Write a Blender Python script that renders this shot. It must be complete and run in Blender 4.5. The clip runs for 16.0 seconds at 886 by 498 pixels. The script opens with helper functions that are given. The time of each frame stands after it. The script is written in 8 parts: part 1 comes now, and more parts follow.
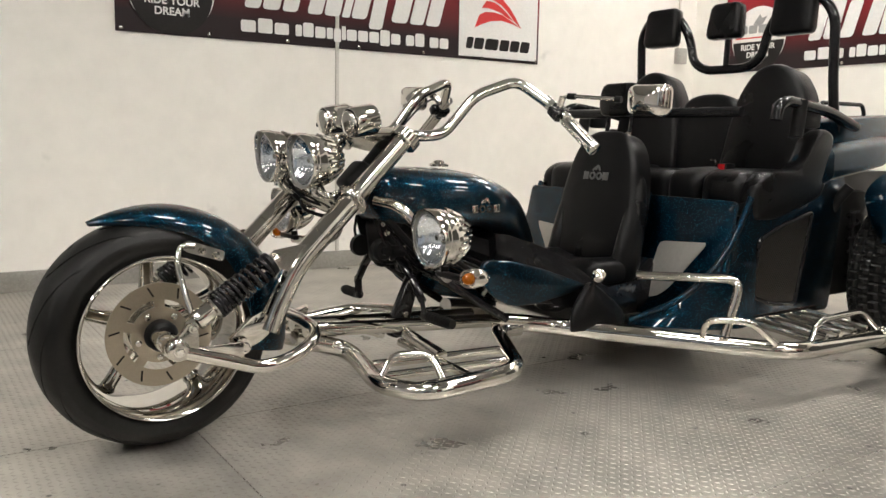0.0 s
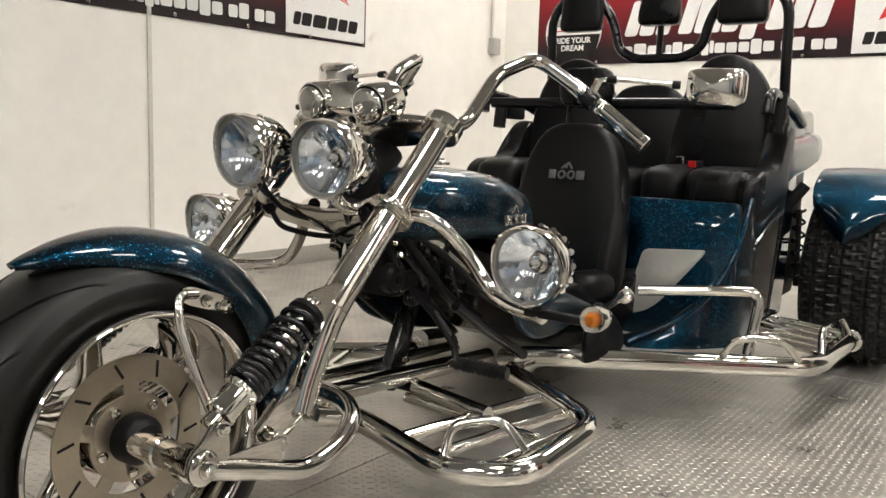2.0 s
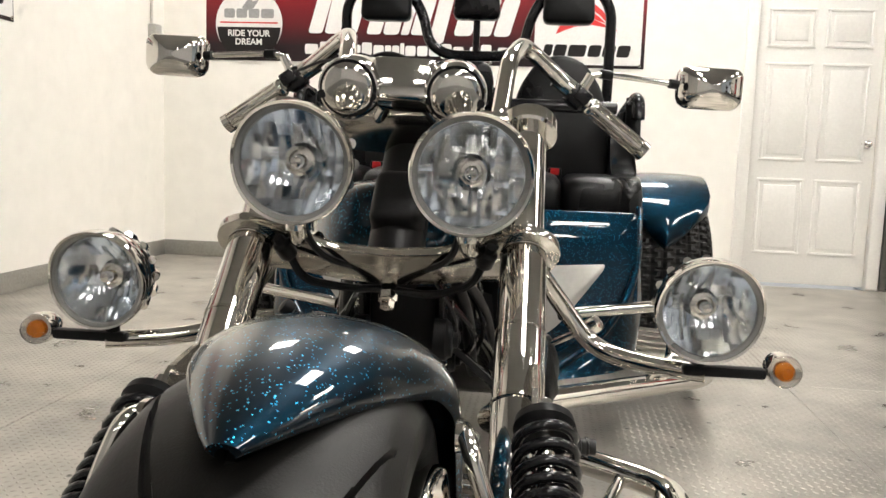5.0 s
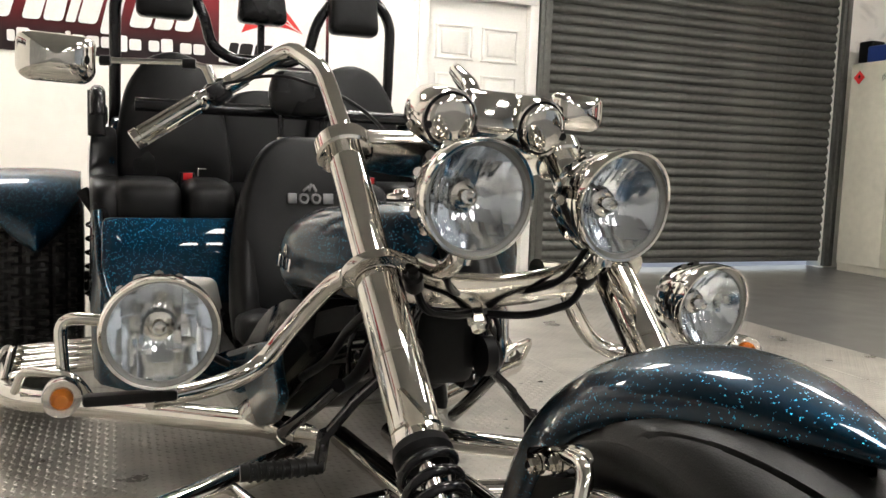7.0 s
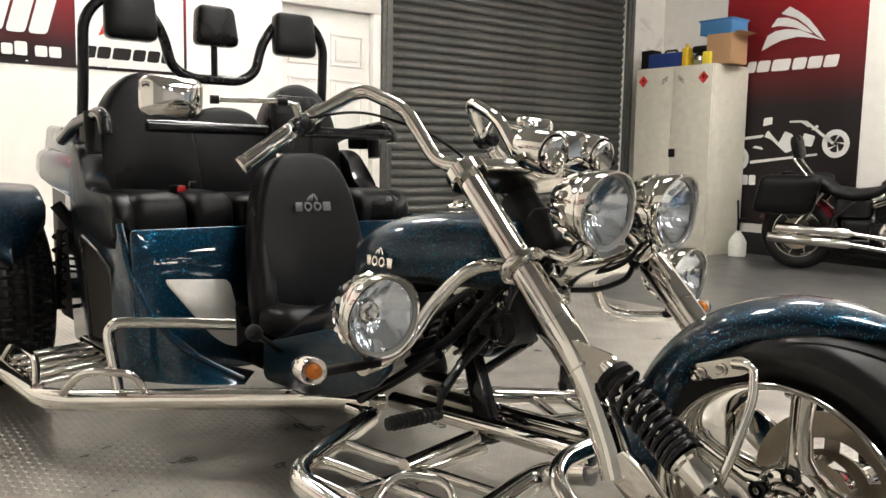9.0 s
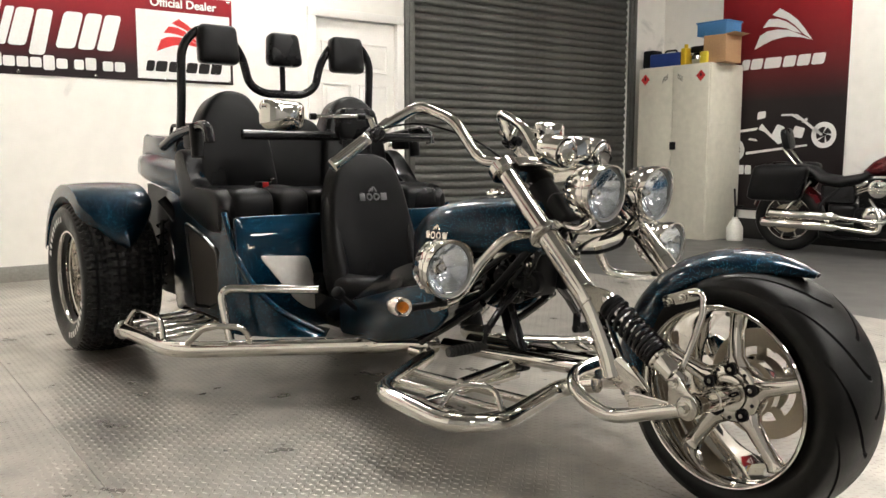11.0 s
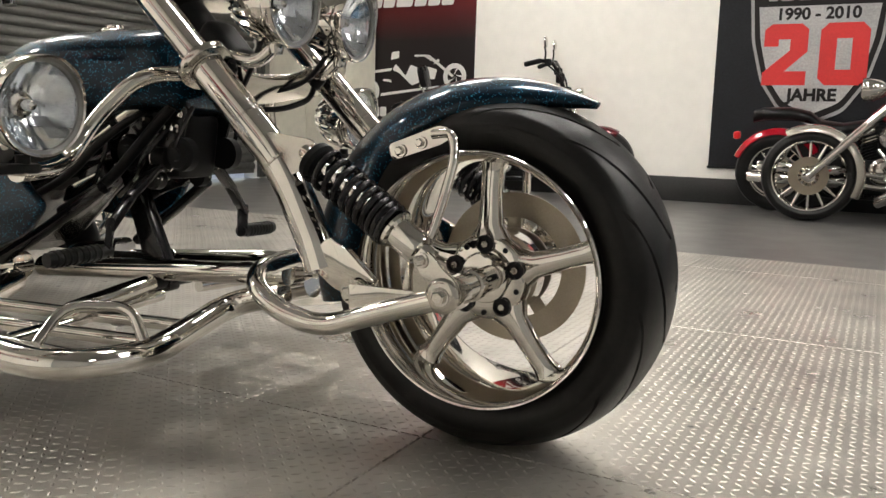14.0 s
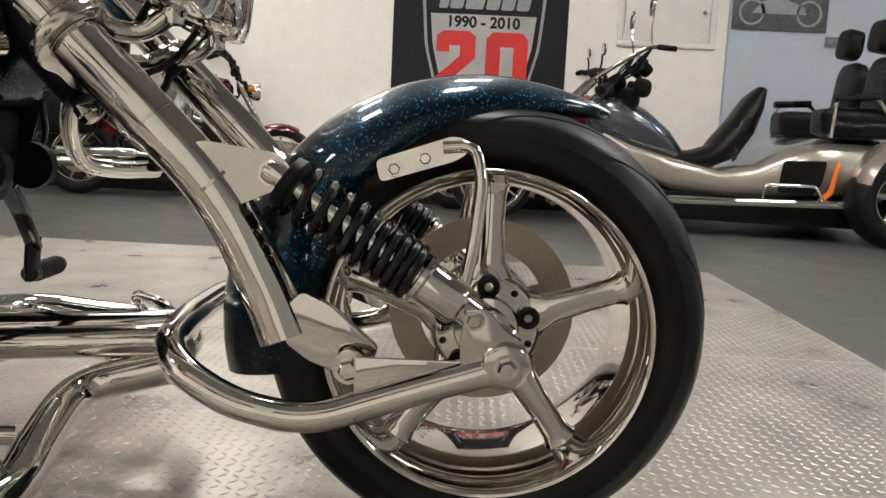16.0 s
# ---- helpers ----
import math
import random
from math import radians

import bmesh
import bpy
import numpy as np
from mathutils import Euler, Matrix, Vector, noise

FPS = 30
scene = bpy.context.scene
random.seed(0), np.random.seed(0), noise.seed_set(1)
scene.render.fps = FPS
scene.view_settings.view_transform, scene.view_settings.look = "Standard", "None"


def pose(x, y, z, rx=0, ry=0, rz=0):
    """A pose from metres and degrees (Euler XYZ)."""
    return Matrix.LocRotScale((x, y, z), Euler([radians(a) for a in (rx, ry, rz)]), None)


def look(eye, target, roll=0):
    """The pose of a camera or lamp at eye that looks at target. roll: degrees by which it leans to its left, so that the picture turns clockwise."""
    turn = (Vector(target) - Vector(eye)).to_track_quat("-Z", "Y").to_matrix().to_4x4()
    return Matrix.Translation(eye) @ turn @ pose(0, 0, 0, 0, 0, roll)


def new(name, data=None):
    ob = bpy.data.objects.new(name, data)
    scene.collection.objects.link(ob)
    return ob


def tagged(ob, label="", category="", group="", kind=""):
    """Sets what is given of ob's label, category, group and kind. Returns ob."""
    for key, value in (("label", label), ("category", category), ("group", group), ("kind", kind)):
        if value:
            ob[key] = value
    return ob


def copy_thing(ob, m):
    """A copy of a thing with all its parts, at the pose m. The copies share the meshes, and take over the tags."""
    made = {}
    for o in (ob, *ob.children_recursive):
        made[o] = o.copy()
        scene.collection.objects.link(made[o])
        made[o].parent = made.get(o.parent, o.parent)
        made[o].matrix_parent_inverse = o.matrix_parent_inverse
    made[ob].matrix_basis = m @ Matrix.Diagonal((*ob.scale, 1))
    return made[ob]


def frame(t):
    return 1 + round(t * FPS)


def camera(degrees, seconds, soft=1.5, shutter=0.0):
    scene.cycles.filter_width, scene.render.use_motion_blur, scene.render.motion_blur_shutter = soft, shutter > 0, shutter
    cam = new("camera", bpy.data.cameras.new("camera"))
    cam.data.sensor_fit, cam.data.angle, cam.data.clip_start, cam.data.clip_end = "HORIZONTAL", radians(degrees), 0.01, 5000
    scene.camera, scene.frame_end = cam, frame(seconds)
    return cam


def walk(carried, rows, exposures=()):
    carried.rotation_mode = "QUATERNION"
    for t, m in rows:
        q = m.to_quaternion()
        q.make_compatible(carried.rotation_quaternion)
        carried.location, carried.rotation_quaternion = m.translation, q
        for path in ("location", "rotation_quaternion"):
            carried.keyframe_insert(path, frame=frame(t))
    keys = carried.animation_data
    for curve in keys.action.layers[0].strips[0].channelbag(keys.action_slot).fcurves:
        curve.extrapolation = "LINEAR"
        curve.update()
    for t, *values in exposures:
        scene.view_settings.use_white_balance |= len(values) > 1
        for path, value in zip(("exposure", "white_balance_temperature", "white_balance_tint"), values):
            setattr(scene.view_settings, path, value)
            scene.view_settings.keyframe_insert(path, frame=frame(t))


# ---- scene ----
cam = camera(56.1, 16.0)

PATH = [
    (0, (2.398, -0.566, 0.859), (0.741, 0.522, 0.595), 1.0),
    (0.5, (2.134, -0.654, 0.854), (0.577, 0.574, 0.594), 1.2),
    (1, (1.874, -0.708, 0.834), (0.42, 0.641, 0.575), 1.3),
    (1.5, (1.617, -0.756, 0.848), (0.302, 0.728, 0.588), 1.5),
    (2, (1.341, -0.771, 0.838), (0.155, 0.816, 0.57), 1.8),
    (2.5, (1.1, -0.735, 0.828), (0.01, 0.921, 0.563), 1.6),
    (3, (0.874, -0.709, 0.822), (-0.056, 1.044, 0.573), 1.8),
    (3.5, (0.691, -0.685, 0.817), (-0.099, 1.137, 0.581), 1.8),
    (4, (0.551, -0.656, 0.808), (-0.113, 1.217, 0.579), 1.7),
    (4.2, (0.493, -0.656, 0.809), (-0.091, 1.243, 0.581), 1.8),
    (6.3, (-0.26, -0.616, 0.814), (0.127, 1.334, 0.598), 2.1),
    (6.5, (-0.348, -0.61, 0.826), (0.146, 1.317, 0.614), 2.1),
    (7, (-0.53, -0.601, 0.84), (0.196, 1.251, 0.632), 2.0),
    (7.5, (-0.736, -0.62, 0.851), (0.134, 1.169, 0.641), 1.9),
    (8, (-0.951, -0.615, 0.879), (0.062, 1.097, 0.663), 1.8),
    (8.2, (-1.034, -0.619, 0.89), (0.034, 1.058, 0.673), 1.7),
    (10.3, (-1.713, -1.025, 0.896), (-0.469, 0.526, 0.678), 0.7),
    (10.5, (-1.761, -1.083, 0.899), (-0.531, 0.478, 0.677), 0.6),
    (11, (-1.829, -1.192, 0.906), (-0.648, 0.406, 0.675), 0.1),
    (11.5, (-1.845, -1.243, 0.905), (-0.696, 0.376, 0.663), -0.1),
    (12, (-1.825, -1.215, 0.884), (-0.678, 0.403, 0.628), -0.2),
    (12.5, (-1.748, -1.073, 0.819), (-0.511, 0.476, 0.549), -0.0),
    (13, (-1.598, -0.888, 0.716), (-0.145, 0.459, 0.443), 0.3),
    (13.5, (-1.457, -0.741, 0.609), (0.172, 0.387, 0.333), 0.6),
    (14, (-1.377, -0.6, 0.571), (0.377, 0.317, 0.283), 1.6),
    (14.5, (-1.302, -0.453, 0.527), (0.551, 0.246, 0.249), 1.7),
    (15, (-1.215, -0.304, 0.492), (0.698, 0.217, 0.227), 1.5),
    (15.5, (-1.168, -0.133, 0.502), (0.792, 0.181, 0.26), 0.5),
    (16, (-1.197, 0.049, 0.572), (0.785, 0.097, 0.308), 2.8),
]
walk(cam, [(t, look(eye, target, roll)) for t, eye, target, roll in PATH],
     exposures=((0.0, -0.21), (0.5, -0.18), (2.0, -0.18), (3.5, -0.15), (4.5, -0.03), (6.5, 0.0), (7.5, 0.15), (8.2, 0.15), (10.5, -0.01), (11.5, -0.03), (12.5, -0.14), (13.0, -0.07), (13.5, -0.13), (14.5, -0.07), (15.4, -0.19), (16.0, -0.26)))

# ---------------------------------------------------------------- world and light
world = bpy.data.worlds.new("world")
scene.world = world
world.use_nodes = True
_n, _l = world.node_tree.nodes, world.node_tree.links
_sky = _n.new("ShaderNodeTexSky")
_sky.sky_type, _sky.sun_disc = "NISHITA", False
_sky.sun_elevation, _sky.sun_rotation = radians(35), radians(20)
_l.new(_sky.outputs[0], _n["Background"].inputs[0])
_n["Background"].inputs[1].default_value = 0.15

LAMP_POWER = 49.5


# ---------------------------------------------------------------- materials
def nodes_of(name):
    m = bpy.data.materials.new(name)
    m.use_nodes = True
    return m, m.node_tree.nodes, m.node_tree.links, m.node_tree.nodes["Principled BSDF"]


def surface(name, base, rough, metal=0.0, coat=0.0, var=0.12, scale=3.0, grain=60.0, bump=0.0, bscale=200.0,
            rvar=0.1, trans=0.0, ior=1.45, world_space=False, spec=0.5):
    """A plain material with variation at two scales and a fine relief."""
    m, n, l, p = nodes_of(name)
    tc = n.new("ShaderNodeTexCoord")
    src = tc.outputs["Object"]
    if world_space:
        src = n.new("ShaderNodeNewGeometry").outputs["Position"]
    big, fine = n.new("ShaderNodeTexNoise"), n.new("ShaderNodeTexNoise")
    big.inputs["Scale"].default_value, fine.inputs["Scale"].default_value = scale, grain
    big.inputs["Detail"].default_value, fine.inputs["Detail"].default_value = 4, 3
    l.new(src, big.inputs["Vector"]), l.new(src, fine.inputs["Vector"])
    add = n.new("ShaderNodeMath")
    add.operation = "ADD"
    l.new(big.outputs["Fac"], add.inputs[0]), l.new(fine.outputs["Fac"], add.inputs[1])
    ramp = n.new("ShaderNodeMapRange")
    ramp.inputs["From Min"].default_value, ramp.inputs["From Max"].default_value = 0.65, 1.35
    ramp.inputs["To Min"].default_value, ramp.inputs["To Max"].default_value = 1 - var, 1 + var
    l.new(add.outputs[0], ramp.inputs["Value"])
    mul = n.new("ShaderNodeVectorMath")
    mul.operation = "SCALE"
    mul.inputs[0].default_value = base
    l.new(ramp.outputs[0], mul.inputs["Scale"])
    l.new(mul.outputs[0], p.inputs["Base Color"])
    rr = n.new("ShaderNodeMapRange")
    rr.inputs["From Min"].default_value, rr.inputs["From Max"].default_value = 0.3, 0.7
    rr.inputs["To Min"].default_value, rr.inputs["To Max"].default_value = max(0.0, rough - rough * rvar), rough + rough * rvar
    l.new(big.outputs["Fac"], rr.inputs["Value"]), l.new(rr.outputs[0], p.inputs["Roughness"])
    p.inputs["Metallic"].default_value = metal
    p.inputs["Specular IOR Level"].default_value = spec
    p.inputs["Coat Weight"].default_value = coat
    p.inputs["Coat Roughness"].default_value = 0.03
    p.inputs["Transmission Weight"].default_value = trans
    p.inputs["IOR"].default_value = ior
    if bump:
        bt, b = n.new("ShaderNodeTexNoise"), n.new("ShaderNodeBump")
        bt.inputs["Scale"].default_value, bt.inputs["Detail"].default_value = bscale, 3
        b.inputs["Strength"].default_value, b.inputs["Distance"].default_value = bump, 0.002
        l.new(src, bt.inputs["Vector"]), l.new(bt.outputs["Fac"], b.inputs["Height"]), l.new(b.outputs[0], p.inputs["Normal"])
    return m


def flake_paint(name, base, flake):
    """Metallic paint with coarse glitter under a clear coat."""
    m, n, l, p = nodes_of(name)
    tc = n.new("ShaderNodeTexCoord")
    v = n.new("ShaderNodeTexVoronoi")
    v.inputs["Scale"].default_value = 800
    l.new(tc.outputs["Object"], v.inputs["Vector"])
    sep = n.new("ShaderNodeSeparateColor")
    l.new(v.outputs["Color"], sep.inputs[0])
    gt = n.new("ShaderNodeMath")
    gt.operation = "GREATER_THAN"
    gt.inputs[1].default_value = 0.972
    l.new(sep.outputs[0], gt.inputs[0])
    mix = n.new("ShaderNodeMix")
    mix.data_type = "RGBA"
    mix.inputs[6].default_value, mix.inputs[7].default_value = (*base, 1), (*flake, 1)
    l.new(gt.outputs[0], mix.inputs[0]), l.new(mix.outputs[2], p.inputs["Base Color"])
    # every flake lies at its own tilt
    sub, sc, add, norm = (n.new("ShaderNodeVectorMath") for _ in range(4))
    sub.operation, sc.operation, add.operation, norm.operation = "SUBTRACT", "SCALE", "ADD", "NORMALIZE"
    sub.inputs[1].default_value = (0.5, 0.5, 0.5)
    tm = n.new("ShaderNodeMath")
    tm.operation = "MULTIPLY"
    tm.inputs[1].default_value = 0.42
    l.new(gt.outputs[0], tm.inputs[0]), l.new(tm.outputs[0], sc.inputs["Scale"])
    geo = n.new("ShaderNodeNewGeometry")
    l.new(v.outputs["Color"], sub.inputs[0]), l.new(sub.outputs[0], sc.inputs[0])
    l.new(geo.outputs["Normal"], add.inputs[0]), l.new(sc.outputs[0], add.inputs[1])
    l.new(add.outputs[0], norm.inputs[0]), l.new(norm.outputs[0], p.inputs["Normal"])
    p.inputs["Metallic"].default_value = 1.0
    p.inputs["Roughness"].default_value = 0.36
    p.inputs["Coat Weight"].default_value, p.inputs["Coat Roughness"].default_value = 1.0, 0.015
    p.inputs["Coat IOR"].default_value = 1.4
    l.new(geo.outputs["Normal"], p.inputs["Coat Normal"])
    return m


def glowing(name, colour, strength):
    m, n, l, p = nodes_of(name)
    p.inputs["Base Color"].default_value = (0.8, 0.8, 0.8, 1)
    p.inputs["Emission Color"].default_value = (*colour, 1)
    p.inputs["Emission Strength"].default_value = strength
    return m


def gradient_print(name, top, bottom, z0, z1):
    """A printed sheet whose ink runs from one colour at the height z0 to another at z1."""
    m, n, l, p = nodes_of(name)
    g = n.new("ShaderNodeNewGeometry")
    s = n.new("ShaderNodeSeparateXYZ")
    l.new(g.outputs["Position"], s.inputs[0])
    r = n.new("ShaderNodeMapRange")
    r.inputs["From Min"].default_value, r.inputs["From Max"].default_value = z0, z1
    l.new(s.outputs["Z"], r.inputs["Value"])
    nz = n.new("ShaderNodeTexNoise")
    nz.inputs["Scale"].default_value = 2.5
    l.new(g.outputs["Position"], nz.inputs["Vector"])
    mix = n.new("ShaderNodeMix")
    mix.data_type = "RGBA"
    mix.inputs[6].default_value, mix.inputs[7].default_value = (*bottom, 1), (*top, 1)
    l.new(r.outputs[0], mix.inputs[0]), l.new(mix.outputs[2], p.inputs["Base Color"])
    rr = n.new("ShaderNodeMapRange")
    rr.inputs["To Min"].default_value, rr.inputs["To Max"].default_value = 0.35, 0.55
    l.new(nz.outputs["Fac"], rr.inputs["Value"]), l.new(rr.outputs[0], p.inputs["Roughness"])
    p.inputs["Specular IOR Level"].default_value = 0.25
    return m


CHROME = surface("chrome", (0.74, 0.715, 0.67), 0.055, metal=1.0, var=0.03, rvar=0.5)
STEEL = surface("polished_steel", (0.62, 0.59, 0.54), 0.13, metal=1.0, var=0.06, grain=300, rvar=0.4)
DISC_STEEL = surface("disc_steel", (0.38, 0.335, 0.27), 0.30, metal=1.0, var=0.12, grain=400)
PAINT = flake_paint("blue_flake_paint", (0.0012, 0.0125, 0.0250), (0.022, 0.31, 0.56))
BLACK_GLOSS = surface("black_gloss_paint", (0.010, 0.010, 0.011), 0.14, coat=0.25, var=0.2, spec=0.25)
BLACK_SATIN = surface("black_satin", (0.007, 0.007, 0.0075), 0.42, var=0.25, bump=0.1, spec=0.18)
LEATHER = surface("black_leather", (0.0038, 0.0038, 0.0042), 0.34, var=0.25, grain=25, bump=0.30, bscale=420, rvar=0.3, spec=0.24)
RUBBER = surface("tyre_rubber", (0.0062, 0.0060, 0.0057), 0.40, var=0.45, scale=9, grain=70, bump=0.14, bscale=500, spec=0.34, rvar=0.3)
# the slight blue in this silver stands in for mirrored daylight
REFLECTOR = surface("lamp_reflector", (0.88, 0.93, 1.0), 0.13, metal=1.0, var=0.06, scale=30)
GLASS = surface("clear_glass", (1, 1, 1), 0.0, var=0.0, trans=1.0, ior=1.2)
AMBER = surface("amber_lens", (0.95, 0.32, 0.04), 0.1, var=0.1, trans=0.6, ior=1.3)
CLEAR_PLASTIC = surface("clear_plastic", (0.95, 0.93, 0.9), 0.05, var=0.0, trans=1.0, ior=1.2)
RED_PLASTIC = surface("red_plastic", (0.55, 0.01, 0.015), 0.35, var=0.1)
WHITE_PRINT = surface("white_print", (0.78, 0.77, 0.75), 0.5, var=0.06)
BLACK_PRINT = surface("black_print", (0.013, 0.011, 0.011), 0.45, var=0.2, spec=0.25)
GREY_PRINT = surface("grey_print", (0.30, 0.30, 0.30), 0.45, var=0.2)
RED_PRINT = surface("red_print", (0.62, 0.03, 0.03), 0.45, var=0.1)
WALL = surface("wall_paint", (0.88, 0.855, 0.80), 0.62, var=0.045, scale=0.9, grain=9, bump=0.12, bscale=60, world_space=True)


def smudge(m, scale, low, high, depth):
    """Sparse scuffs and dirty marks over a painted surface."""
    n, l = m.node_tree.nodes, m.node_tree.links
    p = n["Principled BSDF"]
    src = p.inputs["Base Color"].links[0].from_socket
    g, a, b = n.new("ShaderNodeNewGeometry"), n.new("ShaderNodeTexNoise"), n.new("ShaderNodeTexNoise")
    a.inputs["Scale"].default_value, a.inputs["Detail"].default_value, a.inputs["Distortion"].default_value = scale, 8, 0.6
    b.inputs["Scale"].default_value = 0.7
    l.new(g.outputs["Position"], a.inputs["Vector"]), l.new(g.outputs["Position"], b.inputs["Vector"])
    mul, r, sc = n.new("ShaderNodeMath"), n.new("ShaderNodeMapRange"), n.new("ShaderNodeVectorMath")
    mul.operation, sc.operation = "MULTIPLY", "SCALE"
    l.new(a.outputs["Fac"], mul.inputs[0]), l.new(b.outputs["Fac"], mul.inputs[1])
    r.inputs["From Min"].default_value, r.inputs["From Max"].default_value = low, high
    r.inputs["To Min"].default_value, r.inputs["To Max"].default_value = 1.0, 1.0 - depth
    l.new(mul.outputs[0], r.inputs["Value"])
    l.new(src, sc.inputs[0]), l.new(r.outputs[0], sc.inputs["Scale"])
    l.new(sc.outputs[0], p.inputs["Base Color"])


smudge(WALL, 3.2, 0.40, 0.50, 0.35)
DOOR_PAINT = surface("door_paint", (0.80, 0.78, 0.74), 0.4, var=0.05, bump=0.05, bscale=90)
CREAM_STEEL = surface("cream_painted_steel", (0.66, 0.63, 0.53), 0.4, var=0.09, scale=1.6, grain=14)
smudge(CREAM_STEEL, 3.5, 0.34, 0.50, 0.3)
SHUTTER = surface("shutter_steel", (0.118, 0.117, 0.108), 0.42, metal=0.45, spec=0.3, var=0.22, scale=2.5, grain=30)
SKIRT_PLATE = surface("skirting_plate", (0.36, 0.35, 0.32), 0.4, metal=0.5, var=0.15)
BLACK_SKIRT = surface("black_skirting", (0.02, 0.02, 0.02), 0.45, var=0.3)
# tone for an unseen stretch of wall, added to darken chrome reflections
UNSEEN_WEST = surface("unseen_wall_tone", (0.34, 0.334, 0.322), 0.6, var=0.2, world_space=True)
# unseen wall behind the camera; its grey is set for reflections and fill
REAR = surface("unseen_rear_tone", (0.52, 0.51, 0.50), 0.6, var=0.12, world_space=True)
CEILING = surface("ceiling_paint", (0.34, 0.34, 0.333), 0.8, var=0.06, world_space=True)


def floor_material(name, base, dark, rough, metal, relief=0.15):
    """Trodden floor: broad stains, scuffs and small dark spots."""
    m, n, l, p = nodes_of(name)
    g = n.new("ShaderNodeNewGeometry")
    big, mid, spots = n.new("ShaderNodeTexNoise"), n.new("ShaderNodeTexNoise"), n.new("ShaderNodeTexVoronoi")
    big.inputs["Scale"].default_value, big.inputs["Detail"].default_value = 0.9, 6
    mid.inputs["Scale"].default_value, mid.inputs["Detail"].default_value = 5, 7
    spots.inputs["Scale"].default_value = 6.5
    for x in (big, mid, spots):
        l.new(g.outputs["Position"], x.inputs["Vector"])
    a = n.new("ShaderNodeMath")
    a.operation = "ADD"
    l.new(big.outputs["Fac"], a.inputs[0]), l.new(mid.outputs["Fac"], a.inputs[1])
    r = n.new("ShaderNodeMapRange")
    r.inputs["From Min"].default_value, r.inputs["From Max"].default_value = 0.62, 1.25
    l.new(a.outputs[0], r.inputs["Value"])
    mix = n.new("ShaderNodeMix")
    mix.data_type = "RGBA"
    mix.inputs[6].default_value, mix.inputs[7].default_value = (*dark, 1), (*base, 1)
    l.new(r.outputs[0], mix.inputs[0])
    sp = n.new("ShaderNodeMapRange")
    sp.inputs["From Min"].default_value, sp.inputs["From Max"].default_value = 0.035, 0.06
    sp.inputs["To Min"].default_value, sp.inputs["To Max"].default_value = 0.25, 1.0
    l.new(spots.outputs["Distance"], sp.inputs["Value"])
    sc = n.new("ShaderNodeVectorMath")
    sc.operation = "SCALE"
    l.new(mix.outputs[2], sc.inputs[0]), l.new(sp.outputs[0], sc.inputs["Scale"])
    l.new(sc.outputs[0], p.inputs["Base Color"])
    rr = n.new("ShaderNodeMapRange")
    rr.inputs["To Min"].default_value, rr.inputs["To Max"].default_value = rough - 0.08, rough + 0.14
    l.new(mid.outputs["Fac"], rr.inputs["Value"]), l.new(rr.outputs[0], p.inputs["Roughness"])
    p.inputs["Metallic"].default_value = metal
    b = n.new("ShaderNodeBump")
    b.inputs["Strength"].default_value, b.inputs["Distance"].default_value = relief, 0.003
    l.new(mid.outputs["Fac"], b.inputs["Height"]), l.new(b.outputs[0], p.inputs["Normal"])
    return m


PLATE = floor_material("tread_plate", (0.55, 0.520, 0.468), (0.21, 0.197, 0.177), 0.28, 0.55, 0.03)
TREAD = floor_material("worn_tread", (0.51, 0.482, 0.434), (0.24, 0.225, 0.202), 0.32, 0.55, 0.02)
SATIN = surface("satin_steel", (0.58, 0.555, 0.51), 0.13, metal=1.0, var=0.08, grain=200, rvar=0.3)
BRUSHED = surface("brushed_steel", (0.40, 0.385, 0.355), 0.36, metal=0.55, var=0.08)
CONCRETE = floor_material("painted_concrete", (0.115, 0.112, 0.107), (0.06, 0.059, 0.056), 0.30, 0.0, 0.03)


# ---------------------------------------------------------------- mesh tools
def merge(bm, tmp, m=None):
    if m is not None:
        tmp.transform(m)
    me = bpy.data.meshes.new("tmp")
    tmp.to_mesh(me)
    tmp.free()
    bm.from_mesh(me)
    bpy.data.meshes.remove(me)


def to_mesh(name, bm, material, sharp=38):
    bmesh.ops.recalc_face_normals(bm, faces=bm.faces)
    me = bpy.data.meshes.new(name)
    bm.to_mesh(me)
    bm.free()
    me.materials.append(material)
    me.shade_smooth()
    me.set_sharp_from_angle(angle=radians(sharp))
    return me


def part(name, bm, material, parent, label="", sharp=38):
    """One mesh object under a thing or under a part."""
    ob = new(name, to_mesh(name, bm, material, sharp))
    ob.parent = parent
    if label:
        ob["label"] = label
    return ob


def thing(name, label, category, m=None, group="", kind=""):
    ob = new(name)
    ob.empty_display_size = 0.1
    if m is not None:
        ob.matrix_basis = m
    return tagged(ob, label, category, group, kind)


def solid(name, bm, material, label, category, m=None, kind="", group="", sharp=38):
    ob = new(name, to_mesh(name, bm, material, sharp))
    if m is not None:
        ob.matrix_basis = m
    return tagged(ob, label, category, group, kind)


def fillet(pts, r, n=6):
    pts = [Vector(p) for p in pts]
    out = [pts[0]]
    for a, b, c in zip(pts, pts[1:], pts[2:]):
        u, v = (a - b), (c - b)
        d = min(r, u.length * 0.48, v.length * 0.48)
        p, q = b + u.normalized() * d, b + v.normalized() * d
        for i in range(n + 1):
            t = i / n
            out.append(p * (1 - t) ** 2 + b * 2 * t * (1 - t) + q * t * t)
    out.append(pts[-1])
    return out


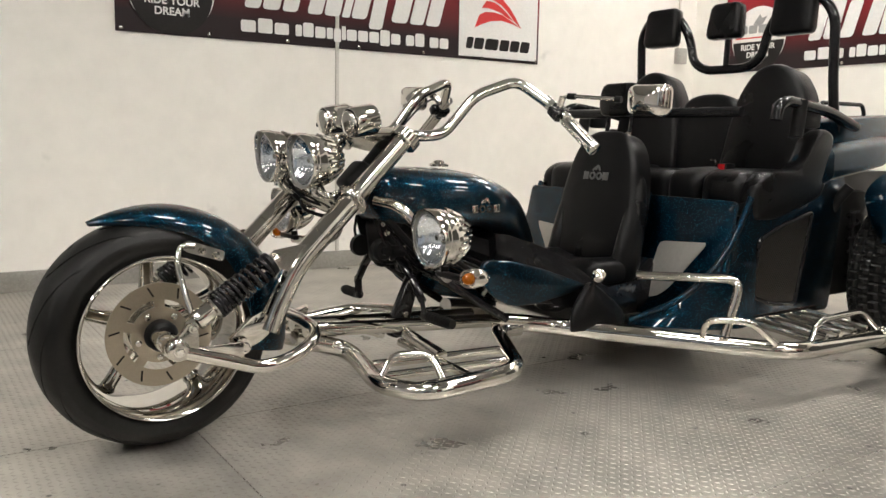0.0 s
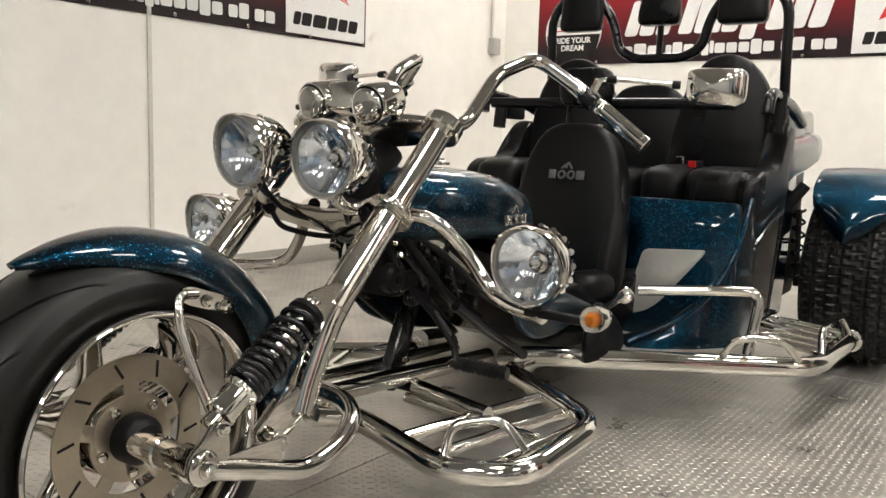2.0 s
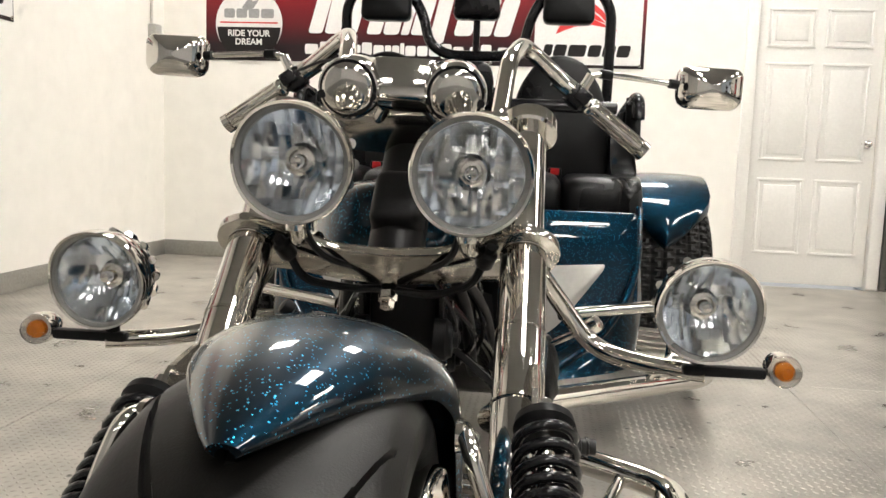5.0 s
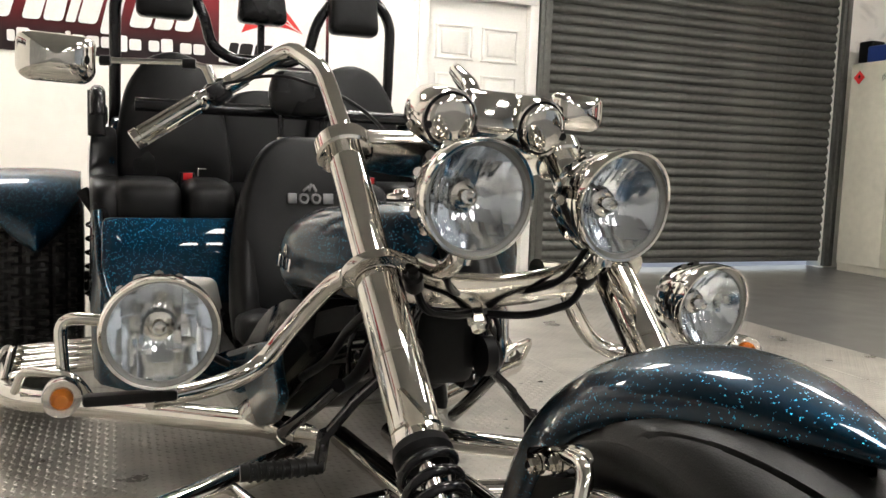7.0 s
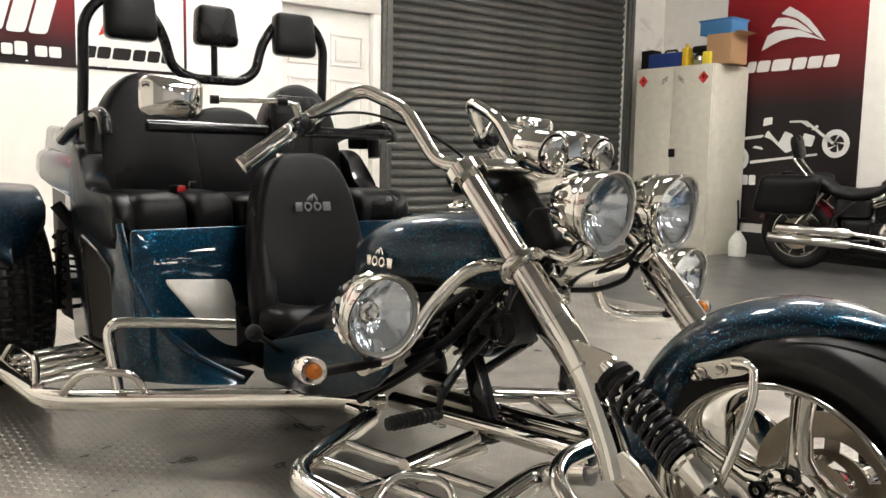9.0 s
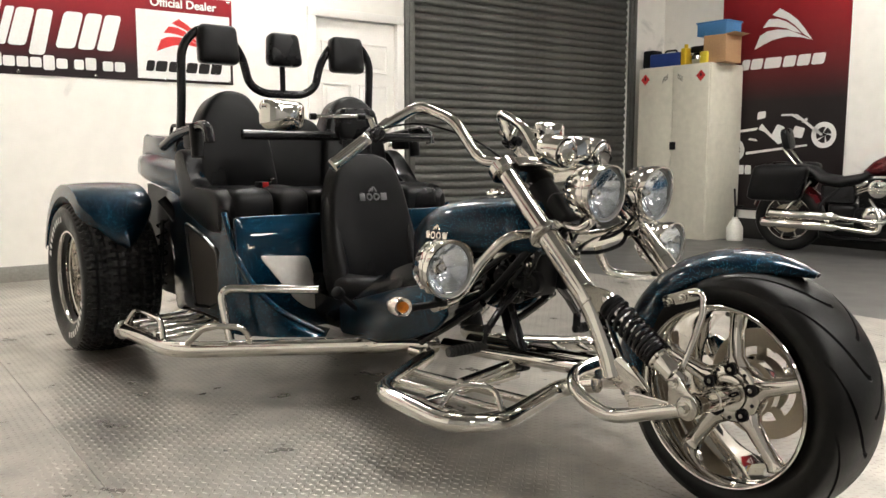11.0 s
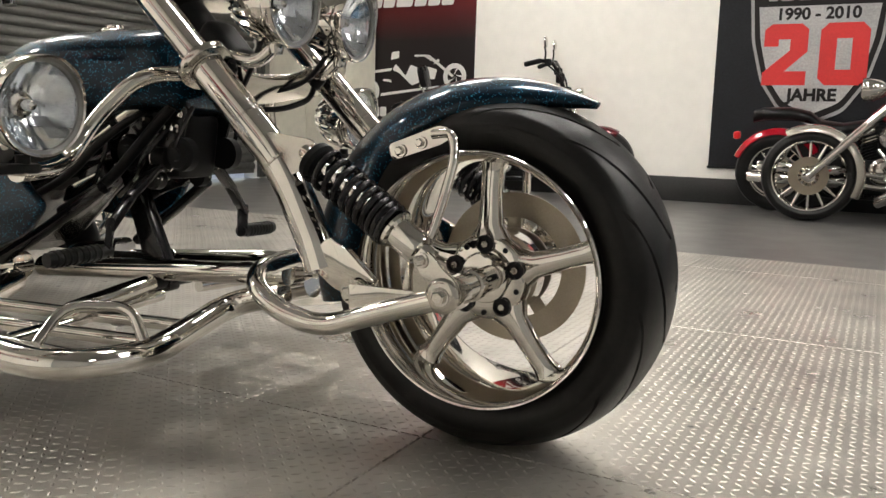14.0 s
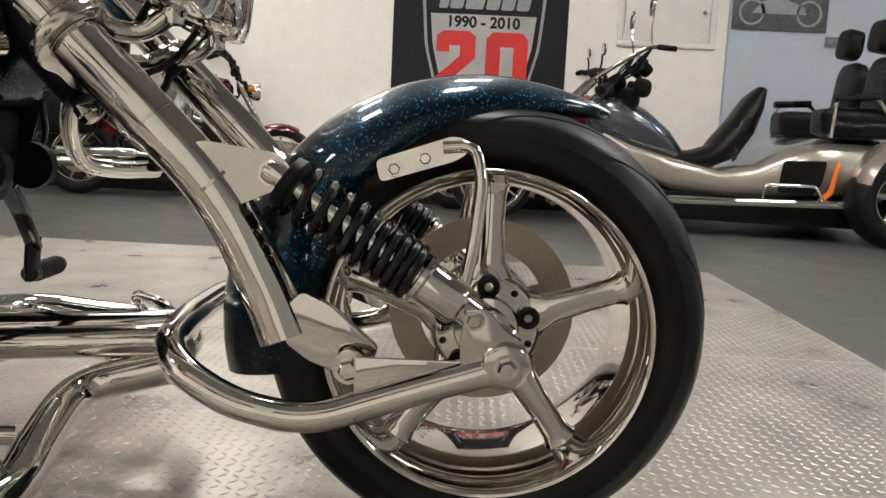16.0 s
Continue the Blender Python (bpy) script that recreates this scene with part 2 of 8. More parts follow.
def rings_mesh(bm, rings, cap=True, closed=False):
    vs = [[bm.verts.new(p) for p in ring] for ring in rings]
    n = len(vs[0])
    pairs = list(zip(vs, vs[1:])) + ([(vs[-1], vs[0])] if closed else [])
    for a, b in pairs:
        for i in range(n):
            j = (i + 1) % n
            bm.faces.new((a[i], a[j], b[j], b[i]))
    if cap and not closed:
        bm.faces.new(vs[0][::-1])
        bm.faces.new(vs[-1])
    return vs


def tube(bm, pts, r, fil=0.04, seg=12, closed=False, n=6, cap=True):
    """A bent round tube; r is one radius or one for either end."""
    path = fillet(pts, fil, n) if fil and len(pts) > 2 else [Vector(p) for p in pts]
    clean = [path[0]]
    for p in path[1:]:
        if (p - clean[-1]).length > 1e-5:
            clean.append(p)
    path = clean
    r0, r1 = r if isinstance(r, tuple) else (r, r)
    k = len(path)
    tang = []
    for i in range(k):
        a, b = path[max(i - 1, 0)], path[min(i + 1, k - 1)]
        if closed:
            a, b = path[i - 1], path[(i + 1) % k]
        tang.append((b - a).normalized())
    up = tang[0].orthogonal().normalized()
    rings = []
    for i in range(k):
        up = (up - tang[i] * up.dot(tang[i])).normalized()
        side = tang[i].cross(up)
        rad = r0 + (r1 - r0) * i / max(k - 1, 1)
        rings.append([path[i] + (up * math.cos(2 * math.pi * j / seg) + side * math.sin(2 * math.pi * j / seg)) * rad for j in range(seg)])
    rings_mesh(bm, rings, cap and not closed, closed)


def lathe(bm, prof, origin, axis, seg=32, closed=False, first=True):
    """Turns a profile of (distance along the axis, radius)."""
    axis = Vector(axis).normalized()
    u = axis.orthogonal().normalized()
    v = axis.cross(u)
    o = Vector(origin)
    rings = [[o + axis * a + (u * math.cos(2 * math.pi * j / seg) + v * math.sin(2 * math.pi * j / seg)) * max(r, 1e-4) for j in range(seg)] for a, r in prof]
    vs = rings_mesh(bm, rings, False, closed)
    if not closed:
        bm.faces.new(vs[-1])
        if first:
            bm.faces.new(vs[0][::-1])


def box(bm, centre, size, m=None, bevel=0.004, seg=2):
    t = bmesh.new()
    bmesh.ops.create_cube(t, size=1.0)
    bmesh.ops.scale(t, vec=size, verts=t.verts)
    if bevel:
        bmesh.ops.bevel(t, geom=t.edges[:], offset=min(bevel, min(size) * 0.45), segments=seg, profile=0.5, affect="EDGES")
    mm = Matrix.Translation(centre)
    if m is not None:
        mm = mm @ m
    merge(bm, t, mm)


def soft_box(bm, size, r, m, n=10, shape=None):
    """A box with round edges of radius r, subdivided, that shape() may bend."""
    t = bmesh.new()
    bmesh.ops.create_cube(t, size=2.0)
    bmesh.ops.subdivide_edges(t, edges=t.edges[:], cuts=n, use_grid_fill=True)
    h = Vector(size) / 2
    for v in t.verts:
        p = Vector([math.copysign(1 - (1 - abs(c)) ** 1.0, c) for c in v.co])
        p = Vector((p.x * h.x, p.y * h.y, p.z * h.z))
        q = Vector([max(-(h[i] - r), min(h[i] - r, p[i])) for i in range(3)])
        d = p - q
        p = q + d.normalized() * r if d.length > 1e-9 else p
        v.co = shape(p) if shape else p
    merge(bm, t, m)


def plate(bm, outline, thick, m, bevel=0.0):
    """A flat sheet: an outline in the x-y plane, given thickness along z from -thick/2 to thick/2."""
    t = bmesh.new()
    f = t.faces.new([t.verts.new((x, y, -thick / 2)) for x, y in outline])
    ex = bmesh.ops.extrude_face_region(t, geom=[f])
    bmesh.ops.translate(t, vec=(0, 0, thick), verts=[g for g in ex["geom"] if isinstance(g, bmesh.types.BMVert)])
    if bevel:
        bmesh.ops.bevel(t, geom=[e for e in t.edges if abs(e.verts[0].co.z - e.verts[1].co.z) < 1e-6], offset=bevel, segments=2, profile=0.5, affect="EDGES")
    merge(bm, t, m)


def puff(bm, outline, thick, m, edge=0.03, crown=0.01):
    """A stuffed pad: an outline in x-y, its back at z = 0, its rounded front at z = thick."""
    cx = sum(p[0] for p in outline) / len(outline)
    cy = sum(p[1] for p in outline) / len(outline)
    size = max(math.hypot(x - cx, y - cy) for x, y in outline)
    rings = []
    for inset, z in ((edge * 0.6, 0.0), (edge * 0.1, edge * 0.4), (0.0, thick - edge), (edge * 0.1, thick - edge * 0.5), (edge * 0.35, thick - edge * 0.15),
                     (edge * 0.8, thick), (size * 0.45, thick + crown * 0.7), (size * 0.8, thick + crown)):
        ring = []
        for x, y in outline:
            d = math.hypot(x - cx, y - cy)
            k = max(0.02, 1 - inset / size) if inset > edge else max(0.02, 1 - inset / d)
            ring.append(m @ Vector((cx + (x - cx) * k, cy + (y - cy) * k, z)))
        rings.append(ring)
    rings_mesh(bm, rings)


def round_rect(w, h, r, n=5, cx=0.0, cy=0.0):
    """Outline of a rectangle with round corners; r: one radius, or four from lower left, anticlockwise."""
    rs = r if isinstance(r, tuple) else (r,) * 4
    out = []
    for (sx, sy, a0), rad in zip(((-1, -1, 180), (1, -1, 270), (1, 1, 0), (-1, 1, 90)), rs):
        for i in range(n + 1):
            a = radians(a0 + 90 * i / n)
            out.append((cx + sx * (w / 2 - rad) + rad * math.cos(a), cy + sy * (h / 2 - rad) + rad * math.sin(a)))
    return out


def smooth_outline(pts, r, n=4):
    """A polygon with its corners rounded."""
    k, out = len(pts), []
    for i in range(k):
        a, b, c = (Vector((*pts[(i + d) % k], 0)) for d in (-1, 0, 1))
        u, v = a - b, c - b
        d = min(r, u.length * 0.45, v.length * 0.45)
        p, q = b + u.normalized() * d, b + v.normalized() * d
        for j in range(n + 1):
            t = j / n
            w = p * (1 - t) ** 2 + b * 2 * t * (1 - t) + q * t * t
            out.append((w.x, w.y))
    return out


def facing(origin, x_dir, y_dir):
    """A frame whose x and y lie along the given directions."""
    x, y = Vector(x_dir).normalized(), Vector(y_dir).normalized()
    z = x.cross(y).normalized()
    y = z.cross(x)
    return Matrix(((x.x, y.x, z.x, origin[0]), (x.y, y.y, z.y, origin[1]), (x.z, y.z, z.z, origin[2]), (0, 0, 0, 1)))


def lettering(text, size, m, material, name, parent, depth=0.001, shear=0.0, align="CENTER", bold=0.022):
    """Words in the built-in font, turned into one mesh; x along the line, y up, z out of the sheet."""
    cu = bpy.data.curves.new(name, "FONT")
    cu.body, cu.size, cu.extrude, cu.shear = text, size, depth, shear
    cu.align_x, cu.align_y, cu.offset = align, "CENTER", bold * size
    ob = bpy.data.objects.new(name, cu)
    me = bpy.data.meshes.new_from_object(ob)
    bpy.data.objects.remove(ob)
    me.transform(m)
    me.materials.clear()
    me.materials.append(material)
    o = new(name, me)
    o.parent = parent
    return o


# ---------------------------------------------------------------- the room
X0, X1, Y0, Y1, H = -2.61, 6.2, -7.0, 5.3, 3.6
FZ = -0.012                                        # top of the tread plate
SHUT_L, SHUT_R, SHUT_H = 2.575, 5.60, 2.9          # opening of the roller shutter
DOOR_L, DOOR_R, DOOR_H = 1.60, 2.43, 2.06


def wall(name, c, s, label, material=WALL):
    bm = bmesh.new()
    foot = 0.03 if c[2] - s[2] / 2 < 0.01 else 0.0
    box(bm, (c[0], c[1], c[2] - foot / 2), (s[0], s[1], s[2] + foot), bevel=0)
    return solid(name, bm, material, label, "wall", kind="structure")


T = 0.2
WB = -0.4                                          # south of here the wall is unseen, greyed to darken reflections
wall("wall_west", (X0 - T / 2, (WB + Y1 + T) / 2, H / 2), (T, Y1 + T - WB, H), "off-white painted panel wall with a tread plate skirting")
wall("wall_west_b", (X0 - T / 2, (WB + Y0 - T) / 2, H / 2), (T, WB - Y0 + T, H), "unseen stretch of wall, grey tone added to darken chrome reflections", UNSEEN_WEST)
wall("wall_north_a", ((X0 + DOOR_L) / 2, Y1 + T / 2, H / 2), (DOOR_L - X0, T, H), "white painted wall behind the trike")
wall("wall_north_b", ((DOOR_R + SHUT_L) / 2, Y1 + T / 2, H / 2), (SHUT_L - DOOR_R, T, H), "white painted pier between door and shutter")
wall("wall_north_c", ((DOOR_L + DOOR_R) / 2, Y1 + T / 2, (DOOR_H + H) / 2), (DOOR_R - DOOR_L, T, H - DOOR_H), "white painted wall over the door")
wall("wall_north_d", ((SHUT_L + SHUT_R) / 2, Y1 + T / 2, (SHUT_H + H) / 2), (SHUT_R - SHUT_L, T, H - SHUT_H), "white painted wall over the shutter")
wall("wall_north_e", ((SHUT_R + X1) / 2, Y1 + T / 2, H / 2), (X1 - SHUT_R, T, H), "white painted wall beside the shutter")
wall("wall_east", (X1 + T / 2, (Y0 + Y1) / 2, H / 2), (T, Y1 - Y0 + 2 * T, H), "white painted wall with hanging banners and black skirting")
wall("wall_south", ((X0 + X1) / 2, Y0 - T / 2, H / 2), (X1 - X0, T, H), "unseen rear wall closing the room, grey tone set for reflections", REAR)
bm = bmesh.new()
box(bm, ((X0 + X1) / 2, (Y0 + Y1) / 2, H + 0.1), (X1 - X0 + 2 * T, Y1 - Y0 + 2 * T, 0.2), bevel=0)
solid("ceiling", bm, CEILING, "dark painted roof lining", "ceiling", kind="structure")
bm = bmesh.new()
box(bm, ((X0 + X1) / 2, (Y0 + Y1) / 2, FZ - 0.106), (X1 - X0 + 2 * T, Y1 - Y0 + 2 * T, 0.2), bevel=0)
floor = solid("floor", bm, CONCRETE, "worn grey painted concrete workshop floor", "floor", kind="structure")
bm = bmesh.new()
box(bm, (2, 30 + Y1 + T, FZ - 0.12), (120, 60, 0.2), bevel=0)
solid("ground", bm, surface("yard_concrete", (0.62, 0.62, 0.61), 0.8, world_space=True), "pale concrete yard beyond the shutter", "ground", kind="structure")

# skirtings
bm = bmesh.new()
box(bm, (X0 + 0.004, (Y0 + Y1) / 2, 0.04), (0.008, Y1 - Y0, 0.12), bevel=0.001)
west_skirt = solid("baseboard_west", bm, SKIRT_PLATE, "grey tread plate skirting along the wall", "skirting", kind="structure")
bm = bmesh.new()
for i in range(230):
    for j in range(3):
        y, z = -1.0 + i * 0.027 + 0.0135 * (j % 2), 0.028 + j * 0.026
        q = [(-0.008, -0.004), (0.008, 0.002), (0.0075, 0.005), (-0.0085, -0.001)]
        if (i + j) % 2:
            q = [(-a, b) for a, b in q]
        v = [bm.verts.new((X0 + 0.0081, y + a, z + b)) for a, b in q]
        top = bm.verts.new((X0 + 0.0105, y, z))
        for k in range(4):
            bm.faces.new((v[k], v[(k + 1) % 4], top))
part("skirting_bars", bm, SKIRT_PLATE, west_skirt, "raised tread bars on the skirting")
bm = bmesh.new()
box(bm, ((X0 + DOOR_L) / 2 - 0.03, Y1 - 0.004, 0.04), (DOOR_L - X0 - 0.06, 0.008, 0.12), bevel=0.001)
solid("baseboard_north", bm, SKIRT_PLATE, "grey tread plate skirting along the wall", "skirting", kind="structure")
bm = bmesh.new()
box(bm, (X1 - 0.006, (Y0 + Y1) / 2, 0.09), (0.012, Y1 - Y0, 0.22), bevel=0.002)
solid("baseboard_east", bm, BLACK_SKIRT, "black painted skirting board", "skirting", kind="structure")

# the joint between the wall panels and the trunking in the corner
bm = bmesh.new()
box(bm, (X0 + 0.005, 1.87, H / 2 + 0.05), (0.01, 0.025, H - 0.1), bevel=0.002)
solid("trim_west", bm, surface("joint_strip", (0.62, 0.60, 0.55), 0.5), "pale cover strip over a wall panel joint", "trim", kind="structure")

# ceiling lights
LIGHT = glowing("lit_diffuser", (1.0, 0.96, 0.90), LAMP_POWER)
LIGHT_FRAME = surface("white_lamp_frame", (0.75, 0.75, 0.73), 0.4)


def ceiling_light(m):
    root = thing("ceiling_light", "white square ceiling light panel, switched on", "ceiling light", m, "ceiling lights in rows")
    bm = bmesh.new()
    for sx, sy, w, d in ((0, 0.315, 0.66, 0.03), (0, -0.315, 0.66, 0.03), (0.315, 0, 0.03, 0.6), (-0.315, 0, 0.03, 0.6)):
        box(bm, (sx, sy, -0.03), (w, d, 0.06), bevel=0.004)
    part("frame", bm, LIGHT_FRAME, root)
    bm = bmesh.new()
    box(bm, (0, 0, -0.03), (0.6, 0.6, 0.02), bevel=0)
    part("diffuser", bm, LIGHT, root, "glowing white diffuser")
    return root


first = ceiling_light(pose(-1.4, -4.9, H, 0, 0, 90))
for lx in (-1.4, 0.9, 3.2, 5.4):
    for ly in (-4.9, -2.6, 0.0, 2.2, 4.3):
        px = lx + 0.3 if lx > 5 and ly > 1 else lx
        if (lx, ly) not in ((-1.4, -4.9), (-1.4, -2.6)) and not (lx > 3 and ly > 4) and (lx, ly) not in ((5.4, -4.9), (5.4, -2.6), (5.4, 0.0), (-1.4, 0.0), (-1.4, 2.2)):
            copy_thing(first, pose(px, ly, H, 0, 0, 90))


# ---------------------------------------------------------------- door, shutter
def panel_door():
    w, h = DOOR_R - DOOR_L, DOOR_H
    root = thing("door_1", "white six-panel internal door, closed, in a white frame", "door", pose((DOOR_L + DOOR_R) / 2, Y1 + 0.04, 0), kind="structure")
    bm = bmesh.new()
    box(bm, (0, 0.0, h / 2), (w - 0.01, 0.03, h - 0.01), bevel=0.002)
    xs = (-w / 4 + 0.02, w / 4 - 0.02)
    zs = ((0.22, 0.72), (0.86, 1.50), (1.62, 1.86))
    leaf = part("leaf", bm, DOOR_PAINT, root)
    for x in xs:
        for z0, z1 in zs:
            bm = bmesh.new()
            ww = w / 2 - 0.13
            for cx, cz, sx, sz in ((0, z1, ww + 0.03, 0.02), (0, z0, ww + 0.03, 0.02), (-ww / 2, (z0 + z1) / 2, 0.02, z1 - z0), (ww / 2, (z0 + z1) / 2, 0.02, z1 - z0)):
                box(bm, (x + cx, -0.018, cz), (sx, 0.016, sz), bevel=0.006)
            box(bm, (x, -0.018, (z0 + z1) / 2), (ww - 0.07, 0.012, z1 - z0 - 0.07), bevel=0.005)
            part("panel", bm, DOOR_PAINT, leaf)
    bm = bmesh.new()
    for x in (-w / 2 - 0.035, w / 2 + 0.035):
        box(bm, (x, -0.045, h / 2), (0.075, 0.05, h), bevel=0.006)
    box(bm, (0, -0.045, h + 0.035), (w + 0.145, 0.05, 0.07), bevel=0.006)
    part("frame", bm, DOOR_PAINT, root)
    bm = bmesh.new()
    lathe(bm, [(0, 0.026), (0.006, 0.026), (0.008, 0.011), (0.035, 0.011), (0.04, 0.024), (0.058, 0.026), (0.066, 0.016), (0.067, 0.001)], (w / 2 - 0.07, -0.015, 0.98), (0, -1, 0), 20)
    part("handle", bm, CHROME, root, "round chrome door knob")
    return root


panel_door()


def shutter():
    root = thing("shutter", "closed grey steel roller shutter with daylight under its foot", "roller shutter", pose(0, 0, 0), kind="structure")
    y = Y1 + 0.07
    n = int((SHUT_H - 0.03) / 0.0788)
    prof = [(0.0, 0.0), (0.008, 0.015), (0.024, 0.025), (0.046, 0.024), (0.062, 0.016), (0.072, 0.007), (0.080, 0.001)]
    bm = bmesh.new()
    v = [bm.verts.new((x, yy, z)) for z, d in prof for x, yy in ((SHUT_L, y - d), (SHUT_R, y - d))]
    for i in range(len(prof) - 1):
        bm.faces.new((v[2 * i], v[2 * i + 1], v[2 * i + 3], v[2 * i + 2]))
    back = [bm.verts.new((x, y + 0.004, z)) for z in (0.0, 0.080) for x in (SHUT_L, SHUT_R)]
    bm.faces.new((back[0], back[2], back[3], back[1]))
    me = to_mesh("slat", bm, SHUTTER, 60)
    for i in range(n):
        o = new("slat", me)
        o.parent = root
        o.location = (0, 0, 0.075 + i * 0.0788)
    bm = bmesh.new()
    box(bm, ((SHUT_L + SHUT_R) / 2, y, 0.064), (SHUT_R - SHUT_L, 0.02, 0.05), bevel=0.004)
    part("bottom_rail", bm, SHUTTER, root)
    for x in (SHUT_L - 0.01, SHUT_R + 0.02):
        bm = bmesh.new()
        box(bm, (x, Y1 - 0.02, SHUT_H / 2), (0.10, 0.04, SHUT_H), bevel=0.004)
        box(bm, (x, Y1 - 0.045, SHUT_H / 2), (0.035, 0.02, SHUT_H), bevel=0.004)
        part("guide_rail", bm, SHUTTER, root, "grey steel guide rail")
    return root


shutter()


# ---------------------------------------------------------------- the blue trike
trike = thing("trike", "dark metallic blue trike with chrome fork and black leather seats", "trike", pose(0.03, 0, 0, 0, 0, 1.75))
SIDES = (1, -1)


def ring_tyre(bm, c, R, rim, half, seg=180, groove=None, shoulder=0.45, sweep=None):
    """A tyre about the x axis, with grooves cut by groove(turn, across)."""
    prof = []
    n = 44
    for i in range(n + 1):
        a = math.pi * i / n
        x = -half * math.cos(a)
        q = abs(x) / half
        if q < 0.9:
            r = R - shoulder * half * (1 - math.sqrt(max(0, 1 - (q * 0.98) ** 2)))
        else:
            r = R - shoulder * half * (1 - math.sqrt(max(0, 1 - (0.9 * 0.98) ** 2))) - (q - 0.9) / 0.1 * 0.02
        prof.append((x, r))
    edge_r = prof[-1][1]
    side = [(half * 1.02, edge_r - 0.012), (half * 1.01, edge_r - (edge_r - rim) * 0.5), (half * 0.9, rim + 0.008), (half * 0.84, rim - 0.004), (half * 0.7, rim - 0.012)]
    full = [(-x, r) for x, r in reversed(side)] + prof + side
    rings = []
    for k in range(seg):
        t = 2 * math.pi * k / seg
        ring = []
        for x, r in full:
            d = groove(t, x / half) if groove and r > edge_r - 0.02 else 0.0
            rr = r - d
            tt = t - (sweep(min(1.0, abs(x / half))) if sweep else 0.0)
            ring.append(Vector((c[0] + x, c[1] + rr * math.cos(tt), c[2] + rr * math.sin(tt))))
        rings.append(ring)
    vs = [[bm.verts.new(p) for p in ring] for ring in rings]
    m = len(full)
    for k in range(seg):
        a, b = vs[k], vs[(k + 1) % seg]
        for i in range(m - 1):
            bm.faces.new((a[i], a[i + 1], b[i + 1], b[i]))


def front_groove(t, q):
    """Swept rain grooves, alternately to either side."""
    d = 0.0
    for s in (1, -1):
        u = (t * 11 / (2 * math.pi) + (0.5 if s < 0 else 0.0)) % 1.0
        qq = q * s
        if 0.06 < qq < 0.93:
            w = 0.055 * (1 - abs(qq - 0.5) * 1.3)
            e = abs(u - 0.5)
            if e < w:
                d = max(d, 0.009)
    return d


C = Vector((0, 0.013, 0.3085))
bm = bmesh.new()
lathe(bm, [(-0.082, 0.030), (-0.080, 0.044), (-0.074, 0.047), (-0.0735, 0.068), (-0.068, 0.076), (-0.055, 0.080), (0.02, 0.080), (0.05, 0.06), (0.06, 0.05)], C, (1, 0, 0), 48)
front_wheel = part("front_wheel", bm, CHROME, trike, "five-spoke chrome front wheel with a wide black tyre", 50)
bm = bmesh.new()
ring_tyre(bm, C, 0.3205, 0.221, 0.115, 550, front_groove, sweep=lambda q: 2 * math.pi / 11 * 1.5 * q ** 1.7)
part("tyre", bm, RUBBER, front_wheel, "black rubber tyre with swept grooves", 32)
bm = bmesh.new()
face = [(-0.119, 0.2295), (-0.128, 0.2290), (-0.132, 0.2255), (-0.130, 0.2205), (-0.123, 0.2175), (-0.112, 0.2135), (-0.095, 0.2085), (-0.060, 0.2045), (-0.03, 0.2020)]
prof = face + [(-x, r) for x, r in reversed(face)] + [(0.110, 0.222), (0.06, 0.211), (-0.06, 0.211), (-0.110, 0.222)]
lathe(bm, prof, C, (1, 0, 0), 96, closed=True)
part("rim", bm, CHROME, front_wheel, "chrome rim", 50)
for k in range(5):
    a = radians(90 + 72 * k)
    d, s = Vector((0, -math.cos(a), math.sin(a))), Vector((0, math.sin(a), math.cos(a)))
    bm = bmesh.new()
    rings = []
    for t, w, th, off in ((0.04, 0.052, 0.05, -0.045), (0.07, 0.038, 0.046, -0.05), (0.095, 0.0235, 0.038, -0.054), (0.15, 0.0195, 0.034, -0.054), (0.188, 0.0205, 0.036, -0.05), (0.199, 0.024, 0.042, -0.048), (0.207, 0.032, 0.05, -0.046)):
        ring = []
        for j in range(20):
            b = 2 * math.pi * j / 20
            cx, cy = math.cos(b), math.sin(b)
            ring.append(C + d * t + s * (w * math.copysign(abs(cx) ** 0.9, cx)) + Vector((off + th / 2 * math.copysign(abs(cy) ** 0.9, cy), 0, 0)))
        rings.append(ring)
    rings_mesh(bm, rings)
    part("spoke", bm, CHROME, front_wheel, sharp=60)
    bm = bmesh.new()
    p = C + d * 0.061 + Vector((-0.0745, 0, 0))
    lathe(bm, [(0.0, 0.016), (-0.006, 0.0165), (-0.007, 0.0125), (0.004, 0.012), (0.005, 0.007), (-0.004, 0.006), (-0.0045, 0.001)], p, (1, 0, 0), 18)
    part("lug_bolt", bm, BLACK_GLOSS, front_wheel, "black recessed wheel bolt")
    bm = bmesh.new()
    lathe(bm, [(-0.004, 0.0065), (-0.0085, 0.0065), (-0.0095, 0.005), (-0.0096, 0.001)], p, (1, 0, 0), 6)
    part("bolt_head", bm, STEEL, front_wheel, "steel bolt head", 30)
    # no hole is cut: a black disc gives its shade
    bm = bmesh.new()
    d2 = Vector((0, -math.cos(a + 0.63), math.sin(a + 0.63)))
    lathe(bm, [(0.002, 0.005), (-0.001, 0.005), (-0.0012, 0.001)], C + d2 * 0.064 + Vector((-0.0745, 0, 0)), (1, 0, 0), 10)
    part("hole", bm, BLACK_SATIN, front_wheel, "black disc for the shade in a small hub hole")
